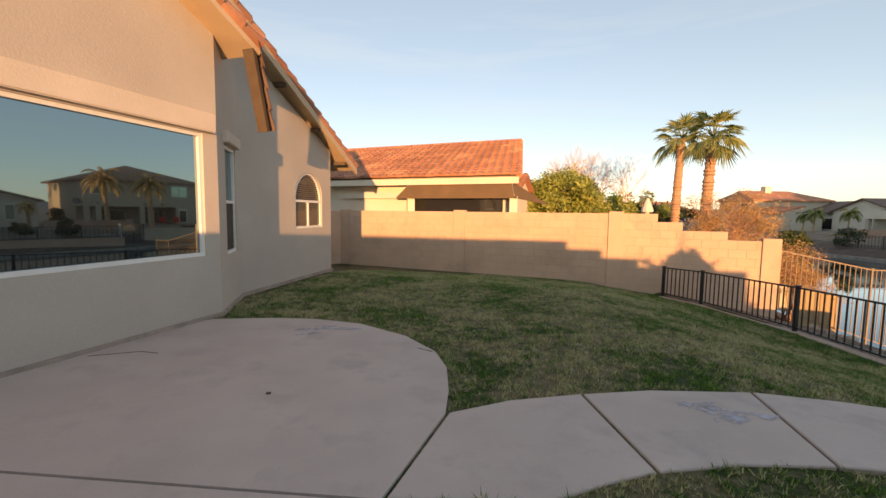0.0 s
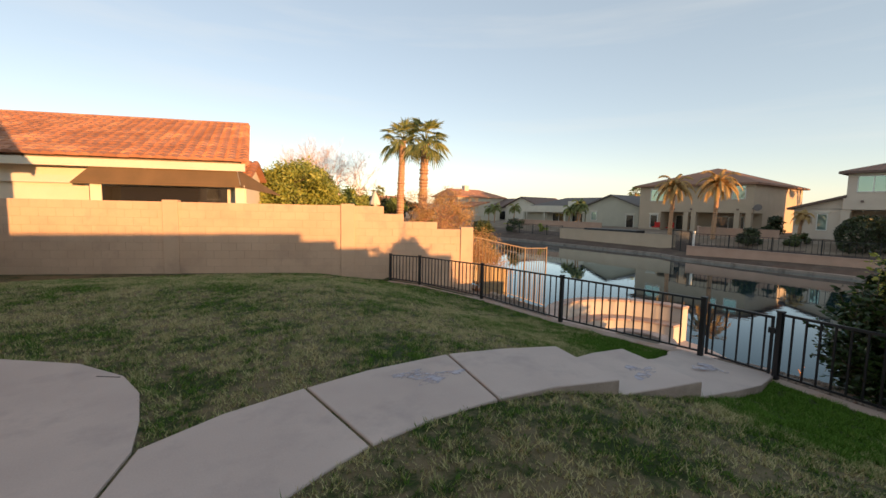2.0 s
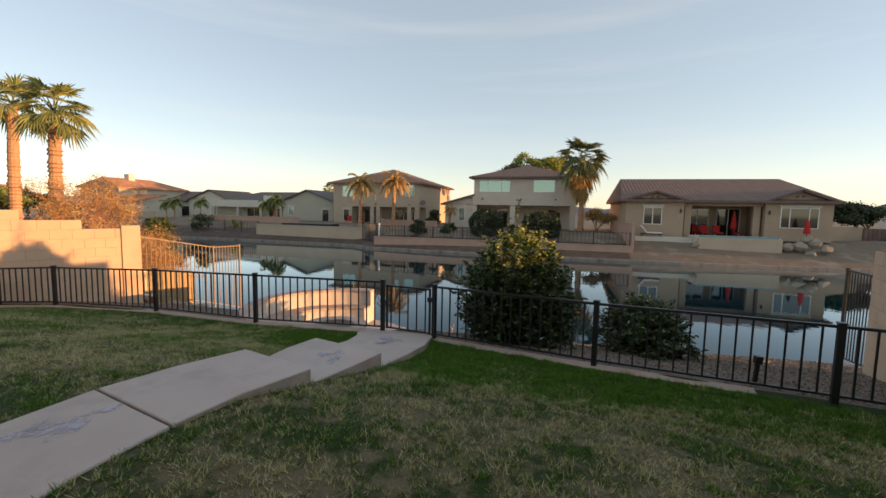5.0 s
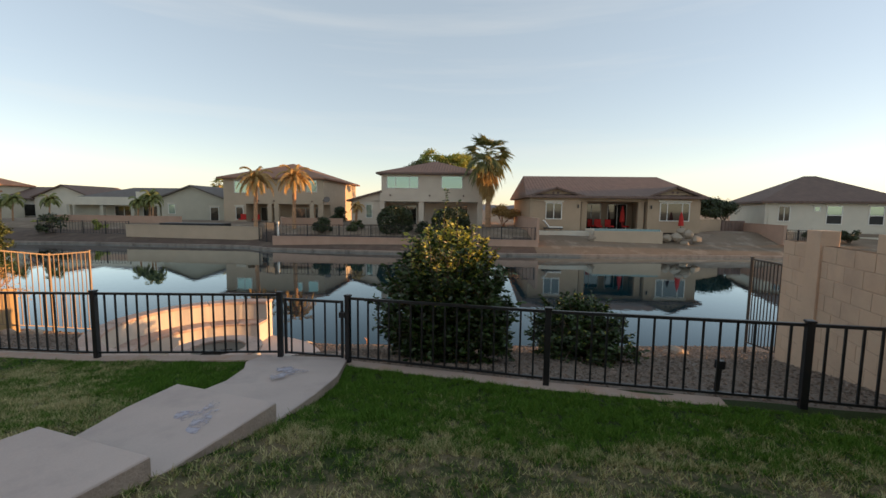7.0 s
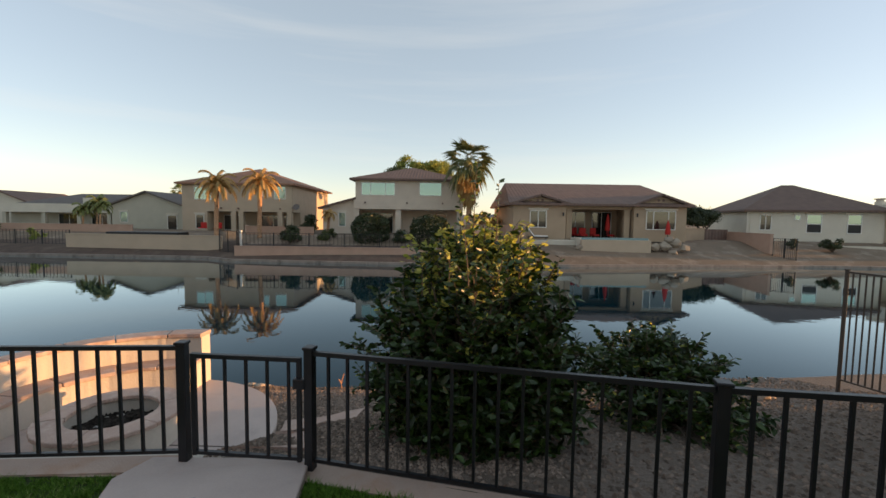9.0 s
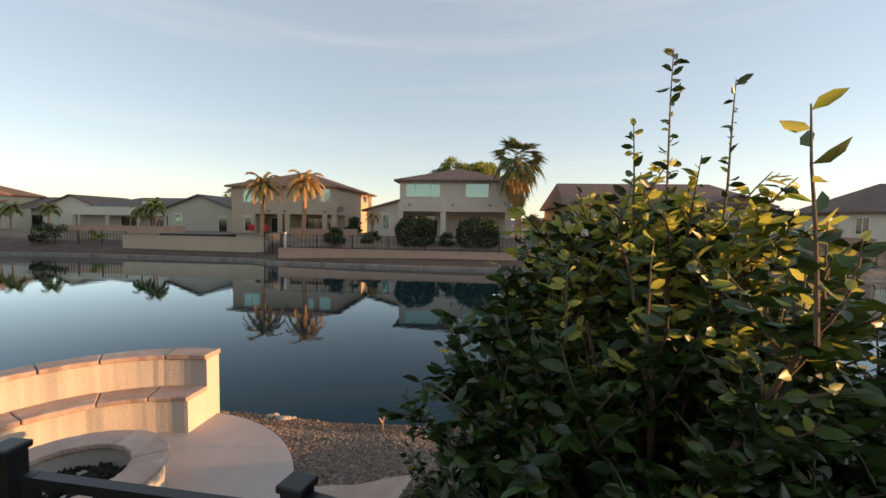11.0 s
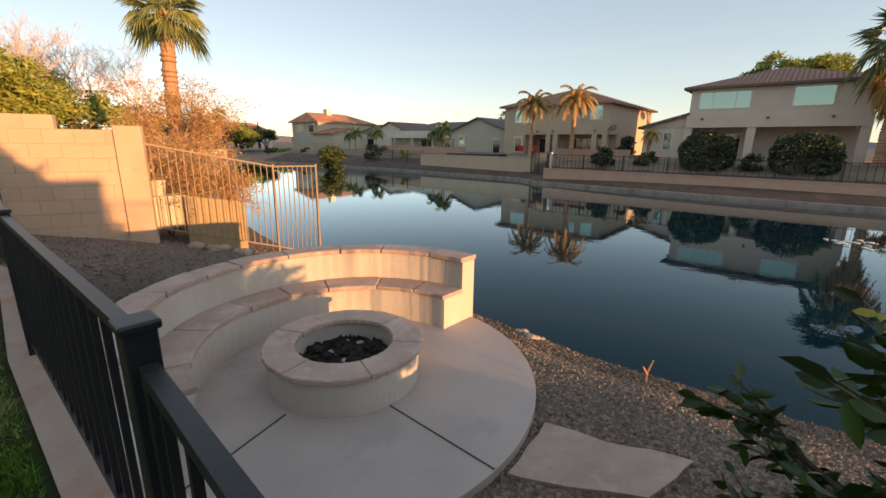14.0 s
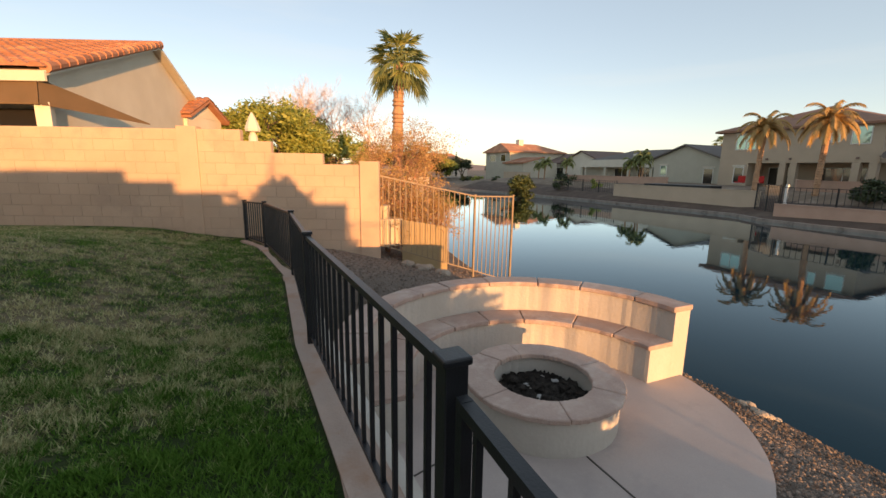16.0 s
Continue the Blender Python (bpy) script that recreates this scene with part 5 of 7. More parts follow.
rocks("rock", None, 10, 11.85, 4.6, 0.25, None, 0.07, BOULDER, 52)
rocks("rock", None, 5, 10.6, -3.6, 0.5, None, 0.14, ROCK, 53)
for i in range(14):
    rb = random.Random(600 + i)
    x, y, q = 7.36 + rb.uniform(-0.1, 0.16), 4.5 + rb.uniform(-0.45, 0.4), rb.uniform(0.025, 0.06)
    bm = bmesh.new()
    broken(bm, rb, pose(x, y, ground_z(x, y) + q * 0.4, 0, 0, rb.uniform(0, 360)) @ Matrix.Diagonal((q * 1.3, q, q * 0.7, 1)))
    solid("rubble_stone", bm, ASH_PALE if i % 3 else ROCK, "broken pale stone at the foot of the fence", "rubble", "rubble below the fence")
bm = bmesh.new()
for a, b in (((11.35, 2.95, -1.95), (11.30, 2.95, -1.72)), ((11.30, 2.95, -1.72), (11.33, 2.91, -1.56)), ((11.30, 2.95, -1.72), (11.24, 2.98, -1.62))):
    tube(bm, [a, b], [0.012, 0.008], 5)
solid("dry_stick", bm, TWIG_RED, "short dry twig standing at the water's edge", "twig")
bm = bmesh.new()
box(bm, -0.02, 0.02, -0.02, 0.02, 0, 0.30, bevel=0.005)
box(bm, -0.035, 0.035, -0.04, 0.04, 0.28, 0.37, bevel=0.01)
box(bm, -0.03, 0.03, -0.05, 0.05, 0.0, 0.05, bevel=0.008)
bmesh.ops.transform(bm, matrix=pose(6.25, -1.92, ground_z(6.25, -1.92) - 0.03, 4, 0, 10), verts=bm.verts)
solid("landscape_light", bm, IRON, "small black landscape light beside the fence", "garden light")

# ---- south block wall and its lake fence ----
WS0 = (9.25, -4.72)
ws_m, ws_L = wall_frame(WS0, (WS0[0] - 9.6 * 2, WS0[1] + 2.8 * 2))


wall_s = thing("wall_south", "stepped tan concrete block wall on the south side", "wall", kind="structure")
bm = bmesh.new()
for a, b, t in ((0, 2.45, 0.90), (2.45, 3.4, 1.12), (3.4, 4.35, 1.34), (4.35, ws_L, 1.56)):
    cube_in(bm, ws_m, a, b, -0.07, 0.07, -2.2, t - 0.01)
part("core", bm, MORTAR, wall_s)


def block_course(name, parent, m, s0, s1, z0, z1, th, mat, first=0.0, cell=0.41, gap=0.008):
    """Blocks of one course, each an object of its own on shared meshes."""
    s = s0 - first
    while s < s1 - 0.05:
        a, b = max(s, s0), min(s + cell, s1)
        key = ("block", round(b - a, 2), round(z1 - z0, 2), th, mat.name)
        if key not in pick:
            pick[key] = finish(boxm(gap / 2, key[1] - gap / 2, -th / 2, th / 2, gap / 2, key[2] - gap / 2, bevel=0.004), "block", mat)
        if b - a > 0.06:
            ob = new(name, pick[key])
            ob.parent = parent
            ob.matrix_world = m @ Matrix.Translation((a, random.uniform(-0.0015, 0.0015), z0))
        s += cell


z, k = -2.02, 0
while z < 1.5:
    z1 = z + 0.2245
    lo = 0.0 if z1 <= 0.92 else 2.45 if z1 <= 1.14 else 3.4 if z1 <= 1.36 else 4.35
    if z1 > -1.1:
        block_course("block", wall_s, ws_m, lo, 6.5, z, z1, 0.155, BLOCK, 0.2 * (k % 2))
    z, k = z1, k + 1
bm = bmesh.new()
cube_in(bm, ws_m, 0.85, 1.27, -0.11, 0.11, -2.1, 1.10)
bmesh.ops.bevel(bm, geom=bm.edges[:], offset=0.006, segments=1, affect="EDGES")
part("pilaster", bm, BLOCK, wall_s)
sf = thing("lake_fence", "tall thin iron fence, coloured dark for shade, running from the wall into the lake", "fence", "lake fences")
a, b = (9.32, -4.74, 0.50, -1.15), (10.6, -5.02, 0.46, -1.35)
panel(sf, a, b, 9, 0.02, IRON_IN_SHADE, 0.016)
for p in (a, b):
    ob = part_mesh("post", post_mesh(p[2] - p[3] + 0.2, 0.04, IRON_IN_SHADE), sf)
    ob.matrix_world = pose(p[0], p[1], p[3] - 0.2)

# ---- north lake fence with a screen panel ----
nf = thing("lake_fence", "tan iron fence running down the bank into the lake", "fence", "lake fences")
seq = [(9.25, 11.1, 0.62, -1.0), (11.55, 10.85, 0.15, -1.75), (12.55, 10.75, 0.13, -2.1)]
for p, q, n in ((seq[0], seq[1], 17), (seq[1], seq[2], 8)):
    panel(nf, p, q, n, 0.02, TAN_IRON, 0.016)
for p in seq:
    ob = part_mesh("post", post_mesh(p[2] - p[3] + 0.3, 0.045, TAN_IRON), nf)
    ob.matrix_world = pose(p[0], p[1], p[3] - 0.3)
bm = bmesh.new()
mm, LL = wall_frame((9.85, 11.16), (10.95, 11.05))
vs = [(0.0, -0.42), (LL, -0.62), (LL, -1.75), (0.0, -1.4)]
fr = [bm.verts.new(mm @ Vector((x, 0.0, z_))) for x, z_ in vs]
bk = [bm.verts.new(mm @ Vector((x, -0.015, z_))) for x, z_ in vs]
bm.faces.new(fr)
bm.faces.new(bk[::-1])
for i in range(4):
    bm.faces.new((fr[i], bk[i], bk[(i + 1) % 4], fr[(i + 1) % 4]))
part("screen_panel", bm, PLYWOOD, nf, "sun-bleached tan screen sheet")
crate = thing("storage_crate", "pale ribbed plastic crate by the wall end", "crate")
bm = boxm(9.33, 9.95, 11.35, 11.85, -1.05, -0.42, bevel=0.02)
part("crate_body", bm, PLASTIC, crate)
for i in range(7):
    part("rib", boxm(9.34 + i * 0.095, 9.37 + i * 0.095, 11.325, 11.35, -1.0, -0.45), PLASTIC, crate)
bm = bmesh.new()
tube(bm, [(9.55, 11.6, -0.418), (9.55, 11.6, -0.16), (9.55, 11.6, -0.12)], [0.12, 0.15, 0.16], 18)
solid("plastic_bucket", bm, PLASTIC, "pale tapered plastic bucket standing on the crate", "bucket")

# ---- neighbour to the north ----
nb = thing("north_house", "cream stucco house with terracotta barrel tile roof", "house")


def W(u, v, z):
    x, y = wall_pt(u, v)
    return (x, y, z)


UE, U1, VE, VR = -2.95, -4.47, 14.15, 20.7
EZ, RZ = 2.62, 4.80
U0 = -18.5
VB = 2 * VR - VE
roof_slab("roof_deck", nb, (W(U0, VE, EZ), W(UE, VE, EZ), W(U1, VR, RZ), W(U0, VR, RZ)), 0.1, CREAM)
roof_slab("roof_deck", nb, (W(U0, VB, EZ), W(U1 - 1.5, VB, EZ), W(U1, VR, RZ), W(U0, VR, RZ)), 0.1, CREAM)
rows_n = 18
nrm_ = Vector(W(0, VE, EZ)) - Vector(W(0, VR, RZ))
for r in range(rows_n):
    t = r / rows_n
    a_, b_ = Vector(W(U0, lerp(VE - 0.06, VR, t), lerp(EZ, RZ, t) + 0.02)), Vector(W(lerp(UE, U1, t) + 0.04, lerp(VE - 0.06, VR, t), lerp(EZ, RZ, t) + 0.02))
    tile_rows("roof_tile_course", nb, a_, b_, nrm_, 1, 0.385, 0.3, TILE)
bm = bmesh.new()
tube(bm, [W(U0, VR, RZ + 0.04), W(U1 + 0.05, VR, RZ + 0.04)], [0.13, 0.13], 8)
part("ridge_tile", bm, TILE, nb)
rk = Vector(W(UE, VE, EZ)) - Vector(W(U1, VR, RZ))
rake_tiles(nb, Vector(W(UE, VE, EZ)), rk, 19, Vector((0, 0, 0)), 0.11, 0.37)
bm = bmesh.new()
q_ = [W(U0, VE + 0.5, 0)[:2], W(UE - 0.4, VE + 0.5, 0)[:2], W(U1 - 1.7, VB - 0.5, 0)[:2], W(U0, VB - 0.5, 0)[:2]]
prism(bm, q_, -0.7, EZ + 0.02)
gp_ = [(*q_[1], EZ + 0.02), (*q_[2], EZ + 0.02), W(U1 - 0.3, VR, RZ - 0.14)]
for off in (0.0, -0.2):
    bm.faces.new([bm.verts.new((p[0] + off * WALL_U[0], p[1] + off * WALL_U[1], p[2])) for p in gp_])
bmesh.ops.recalc_face_normals(bm, faces=bm.faces)
part("wall", bm, CREAM, nb)
part("fascia_board", bar(W(U0, VE - 0.02, EZ - 0.12), W(UE, VE - 0.02, EZ - 0.12), 0.05, 0.2), CREAM, nb)
part("stucco_band", bar(W(-10.2, VE + 0.42, 2.05), W(-7.4, VE + 0.42, 2.05), 0.12, 0.22), OFFWHITE, nb)
# lower wing with a small tiled gable of its own
wp = Vector((5.66, 24.58, 3.62))
wu, wv = Vector((WALL_U[0], WALL_U[1], 0)), Vector((WALL_V[0], WALL_V[1], 0))
dz = Vector((0, 0, 1))
for sg in (-1, 1):
    roof_slab("wing_roof", nb, (wp + wv * sg * 1.7 - dz * 0.85, wp + wv * sg * 1.7 - dz * 0.85 - wu * 5, wp - wu * 5, wp), 0.1, TILE)
    eave_w = wp + wv * sg * 1.7 - dz * 0.83
    tile_rows("wing_tile_course", nb, eave_w, eave_w - wu * 5, wv * sg - dz * 0.5, 5, 0.38, 0.3, TILE)
bm = bmesh.new()
wq = [wp - wu * 0.3 + wv * -1.45, wp - wu * 0.3 + wv * 1.45, wp - wu * 5 + wv * 1.45, wp - wu * 5 + wv * -1.45]
prism(bm, [tuple(q.xy) for q in wq], -0.7, 2.82)
bm.faces.new([bm.verts.new(q) for q in ((*wq[0].xy, 2.8), (*wq[1].xy, 2.8), tuple(wp - wu * 0.3 - dz * 0.14))])
part("wing_wall", bm, CREAM, nb)
# dark sheet on the wall, put in for the deep shade beneath the canopy
bm = bmesh.new()
prism(bm, [W(-7.3, VE + 0.475, 0)[:2], W(-3.6, VE + 0.475, 0)[:2], W(-3.6, VE + 0.52, 0)[:2], W(-7.3, VE + 0.52, 0)[:2]], -0.4, 1.9)
part("canopy_shade_sheet", bm, GLASS_DARK, nb, "dark sheet standing in for the shade under the canopy")
can = thing("patio_canopy", "brown fabric shade canopy over the neighbours' patio", "canopy")
CU0, CU1 = -7.2, -3.05
bm = bmesh.new()
q = [W(CU0 - 0.2, 13.98, 1.95), W(CU1, 13.98, 1.95), W(CU1 - 0.15, 14.2, 2.47), W(CU0 + 0.25, 14.2, 2.47)]
tip_ = (4.56, 15.97, 1.79)
r_ = [W(CU1 + 0.02, 13.98, 1.95), tip_, W(CU1 - 0.13, 14.2, 2.47)]
for poly in (q, r_):
    hi = [bm.verts.new(p) for p in poly]
    lo = [bm.verts.new((p[0], p[1], p[2] - 0.03)) for p in poly]
    bm.faces.new(hi)
    bm.faces.new(lo[::-1])
    for i in range(len(poly)):
        bm.faces.new((hi[i], hi[(i + 1) % len(poly)], lo[(i + 1) % len(poly)], lo[i]))
bmesh.ops.recalc_face_normals(bm, faces=bm.faces)
part("canopy_cloth", bm, CANOPY, can)
for u in (CU0 + 0.3, CU1 - 0.1):
    p = W(u, 14.22, 0)
    part("post", boxm(p[0] - 0.13, p[0] + 0.13, p[1] - 0.13, p[1] + 0.13, -0.6, 1.99, bevel=0.01), CREAM, can)
umb = thing("closed_umbrella", "closed white patio umbrella with a scalloped top behind the wall", "umbrella", at=(6.94, 13.32, -0.6))
bm = bmesh.new()
tube(bm, [(0, 0, 0), (0, 0, 2.5)], [0.025, 0.025], 8)
part("pole", bm, OFFWHITE, umb)
bm = bmesh.new()
tube(bm, [(0, 0, 1.35), (0, 0, 1.42), (0, 0, 2.0), (0, 0, 2.12)], [0.11, 0.14, 0.10, 0.05], 10)
part("folded_cloth", bm, OFFWHITE, umb)
bm = bmesh.new()
tube(bm, [(0, 0, 2.12), (0, 0, 2.18), (0, 0, 2.42), (0, 0, 2.55)], [0.17, 0.18, 0.09, 0.02], 10)
part("top_cap", bm, OFFWHITE, umb, "flared top flap of the umbrella")


# ---- houses across the lake ----
def opening(parent, x, y0, y1, z0, z1, pane=GLASS_FAR, mull=(), trim=True):
    """A window in a wall that faces -x: y0 < y1."""
    bm = bmesh.new()
    ring_frame(bm, Matrix(((0, 1, 0, x), (1, 0, 0, 0), (0, 0, 1, 0), (0, 0, 0, 1))), y0, y1, z0, z1, 0.06, -0.05, 0.02)
    win = part("window", bm, WHITE, parent)
    for mv in mull:
        part("mullion", boxm(x - 0.045, x + 0.02, lerp(y0, y1, mv) - 0.03, lerp(y0, y1, mv) + 0.03, z0 + 0.06, z1 - 0.06), WHITE, win)
    part("pane", boxm(x - 0.02, x + 0.01, y0 + 0.03, y1 - 0.03, z0 + 0.03, z1 - 0.03), pane, win)
    if trim:
        part("trim", boxm(x - 0.09, x, y0 - 0.12, y1 + 0.12, z1 + 0.03, z1 + 0.18), OFFWHITE, win)
    return win


def hip_roof(parent, x0, x1, y0, y1, ez, rz, over, mat, hip0=None, hip1=None, ridge_axis="y"):
    x0, x1, y0, y1 = x0 - over, x1 + over, y0 - over, y1 + over
    bm = bmesh.new()
    e = [bm.verts.new(p) for p in ((x0, y0, ez), (x1, y0, ez), (x1, y1, ez), (x0, y1, ez))]
    lo = [bm.verts.new((v.co.x, v.co.y, ez - 0.18)) for v in e]
    if ridge_axis == "y":
        h = (x1 - x0) / 2
        a = bm.verts.new(((x0 + x1) / 2, y0 + (h if hip0 is None else hip0), rz))
        b = bm.verts.new(((x0 + x1) / 2, y1 - (h if hip1 is None else hip1), rz))
        fs = [(e[0], a, b, e[3]), (e[1], e[2], b, a), (e[0], e[1], a), (e[2], e[3], b)]
    else:
        h = (y1 - y0) / 2
        a = bm.verts.new((x0 + (h if hip0 is None else hip0), (y0 + y1) / 2, rz))
        b = bm.verts.new((x1 - (h if hip1 is None else hip1), (y0 + y1) / 2, rz))
        fs = [(e[0], e[1], b, a), (e[2], e[3], a, b), (e[3], e[0], a), (e[1], e[2], b)]
    for f in fs:
        bm.faces.new(f)
    for i in range(4):
        bm.faces.new((lo[i], lo[(i + 1) % 4], e[(i + 1) % 4], e[i]))
    bm.faces.new(lo)
    bmesh.ops.recalc_face_normals(bm, faces=bm.faces)
    return part("roof", bm, mat, parent)


def body(parent, x0, x1, y0, y1, z0, z1, mat, name="wall"):
    return part(name, boxm(x0, x1, y0, y1, z0, z1), mat, parent)


def front_gable(parent, x, y0, y1, z, apex, depth, roofmat, wallmat):
    """A small gable over a wall that faces -x."""
    bm = bmesh.new()
    yc = (y0 + y1) / 2
    for xa in (x, x + 0.2):
        bm.faces.new([bm.verts.new(p) for p in ((xa, y0, z), (xa, y1, z), (xa, yc, apex))])
    part("gable_wall", bm, wallmat, parent)
    for ya in (y0 - 0.35, y1 + 0.35):
        ze = z - 0.35 * (apex - z) / ((y1 - y0) / 2)
        roof_slab("gable_roof", parent, ((x - 0.4, ya, ze + 0.1), (x + depth, ya, ze + 0.1), (x + depth, yc, apex + 0.1), (x - 0.4, yc, apex + 0.1)), 0.16, roofmat)


GZ = -0.5
h4 = thing("lake_house", "brown stucco single-storey house with a covered patio across the lake", "house", "lake houses")
body(h4, 39.5, 52, -9.2, -4.8, GZ, 2.6, BROWN_ST)
body(h4, 39.5, 52, -19.3, -14.9, GZ, 2.6, BROWN_ST)
body(h4, 43, 52, -14.9, -9.2, GZ, 2.6, BROWN_ST)
body(h4, 39.9, 40.3, -14.9, -9.2, 2.15, 2.62, BROWN_ST, "patio_beam")
body(h4, 40.3, 43, -14.9, -9.2, 2.5, 2.6, BROWN_ST, "patio_ceiling")
hip_roof(h4, 39.5, 52, -19.3, -4.8, 2.6, 4.75, 0.45, TILE_BROWN, 1.6, 0.6)
front_gable(h4, 39.5, -9.2, -4.8, 2.6, 3.25, 3.5, TILE_BROWN, BROWN_ST)
front_gable(h4, 39.5, -19.3, -14.9, 2.6, 3.4, 3.5, TILE_BROWN, BROWN_ST)
opening(h4, 39.5, -7.58, -6.17, 0.55, 2.0, GLASS_DARK, (0.5,))
opening(h4, 39.5, -18.4, -15.9, 0.5, 2.1, GLASS_DARK, (0.25, 0.75))
opening(h4, 43.0, -12.0, -10.2, -0.45, 2.0, GLASS_DARK, (0.5,), False)
opening(h4, 43.0, -14.4, -12.6, -0.45, 2.0, GLASS_DARK, (0.5,), False)

h3 = thing("lake_house", "beige two-storey stucco house with balcony-like patio beam across the lake", "house", "lake houses")
body(h3, 46, 58, -0.8, 9.67, 2.05, 5.0, BEIGE)
body(h3, 49, 58, -0.8, 9.67, GZ, 2.05, BEIGE)
for y0, y1 in ((9.35, 9.9), (5.2, 5.75), (-0.9, -0.35)):
    part("column", boxm(46, 46.5, y0, y1, GZ, 2.05, bevel=0.02), BEIGE, h3)
part("balcony_ledge", boxm(45.9, 46, -0.9, 9.8, 2.05, 2.95), BEIGE, h3)
hip_roof(h3, 46, 58, -0.8, 9.67, 5.02, 6.75, 0.5, TILE_BROWN, None, None, "x")
body(h3, 46.3, 57, 9.67, 12.95, GZ, 2.15, BEIGE)
roof_slab("wing_roof", h3, ((45.9, 13.4, 2.15), (57.3, 13.4, 2.15), (57.3, 9.67, 3.2), (45.9, 9.67, 3.2)), 0.18, TILE_BROWN)
bm = bmesh.new()
prism(bm, [(46.3, 9.67), (46.5, 9.67), (46.5, 12.95), (46.3, 12.95)], 2.0, 2.2, [3.05, 3.05, 2.15, 2.15])
part("wall", bm, BEIGE, h3)
opening(h3, 46, 5.78, 9.1, 3.39, 4.66, GLASS_FAR, (0.28, 0.72))
opening(h3, 46, 1.2, 3.4, 3.4, 4.72, GLASS_FAR, ())
opening(h3, 46.3, 10.7, 11.4, 0.3, 1.7, GLASS_FAR, ())
opening(h3, 49, 6.3, 8.6, GZ + 0.05, 1.7, GLASS_DARK, (0.5,), False)
opening(h3, 49, 0.6, 2.0, GZ + 0.05, 1.7, GLASS_DARK, (), False)

h2 = thing("lake_house", "tan two-storey stucco house with red-brown hip roof across the lake", "house", "lake houses")
body(h2, 49, 63, 16.9, 28.5, 1.65, 4.6, TAUPE)
body(h2, 51.5, 63, 16.9, 25.9, GZ, 1.65, TAUPE)
body(h2, 49, 51.5, 25.9, 28.5, GZ, 1.65, TAUPE)
for y in (17.0, 18.0, 22.1, 22.9):
    part("column", boxm(49, 49.5, y, y + 0.5, GZ, 1.65, bevel=0.02), TAUPE, h2)
hip_roof(h2, 49, 63, 16.9, 28.5, 4.62, 6.75, 0.5, material("roof_tile_redbrown", (0.33, 0.17, 0.11), (0.25, 0.13, 0.09), 0.85, 2, 20, 0.3), None, None, "x")
opening(h2, 49, 25.4, 27.2, 2.85, 4.2, GLASS_FAR, (0.5,))
opening(h2, 49, 19.45, 20.05, 3.2, 4.3, GLASS_FAR, ())
opening(h2, 49, 17.6, 18.8, 3.0, 4.35, GLASS_FAR, ())
opening(h2, 49, 26.2, 27.1, GZ + 0.3, 1.3, GLASS_DARK, ())
opening(h2, 51.5, 18.4, 21.4, GZ + 0.1, 1.3, GLASS_DARK, (0.5,), False)
opening(h2, 51.5, 23.3, 25.4, GZ + 0.1, 1.3, GLASS_DARK, (0.5,), False)

def vent_pair(parent, x, y, z):
    """Two small round attic vents under a gable."""
    for dy in (-0.2, 0.2):
        bm = bmesh.new()
        tube(bm, [(x - 0.04, y + dy, z), (x + 0.05, y + dy, z)], [0.11, 0.11], 10)
        part("attic_vent", bm, TILE_BROWN, parent, "small round clay attic vent")


vent_pair(h4, 39.5, -7.0, 2.85)
vent_pair(h4, 39.5, -17.1, 2.95)
for y in (-9.6, -14.5):
    part("column", boxm(39.9, 40.3, y - 0.25, y + 0.25, -0.5, 2.15, bevel=0.02), BROWN_ST, h4)
for y in (-9.25, -14.85):
    part("wall_lantern", boxm(39.36, 39.5, y + (0.25 if y > -12 else -0.35), y + (0.35 if y > -12 else -0.25), 1.55, 1.85, bevel=0.02), IRON, h4, "small dark wall lantern")
for y0, y1 in ((-9.9, -12.2), (-12.2, -14.4)):
    part("ceiling_fan_blade", boxm(41.4, 41.6, y1 + 0.5, y0 - 0.5, 2.32, 2.35), DARK, h4)
for dy in (1.1, 8.7, 4.6):
    part("beam_end", boxm(45.78, 45.9, dy - 0.08, dy + 0.08, 2.6, 2.76), TILE_BROWN, h3, "dark beam end on the balcony band")
for k in range(15):
    yk = lerp(-0.2, 9.3, k / 14)
    bm = bmesh.new()
    tube(bm, [(46.05, yk, 1.98), (46.05, yk, 1.93), (46.05, yk, 1.86)], [0.015, 0.05, 0.03], 6)
    part("string_bulb", bm, OFFWHITE, h3, "unlit bulb of a string of lights")
part("light_string", bar((46.05, -0.3, 2.0), (46.05, 9.4, 2.0), 0.02, 0.02), IRON, h3)
bm = bmesh.new()
tube(bm, [(48.7, 16.35, 2.1), (48.62, 16.35, 2.14), (48.5, 16.35, 2.2)], [0.03, 0.16, 0.36], 14)
dish = part("satellite_dish", bm, TILE_GREY, h2, "grey satellite dish on the side wall")
part("dish_arm", boxm(48.7, 49.1, 16.3, 16.9, 2.05, 2.12), TILE_GREY, dish)
for y in (18.2, 22.6, 24.4):
    part("beam_end", boxm(48.88, 49.0, y - 0.08, y + 0.08, 1.9, 2.06), TILE_BROWN, h2)

h1 = thing("lake_house", "pale sage single-storey house with grey gable roof across the lake", "house", "lake houses")
body(h1, 52, 62, 30.3, 38.2, GZ, 2.3, SAGE)
front_gable(h1, 52, 30.3, 38.2, 2.3, 3.75, 9, TILE_GREY, SAGE)
body(h1, 53.5, 62, 38.2, 51, GZ, 1.4, SAGE)
body(h1, 52.2, 53.5, 38.2, 51, 1.3, 2.3, OFFWHITE, "patio_parapet")
for y in (38.6, 42, 46, 50.4):
    part("column", boxm(52.3, 52.7, y, y + 0.4, GZ, 1.3), SAGE, h1)
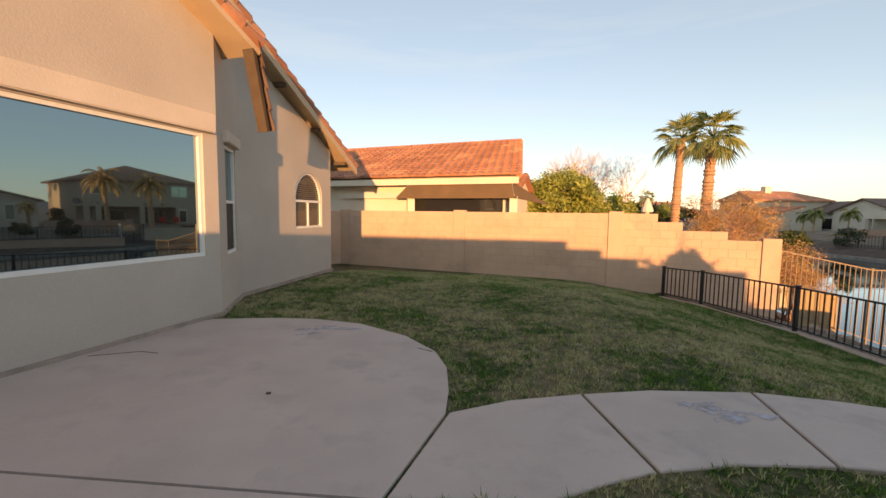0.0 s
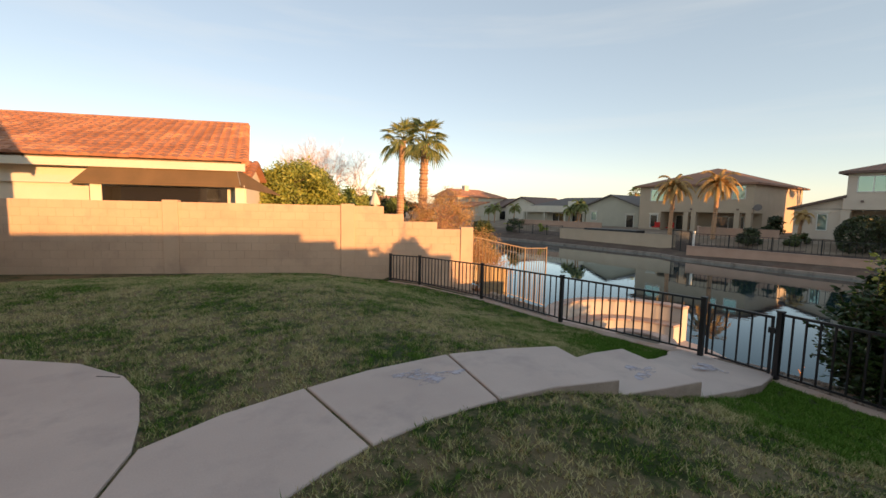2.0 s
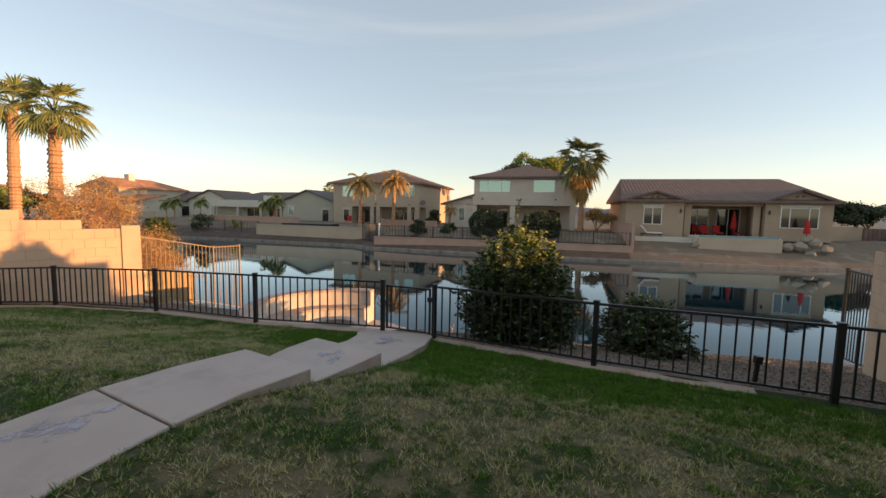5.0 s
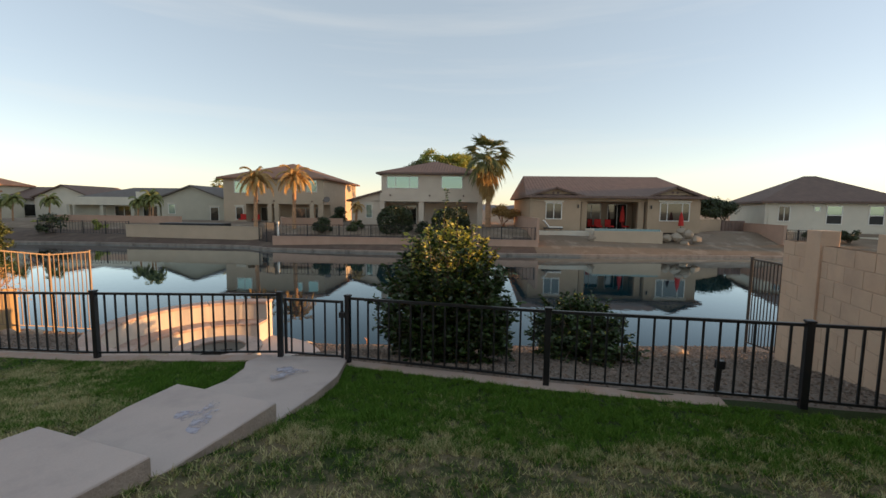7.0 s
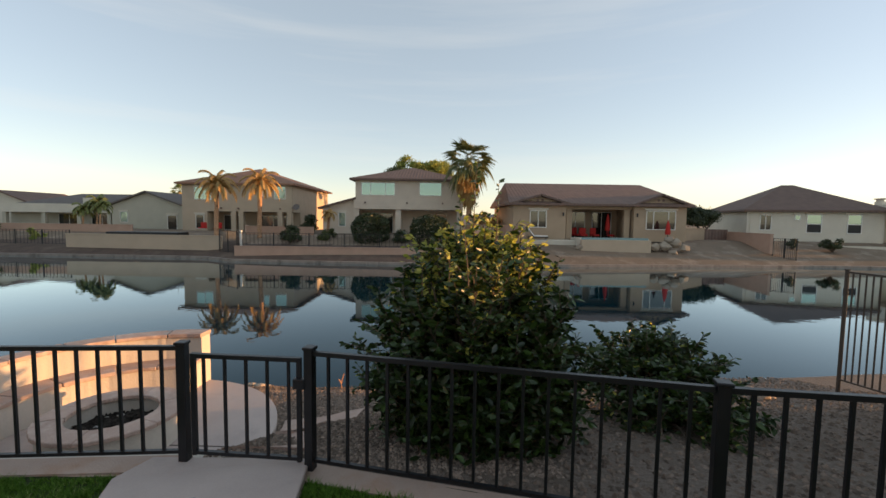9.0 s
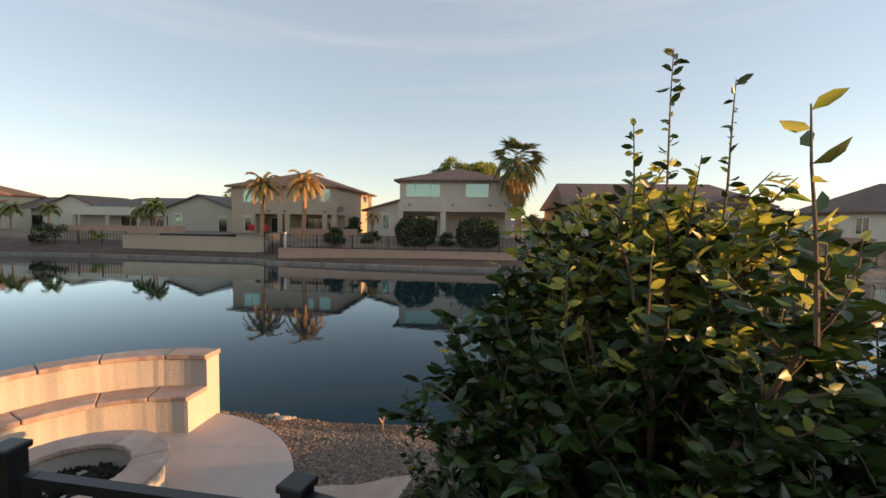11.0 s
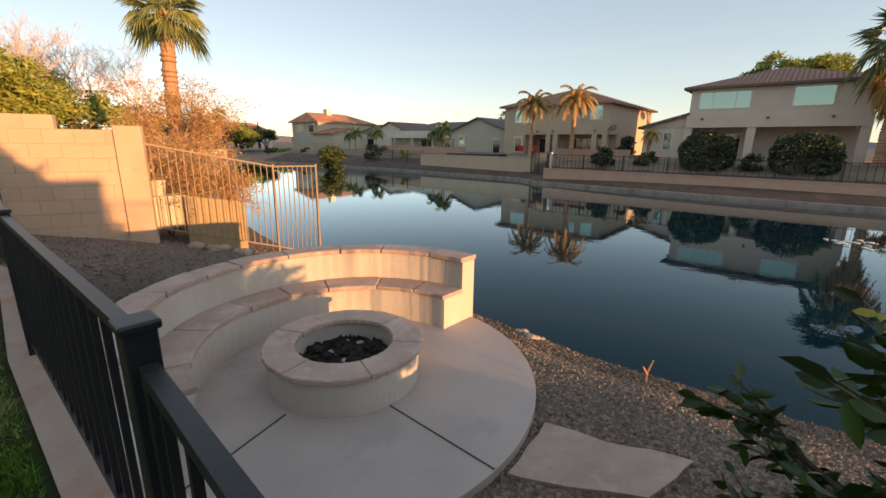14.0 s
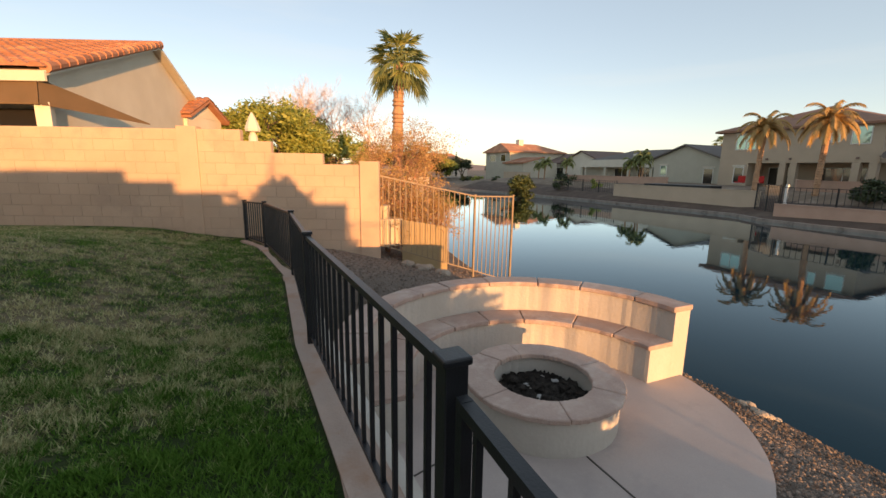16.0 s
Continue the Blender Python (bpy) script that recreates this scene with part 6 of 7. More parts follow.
roof_slab("roof", h1, ((53.4, 36, 2.3), (53.4, 50.5, 2.3), (58, 46.5, 3.7), (58, 34, 3.7)), 0.18, TILE_GREY)
part("chimney", boxm(52.6, 53.6, 40.3, 41.9, 2.3, 3.0, bevel=0.03), OFFWHITE, h1)
opening(h1, 53.5, 39.3, 41.7, GZ + 0.1, 1.2, GLASS_DARK, (0.5,), False)
opening(h1, 53.5, 43, 45.5, GZ + 0.1, 1.2, GLASS_DARK, (0.5,), False)
opening(h1, 52, 36.4, 37.3, 0.3, 1.5, GLASS_FAR, ())
opening(h1, 52, 30.9, 32.0, GZ, 1.2, GLASS_DARK, ())

h0 = thing("lake_house", "cream single-storey house with brown gable roof across the lake", "house", "lake houses")
body(h0, 57, 66, 52.5, 60.0, -0.8, 2.3, OFFWHITE)
front_gable(h0, 57, 51.5, 60.0, 2.3, 3.9, 9, TILE_BROWN, OFFWHITE)
body(h0, 58, 66, 60, 66, -0.8, 2.0, OFFWHITE)
roof_slab("roof", h0, ((57.5, 59, 2.1), (57.5, 67, 2.1), (63, 67, 3.9), (63, 57, 3.9)), 0.2, TILE_BROWN)
opening(h0, 58, 61, 64.5, -0.4, 1.3, GLASS_DARK, (0.5,), False)

hf = thing("lake_house", "distant two-storey stucco house with sunlit terracotta roof", "house", "lake houses")
body(hf, 50, 62, 66, 74, -1, 4.0, SAGE)
hip_roof(hf, 50, 62, 66, 74, 4.0, 5.6, 0.5, TILE, 1.0, 4.0, "x")
body(hf, 49, 56, 60.5, 66, -1, 2.0, SAGE)
roof_slab("roof", hf, ((48.6, 66.2, 2.0), (48.6, 60, 2.0), (53, 60, 3.0), (53, 66.2, 3.0)), 0.2, TILE)
part("chimney", boxm(54, 55, 69, 70, 5.2, 6.3), OFFWHITE, hf)
opening(hf, 50, 70.5, 72.5, 2.2, 3.5, GLASS_DARK, ())
opening(hf, 50, 67.2, 68.8, 2.2, 3.5, GLASS_DARK, ())
hg = thing("lake_house", "distant stucco house with long sunlit terracotta roof", "house", "lake houses")
body(hg, 46, 58, 96, 104, -1, 2.6, BEIGE)
hip_roof(hg, 46, 58, 96, 104, 2.6, 4.6, 0.5, TILE, 3, 3, "x")

h5 = thing("lake_house", "off-white single-storey house with grey-brown hip roof across the lake", "house", "lake houses", at=(44, -27.65, 0), rz=-15)
body(h5, 0, 10, -10.6, 0, GZ - 0.3, 2.35, OFFWHITE)
hip_roof(h5, 0, 10, -10.6, 0, 2.45, 5.1, 0.5, TILE_BROWN, 5.3, 5.3)
body(h5, -1.6, 9.5, -22, -10.6, 1.9, 2.95, OFFWHITE, "patio_parapet")
body(h5, 1.6, 9.5, -22, -10.6, GZ - 0.3, 1.9, OFFWHITE)
for y in (-12.2, -16.8, -21.6):
    part("column", boxm(-1.5, -0.9, y - 0.3, y + 0.3, GZ - 0.3, 1.9, bevel=0.02), OFFWHITE, h5)
bm = bmesh.new()
box(bm, 1.0, 2.0, -12.0, -10.9, 2.3, 3.3, bevel=0.02)
for y in (-11.95, -11.1):
    box(bm, 1.1, 1.9, y, y + 0.15, 3.3, 3.5)
box(bm, 0.95, 2.05, -12.05, -10.85, 3.5, 3.6, bevel=0.02)
part("chimney", bm, OFFWHITE, h5, "stuccoed chimney with a raised flat cap")
for y0, y1, z0, z1, mu in ((-2.0, -1.05, 0.55, 2.0, (0.5,)), (-4.3, -3.8, 1.5, 2.0, ()), (-5.95, -4.75, 0.35, 2.05, ()), (-8.95, -7.85, 0.35, 2.05, ())):
    w_ = opening(h5, 0, y0, y1, z0, z1, GLASS_DARK if mu else GLASS_FAR, mu)
    if z1 - z0 > 1.6:
        part("meeting_rail", boxm(-0.045, 0.02, y0 + 0.06, y1 - 0.06, 1.14, 1.2), WHITE, w_)
        part("lower_screen", boxm(-0.035, -0.028, y0 + 0.06, y1 - 0.06, z0 + 0.06, 1.14), SCREEN, w_)
part("downspout", boxm(-0.06, 0.0, -0.35, -0.25, GZ, 2.3), OFFWHITE, h5)

# ---- far bank walls, fences, yard things ----
def block_run(name, pts, z0, z1, mat, label, t=0.2):
    bm = bmesh.new()
    for p, q in zip(pts, pts[1:]):
        mmm, L = wall_frame(p, q)
        cube_in(bm, mmm, -0.05, L + 0.05, -t / 2, t / 2, z0, z1)
        cube_in(bm, mmm, -0.06, L + 0.06, -t / 2 - 0.03, t / 2 + 0.03, z1, z1 + 0.06)
    return solid(name, bm, mat, label, "wall", kind="structure")


shore = []
for i in range(120):
    y = lerp(-46, 57.5, i / 119)
    shore.append((curve_at(FAR_SHORE, y), y, WATER_Z + 0.16))
strip("shore_kerb", shore, 0.18, -0.14, -0.5, 0.0, SHORE, "low grey concrete edge along the far waterline")
block_run("wall_shore_1", ((34.9, -4.8), (35.0, 16.2)), -2.2, -1.05, PINKWALL, "low pink block retaining wall along the far shore")
block_run("wall_shore_2", ((37.3, 18.4), (38.0, 31.0)), -2.2, -0.45, TAUPE, "tan retaining wall along the far shore")
block_run("wall_yard_1", ((34.9, -4.8), (46, -4.4)), -1.2, 0.65, PINKWALL, "pink block wall between two lakeside yards")
block_run("wall_yard_2", ((41.5, 12.5), (42, 18.5), (45, 20.0)), -1.2, 0.25, PINKWALL, "pink block wall between two lakeside yards")
block_run("wall_yard_3", ((43, 29.5), (43, 43.5)), -1.2, 0.2, PINKWALL, "pink block wall in a lakeside yard")
block_run("wall_yard_4", ((37.0, -24.6), (44.0, -25.7)), -1.2, 0.3, PINKWALL, "pink block wall between two lakeside yards")
block_run("wall_yard_5", ((40.6, -19.5), (43.4, -23.2)), -0.8, 0.6, BROWN_ST, "brown yard wall joining two houses")
block_run("wall_yard_6", ((44, 52), (49, 66)), -1.4, 0.4, TAUPE, "tan block wall beyond the lake's far end")
block_run("wall_yard_7", ((37.5, -44), (41.2, -27.0)), -1.6, -0.72, OFFWHITE, "low white yard wall along the lake path")
block_run("wall_yard_8", ((20, 61), (34, 65)), -2.2, -0.6, TAUPE, "tan retaining wall at the lake's far end")


def yard_fence(name, a, b, za, zb, n, label, mat=IRON, posts=4):
    fz = thing(name, label, "fence", "yard fences")
    A = (*a, za, zb)
    B = (*b, za, zb)
    panel(fz, A, B, n, 0.02, mat, 0.022)
    for i in range(posts):
        t = i / (posts - 1)
        ob = part_mesh("post", post_mesh(za - zb, 0.06, mat), fz)
        ob.matrix_world = pose(lerp(a[0], b[0], t), lerp(a[1], b[1], t), zb)


yard_fence("yard_fence", (34.95, -4.6), (35.0, 16.0), 0.0, -0.99, 70, "thin black iron fence on the shore wall", IRON, 9)
yard_fence("yard_fence", (35.2, 16.2), (36.8, 18.3), 0.1, -1.6, 14, "black iron lake gate between two yards", IRON, 3)
yard_fence("yard_fence", (38.2, 31.0), (38.5, 40.0), -0.1, -1.3, 30, "thin black iron fence by the far shore", IRON, 5)
yard_fence("yard_fence", (37.0, -24.75), (35.9, -25.7), 0.05, -1.6, 12, "dark iron fence running down to the lake", IRON, 3)
part_ = thing("white_gate_post", "slim white post at the lake gate", "post", at=(36.3, 16.4, -1.65))
part("shaft", boxm(-0.07, 0.07, -0.07, 0.07, 0, 1.75, bevel=0.01), WHITE, part_)

pool = thing("raised_pool", "raised plaster pool wall with a tiled waterline", "pool")
part("pool_wall", boxm(36.6, 36.9, -15.0, -9.6, -1.5, -0.28, bevel=0.02), TAUPE, pool)
part("pool_tile", boxm(36.9, 37.0, -14.9, -9.7, -0.5, -0.12), POOLTILE, pool)
part("pool_coping", boxm(36.95, 39.4, -15.0, -9.6, -1.3, -0.2, bevel=0.02), OFFWHITE, pool)
part("pool_deck", boxm(38.0, 39.45, -9.6, -5.4, -1.2, -0.42, bevel=0.02), OFFWHITE, pool)
for i, (x, y, z, s) in enumerate(((36.9, -9.6, -0.9, 0.4), (37.0, -15.4, -0.8, 0.45), (37.1, -16.3, -0.75, 0.5), (37.0, -17.1, -0.5, 0.5), (36.7, -16.8, -1.2, 0.4), (36.8, -17.7, -0.85, 0.42), (37.2, -16.7, -0.25, 0.4))):
    bm = bmesh.new()
    rb = random.Random(900 + i)
    for _ in range(26):
        q = Vector((rb.gauss(0, 1), rb.gauss(0, 1), rb.gauss(0, 1))).normalized() * rb.uniform(0.8, 1.1)
        bm.verts.new(q)
    bmesh.ops.convex_hull(bm, input=bm.verts)
    bmesh.ops.bevel(bm, geom=bm.edges[:], offset=0.07, segments=2, affect="EDGES")
    bmesh.ops.transform(bm, matrix=Matrix.Translation((x, y, z)) @ Matrix.Rotation(rb.uniform(0, 3), 4, "Z") @ Matrix.Diagonal((s, s * rb.uniform(0.7, 1.2), s * rb.uniform(0.6, 0.95), 1)), verts=bm.verts)
    solid("boulder", bm, BOULDER, "large pale boulder piled beside the pool", "boulder", "pool boulders")
for y, x, h in ((-13.3, 41.0, 2.2), (-17.3, 38.6, 1.7), (-15.05, 40.4, 2.2)):
    um = thing("closed_umbrella", "closed bright red patio umbrella on a pole", "umbrella", "red umbrellas", at=(x, y, -0.5))
    bm = bmesh.new()
    tube(bm, [(0, 0, 0), (0, 0, h)], [0.03, 0.03], 6)
    part("pole", bm, IRON, um)
    bm = bmesh.new()
    tube(bm, [(0, 0, h * 0.38), (0, 0, h * 0.45), (0, 0, h * 0.8), (0, 0, h + 0.1)], [0.2, 0.22, 0.15, 0.03], 9)
    part("folded_cloth", bm, RED, um)
for i, (x, y) in enumerate(((41.3, -11.3), (41.3, -12.3), (41.8, -10.9), (41.5, -13.8))):
    ch = thing("patio_chair", "red cushioned patio chair under the covered patio", "chair", "red patio chairs", at=(x, y, -0.5), rz=20 * i)
    part("seat", boxm(-0.3, 0.3, -0.3, 0.3, 0.35, 0.5, bevel=0.03), RED, ch)
    part("backrest", boxm(0.2, 0.32, -0.3, 0.3, 0.5, 1.05, bevel=0.03), RED, ch)
    for a in (-0.26, 0.26):
        for b in (-0.26, 0.26):
            part("leg", boxm(a - 0.02, a + 0.02, b - 0.02, b + 0.02, 0, 0.36), IRON, ch)
for y in (23.5, 25.0):
    ch = thing("patio_chair", "red patio chair standing by the house", "chair", "red patio chairs", at=(46.5, y, -0.45))
    part("seat", boxm(-0.3, 0.3, -0.3, 0.3, 0.35, 0.45, bevel=0.03), RED, ch)
    part("backrest", boxm(0.2, 0.3, -0.3, 0.3, 0.45, 0.95, bevel=0.03), RED, ch)
lo_ = thing("sun_lounger", "dark-framed lounger with white cushion by the pool", "lounger", at=(38.7, -6.6, -0.42))
part("frame", boxm(-0.3, 0.3, -0.9, 0.7, 0.18, 0.26, bevel=0.02), IRON, lo_)
part("mattress", boxm(-0.28, 0.28, -0.88, 0.3, 0.26, 0.36, bevel=0.03), WHITE, lo_)
bm = boxm(-0.28, 0.28, 0, 0.75, 0, 0.1, bevel=0.03)
bmesh.ops.transform(bm, matrix=Matrix.Translation((0, 0.3, 0.28)) @ Matrix.Rotation(radians(52), 4, "X"), verts=bm.verts)
part("backrest", bm, WHITE, lo_)
for a in (-0.25, 0.25):
    for b in (-0.8, 0.6):
        part("leg", boxm(a - 0.02, a + 0.02, b - 0.02, b + 0.02, 0, 0.2), IRON, lo_)
gt = thing("yard_gate", "dark brown slatted yard gate beside the house", "gate", at=(43.6, -24.4, -0.5))
for i in range(8):
    part("slat", boxm(-0.03, 0.03, -1.2 + i * 0.3, -0.93 + i * 0.3, 0, 1.05), TILE_BROWN, gt)
fountain = thing("lake_fountain", "small white bubbling aerator plume on the lake", "fountain", at=(23.6, 0.5, WATER_Z))
rf = random.Random(31)
for i in range(26):
    a, r = rf.uniform(0, 6.28), 0.75 * math.sqrt(rf.random())
    bm = bmesh.new()
    bmesh.ops.create_icosphere(bm, subdivisions=1, radius=rf.uniform(0.015, 0.04))
    bmesh.ops.transform(bm, matrix=Matrix.Translation((r * math.cos(a), r * math.sin(a), 0.01)) @ Matrix.Diagonal((1.5, 2.4, 0.6, 1)), verts=bm.verts)
    part("bubble", bm, WHITE, fountain)
spa = thing("spa_cover", "dark rectangular spa cover on the far terrace", "spa", at=(40.5, 26.5, -0.9))
part("body", boxm(-0.8, 0.8, -3.2, 2.8, 0, 0.62, bevel=0.04), IRON, spa)

# far palms and planting
def clipped(name, x, y, z0, r, h, label, seed, group="round yard shrubs"):
    """A clipped round shrub: dense leaves on a slightly lumpy dome."""
    rr = random.Random(seed)
    sh = thing(name, label, "shrub", group, at=(x, y, z0))
    v, f = [], []
    for _ in range(4200):
        a, e = rr.uniform(0, 6.283), math.asin(rr.uniform(-0.75, 1))
        d = Vector((math.cos(a) * math.cos(e), math.sin(a) * math.cos(e), math.sin(e)))
        k = 1 + 0.13 * noise.noise(d * 2.3 + Vector((seed, 0, 0)))
        boxy = 1.0 / max(abs(d.x), abs(d.y), abs(d.z)) ** 0.35
        p = Vector((d.x * r, d.y * r, h * 0.5 + d.z * h * 0.5)) * 1.0
        p = Vector((p.x * k * boxy, p.y * k * boxy, h * 0.5 + (p.z - h * 0.5) * k * boxy)) * rr.uniform(0.86, 1.02)
        leaf_cloud(v, f, p, 0.02, 1, 0.12, rr)
    part_mesh("foliage", mesh_of("foliage", v, f, DARKLEAF), sh)
    bm = bmesh.new()
    for k in range(4):
        a = k * 1.6
        tube(bm, [(0.1 * math.cos(a), 0.1 * math.sin(a), -0.1), (0.5 * r * math.cos(a), 0.5 * r * math.sin(a), h * 0.6)], [0.05, 0.02], 5)
    part("stems", bm, TRUNK, sh)
    return sh


fan_palm("fan_palm", 43.5, -1.35, -0.5, 6.9, 0.30, 0.24, 2.6, 40, "shaggy fan palm with a dry skirt by the two-storey house", "", (0, 0.1), 34, 61, leaf=PALMLEAF_DARK, leaflets=15, low=-0.7)
feather_palm("feather_palm", 39.6, 20.0, -0.7, 4.3, 0.15, 2.1, 26, "drooping feather palm with straw-coloured fronds", 62, PALMDRY, "lakeside feather palms")
feather_palm("feather_palm", 39.6, 16.4, -0.7, 4.5, 0.15, 2.1, 26, "drooping feather palm with straw-coloured fronds", 63, PALMDRY, "lakeside feather palms")
feather_palm("feather_palm", 44.5, 12.0, -0.8, 2.2, 0.12, 0.9, 10, "small dry palm in a lakeside yard", 64, PALMDRY, "lakeside feather palms")
for i, (x, y, h) in enumerate(((44, 33.2, 2.2), (44, 34.8, 1.9), (44.5, 33.9, 2.6), (43, 47.5, 2.0), (43.5, 44.0, 2.0), (44, 50, 1.7))):
    feather_palm("feather_palm", x, y, -0.7, h + 0.4, 0.07, 1.15, 15, "small green feather palm in a lakeside yard", 65 + i, PALMLEAF, "lakeside feather palms")
clipped("hedge_ball", 38.5, 6.9, -0.95, 1.5, 2.45, "large clipped dark round shrub", 71)
clipped("hedge_ball", 38.5, 2.1, -0.95, 1.6, 2.35, "large clipped dark round shrub", 72)
shrub("hedge_ball", 38.0, 4.4, -0.9, 0.7, 0.65, "small dark reddish shrub", DARKLEAF, 73, 10, 90, 0.1, group="round yard shrubs")
shrub("yard_shrub", 38.0, 13.3, -0.9, 1.4, 0.7, "dark low yard shrub", DARKLEAF, 74, 14, 110, 0.12)
shrub("yard_shrub", 39.0, 10.5, -0.9, 0.9, 0.6, "grey-green low yard shrub", MIDLEAF, 75, 10, 110, 0.11)
shrub("yard_shrub", 46.5, 14.4, -0.6, 1.0, 1.1, "dark rounded shrub beside the house", DARKLEAF, 76, 14, 110, 0.13)
shrub("yard_shrub", 38.0, -30.4, -1.0, 1.1, 0.55, "low dark rounded shrub by the lake path", DARKLEAF, 77, 14, 110, 0.1)
shrub("yard_shrub", 39.0, -28.0, -0.9, 0.5, 0.45, "low dark rounded shrub by the lake path", DARKLEAF, 78, 8, 100, 0.1)
shrub("shore_bush", 31.0, 36.0, -2.2, 2.2, 1.3, "dense green bush at the water's edge", MIDLEAF, 79, 26, 140, 0.14, ry=2.2)
tree("leafy_tree", 46, -24.6, -0.5, 4.0, "dark green tree between two houses", DARKLEAF, 81, 3, 110, 0.14, r=0.12, clump=0.75)
tree("leafy_tree", 62, 5.9, -0.5, 7.0, "olive tree behind the two-storey house", MIDLEAF, 82, 3, 160, 0.17, r=0.16, clump=0.8, stem=3.6)
tree("leafy_tree", 63, 3.2, -0.5, 8.0, "sunlit olive tree behind the two-storey house", TREELEAF, 83, 3, 160, 0.17, r=0.16, clump=0.8, stem=3.6)
tree("dry_tree", 45.5, -3.0, -0.5, 2.8, "rust-coloured shrub tree beside the house", PALMDRY, 84, 3, 40, 0.1, bark=TWIG_RED, r=0.06, clump=0.6)
for i, (x, y, h, mt) in enumerate(((70, 51, 4.2, TREELEAF), (74, 49, 4.6, DARKLEAF), (72, 44, 5.4, MIDLEAF), (34, 82, 5.0, DARKLEAF), (38, 84, 4.2, TREELEAF), (28, 80, 4.6, DARKLEAF), (45, 84, 3.6, MIDLEAF), (24, 70, 3.0, TREELEAF), (50, 90, 4, DARKLEAF), (20, 75, 4.0, MIDLEAF), (57, 82, 3.4, DARKLEAF), (40, 80, 5.2, DARKLEAF), (43, 79, 4.6, TREELEAF), (36, 78, 5.4, DARKLEAF), (48, 80, 4.4, DARKLEAF), (32, 76, 5.0, MIDLEAF))):
    tree("far_tree", x, y, -0.8, h, "distant tree beyond the lake", mt, 90 + i, 3, 45, 0.2, r=0.12, clump=0.9)
for i, (x, y, h) in enumerate(((30, 78, 4.6), (27, 76, 4.9), (36, 88, 4.8), (70, 41.5, 5.6), (38, 76, 5.4), (34, 75, 4.8))):
    fan_palm("far_palm", x, y, -0.8, h, 0.3, 0.22, 1.7, 26, "distant fan palm beyond the lake", "far palms", (0, 0), 8, 100 + i, leaflets=11)
for i in range(3):
    cy = thing("cypress", "tall narrow dark cypress beyond the lake", "tree", "cypresses", at=(46 + 1.6 * i, 88 - 1.5 * i, -0.8))
    v, f = [], []
    rr = random.Random(110 + i)
    for k in range(14):
        leaf_cloud(v, f, (0, 0, 0.4 + k * 0.36), 0.55 * math.sin(math.pi * min(0.97, 0.12 + (k + 1) / 16)), 60, 0.14, rr)
    part_mesh("foliage", mesh_of("foliage", v, f, DARKLEAF), cy)
    bm = bmesh.new()
    tube(bm, [(0, 0, -0.1), (0, 0, 4.5)], [0.12, 0.04], 6)
    part("trunk", bm, TRUNK, cy)
for i, (x, y) in enumerate(((60, 33.5), (60, 36))):
    bm = bmesh.new()
    tube(bm, [(x, y, 3.4), (x, y, 5.0)], [0.03, 0.02], 5)
    solid("vent_mast", bm, TILE_GREY, "thin mast on a rooftop across the lake", "mast")

for i in range(26):
    rr = random.Random(200 + i)
    x, y = (22 + i * 1.0, 66.5 + rr.uniform(0, 3)) if i < 14 else (38.5 + rr.uniform(0, 4), 36 + (i - 14) * 2.6)
    s = rr.uniform(0.6, 1.3)
    shrub("far_shrub", x, y, -1.3, s * 1.3, s * 0.75, "dusky green shrub on the far bank", (DARKLEAF, MIDLEAF, TREELEAF)[i % 3], 300 + i, 9, 55, 0.16, group="far bank shrubs")

# low mountains on the horizon
mv, mf = [], []
rr = random.Random(5)
for i in range(121):
    a = radians(-70 + 200 * i / 120)
    h = 18 + 26 * max(0, noise.noise((i * 0.13, 3, 0))) + 9 * noise.noise((i * 0.5, 1, 0))
    x, y = 1500 * math.cos(a), 1500 * math.sin(a)
    mv += [(x, y, -5), (x * 1.05, y * 1.05, max(3, h))]
for i in range(120):
    mf.append((2 * i, 2 * i + 2, 2 * i + 3, 2 * i + 1))
tagged(new("backdrop", mesh_of("backdrop", mv, mf, material("far_hills", (0.25, 0.22, 0.22), (0.2, 0.18, 0.18), 1, 0.01, 0.1, 0))), "low hazy hills on the horizon", "hills", kind="structure")

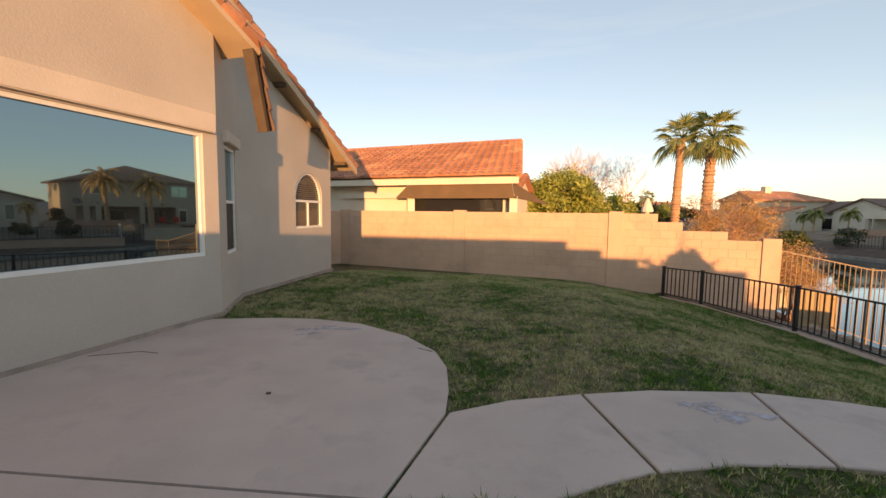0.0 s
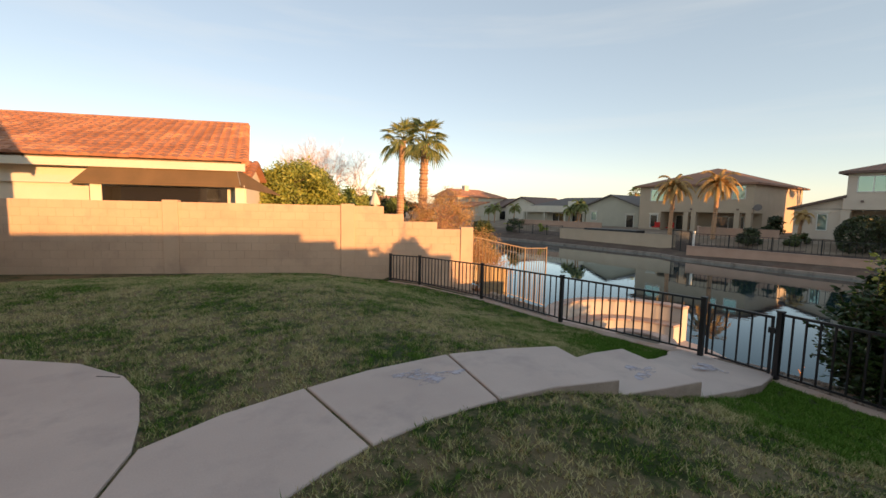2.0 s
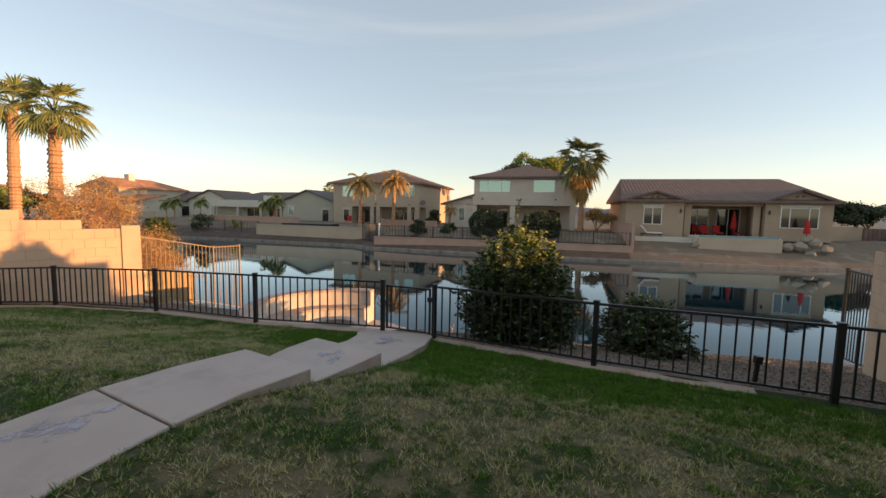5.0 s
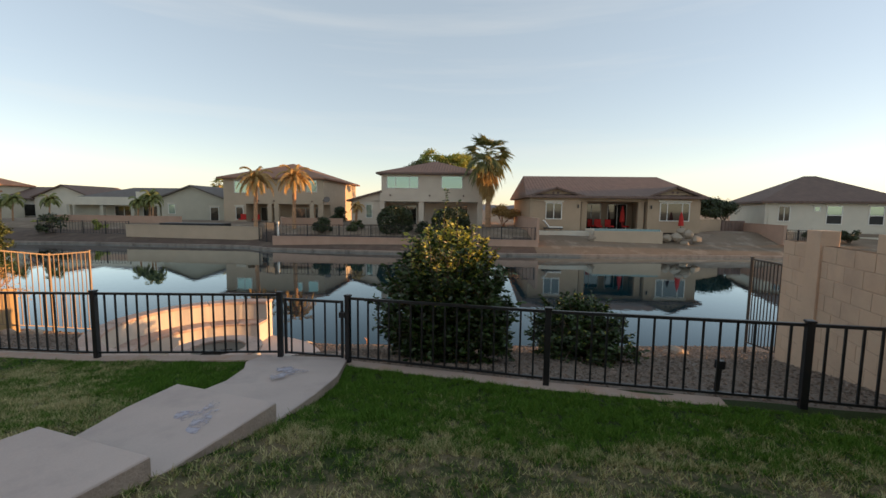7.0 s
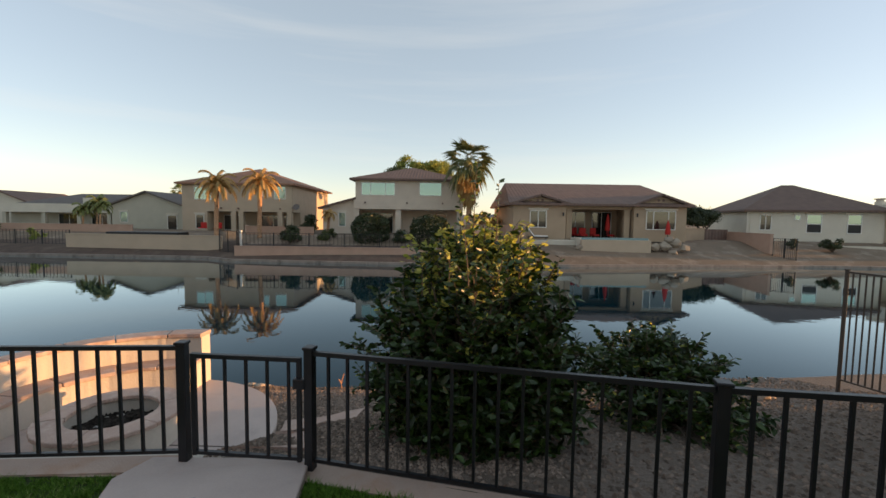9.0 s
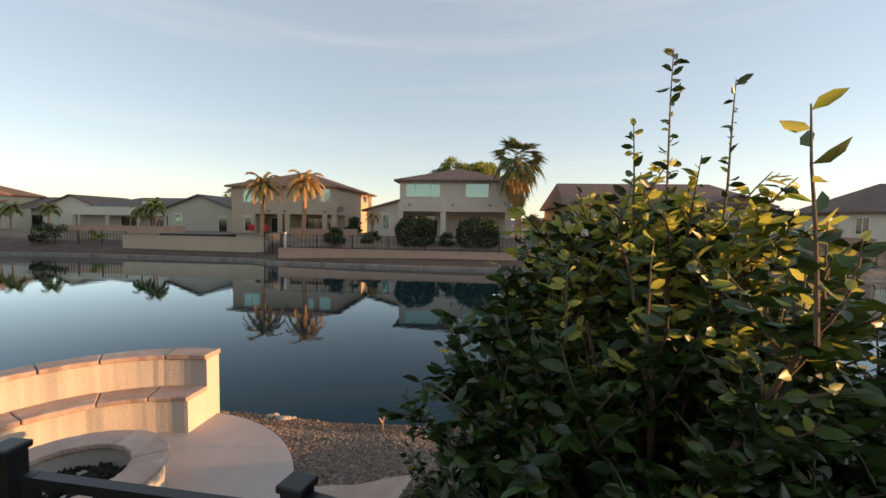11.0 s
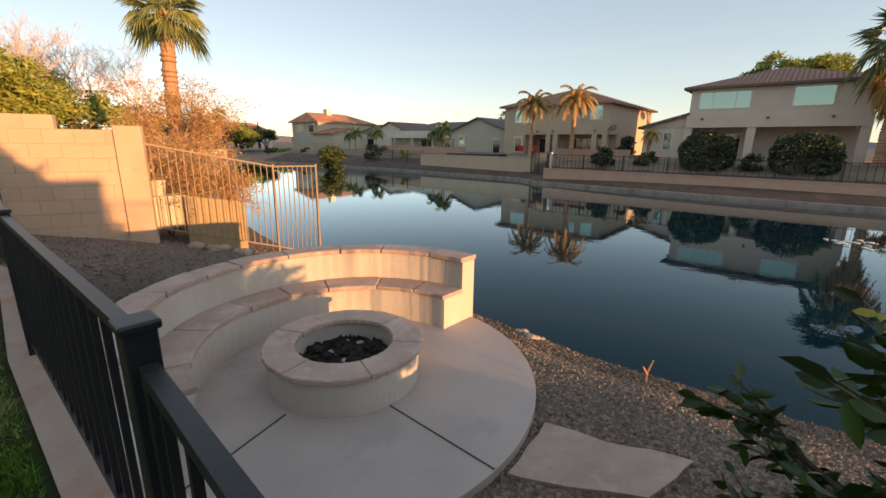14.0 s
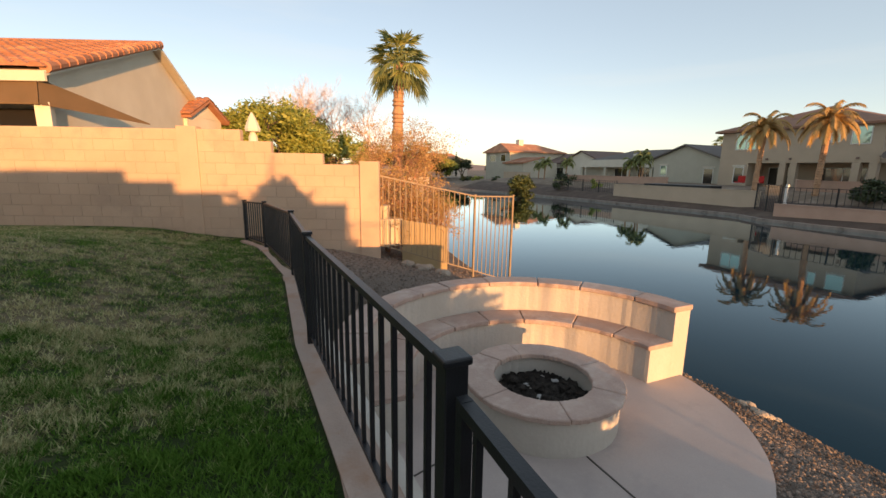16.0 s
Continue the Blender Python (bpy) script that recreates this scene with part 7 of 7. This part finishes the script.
# ---- grass blades and gravel ----
def scatter_blades(name, tufts, area, hgt, seed, accept):
    """Fine blades in small tufts; clumps stand taller where a slow noise says so."""
    rr = np.random.RandomState(seed)
    per = 3
    n = tufts * per
    v = np.zeros((n * 3, 3), np.float32)
    k = 0
    while k < n:
        x, y = rr.uniform(area[0], area[1]), rr.uniform(area[2], area[3])
        if not accept(x, y):
            continue
        gap = noise.noise((x * 7.0, y * 7.0, 2.0)) + 0.6 * noise.noise((x * 17.0, y * 17.0, 5.0))
        if gap < -0.12 and rr.uniform() < 0.8:
            continue
        z = lawn_z(x, y) - 0.004
        clump = 0.8 + 0.65 * noise.noise((x * 4.5, y * 4.5, seed))
        q = rr.uniform(size=(per, 5))
        for a, t, hh, ll, o in q:
            a, t = a * 6.283, t * 6.283
            h = hgt * (0.5 + 0.8 * hh) * clump
            w = 0.0042
            lean = h * (0.2 + 1.1 * ll)
            bx, by = x + 0.02 * (o - 0.5), y + 0.02 * (hh - 0.5)
            v[3 * k] = (bx - w * math.cos(a), by - w * math.sin(a), z)
            v[3 * k + 1] = (bx + w * math.cos(a), by + w * math.sin(a), z)
            v[3 * k + 2] = (bx + lean * math.cos(t), by + lean * math.sin(t), z + h)
            k += 1
    me = bpy.data.meshes.new(name)
    me.vertices.add(n * 3)
    me.vertices.foreach_set("co", v.ravel())
    me.loops.add(n * 3)
    me.loops.foreach_set("vertex_index", np.arange(n * 3, dtype=np.int32))
    me.polygons.add(n)
    me.polygons.foreach_set("loop_start", np.arange(0, n * 3, 3, dtype=np.int32))
    me.materials.append(BLADE)
    me.update(calc_edges=True)
    me.validate()
    return new(name, me)


def inside(pts, x, y):
    c = False
    for (xa, ya), (xb, yb) in zip(pts, pts[1:] + pts[:1]):
        if (ya > y) != (yb > y) and x < (xb - xa) * (y - ya) / (yb - ya) + xa:
            c = not c
    return c


PAVED = [(-3.6, 2.7), (-4.6, -1.5), (-0.4, -2.0), (0.12, 1.6), (0.21, 2.36)] + NEAR[1:] + [(4.94, 2.13), (5.6, 2.06), (6.2, 2.04), (7.0, 2.15), (7.0, 3.38), (6.78, 3.39), (6.35, 3.17), (5.9, 3.11), (5.33, 3.21), (4.85, 3.28), (4.23, 3.31)] + FAR[::-1][1:] + rim[::-1][1:] + [(-2.7, 5.7)]


def on_lawn(x, y):
    if x > curve_at(FENCE_X, y) - (0.165 if y > 3 else 0.14) or WALL_V[0] * x + WALL_V[1] * y > WALL_V0 - 0.12:
        return False
    if x < -2.6 + 0.21 * (y - 7.4) * (y > 7.4) or (x < -2.0 and y < 3) or y < -4.72 + 0.2917 * (9.25 - x) + 0.15:
        return False
    return not inside(PAVED, x, y)


tagged(scatter_blades("lawn_grass", 150000, (-2.6, 7.1, -4.5, 14.0), 0.042, 3, on_lawn), "short patchy lawn grass, green along the fence, straw-coloured mid-yard", "grass", kind="stuff")
tagged(scatter_blades("lush_grass", 60000, (4.6, 7.0, -4.0, 6.0), 0.045, 4, on_lawn), "thicker bright green grass along the fence", "grass", kind="stuff")


def scatter_pebbles(name, n, area, seed, lo, hi, accept):
    rr = np.random.RandomState(seed)
    base = np.array([(1, 0, 0), (-1, 0, 0), (0, 1, 0), (0, -1, 0), (0, 0, 1), (0, 0, -0.6)], float)
    tri = [(0, 2, 4), (2, 1, 4), (1, 3, 4), (3, 0, 4), (2, 0, 5), (1, 2, 5), (3, 1, 5), (0, 3, 5)]
    V, F = [], []
    k = 0
    while k < n:
        x, y = rr.uniform(area[0], area[1]), rr.uniform(area[2], area[3])
        if not accept(x, y):
            continue
        s = rr.uniform(lo, hi)
        a = rr.uniform(0, 6.283)
        c, d = math.cos(a), math.sin(a)
        z = ground_z(x, y) + s * 0.15
        b = base * (s, s * rr.uniform(0.55, 0.95), s * rr.uniform(0.4, 0.75)) * rr.uniform(0.75, 1.25, (6, 3))
        V += [(x + p[0] * c - p[1] * d, y + p[0] * d + p[1] * c, z + p[2]) for p in b]
        F += [tuple(6 * k + i for i in t) for t in tri]
        k += 1
    return new(name, mesh_of(name, V, F, PEBBLE))


def on_bank(x, y):
    xf = curve_at(FENCE_X, y)
    if x < xf + 0.1 or x > curve_at(NEAR_SHORE, y) + 0.15:
        return False
    if math.hypot(x - SLAB_C[0], y - SLAB_C[1]) < SLAB_R or (1.3 < math.hypot(x - BENCH_C[0], y - BENCH_C[1]) < 1.97 and y > 5.0):
        return False
    return WALL_V[0] * x + WALL_V[1] * y < WALL_V0 - 0.15 or x > 9.2


tagged(scatter_pebbles("gravel_bank", 34000, (6.9, 12.2, 0.4, 5.2), 7, 0.008, 0.026, on_bank), "crushed brown-grey gravel covering the lake bank", "gravel", kind="stuff")
tagged(scatter_pebbles("gravel_bank", 26000, (5.6, 12.8, -5.6, 12.5), 8, 0.012, 0.034, on_bank), "crushed brown-grey gravel covering the lake bank", "gravel", kind="stuff")
tagged(scatter_pebbles("shore_pebbles", 6000, (10.6, 12.3, -1.0, 5.4), 9, 0.018, 0.042, lambda x, y: on_bank(x, y) and x > curve_at(NEAR_SHORE, y) - 0.75 - 0.3 * noise.noise((x, y * 0.9, 3))), "loose coarse pebbles along the water's edge", "gravel", kind="stuff")

# ---- north block wall, block by block ----
wall_n = thing("wall_north", "stepped tan concrete block wall along the north side", "wall", kind="structure")
wn_m, wn_L = wall_frame(wall_pt(-9.7, WALL_V0 + 0.08), wall_pt(3.95, WALL_V0 + 0.08))
US = lambda u: u + 9.7
TOPS = [(0.0, US(1.10), 1.47), (US(1.10), US(1.72), 1.24), (US(1.72), US(2.78), 1.01), (US(2.78), wn_L, 0.80)]
bm = bmesh.new()
for a, b, t in TOPS:
    cube_in(bm, wn_m, a, b, -0.07, 0.07, -1.3, t - 0.012)
part("core", bm, MORTAR, wall_n)
z, k = -1.29, 0
while z < 1.45:
    z1 = z + 0.23
    hi = wn_L if z1 <= 0.82 else US(2.78) if z1 <= 1.03 else US(1.72) if z1 <= 1.26 else US(1.10)
    block_course("block", wall_n, wn_m, 0.0 if z > -0.8 else 8.5, hi, z, z1, 0.155, BLOCK, 0.2 * (k % 2))
    z, k = z1, k + 1
for s, t in ((US(-4.85), 1.52), (US(0.02), 1.52), (wn_L - 0.2, 0.86), (US(-9.5), 1.5)):
    bm = bmesh.new()
    cube_in(bm, wn_m, s - 0.2, s + 0.2, -0.12, 0.12, -1.3, t)
    bmesh.ops.bevel(bm, geom=bm.edges[:], offset=0.006, segments=1, affect="EDGES")
    part("pilaster", bm, BLOCK, wall_n)
part("return_wall", bar((*wall_pt(-9.7, WALL_V0 + 0.1), 0.35), (*wall_pt(-10.6, 11.5), 0.35), 0.15, 2.2), BLOCK, wall_n)
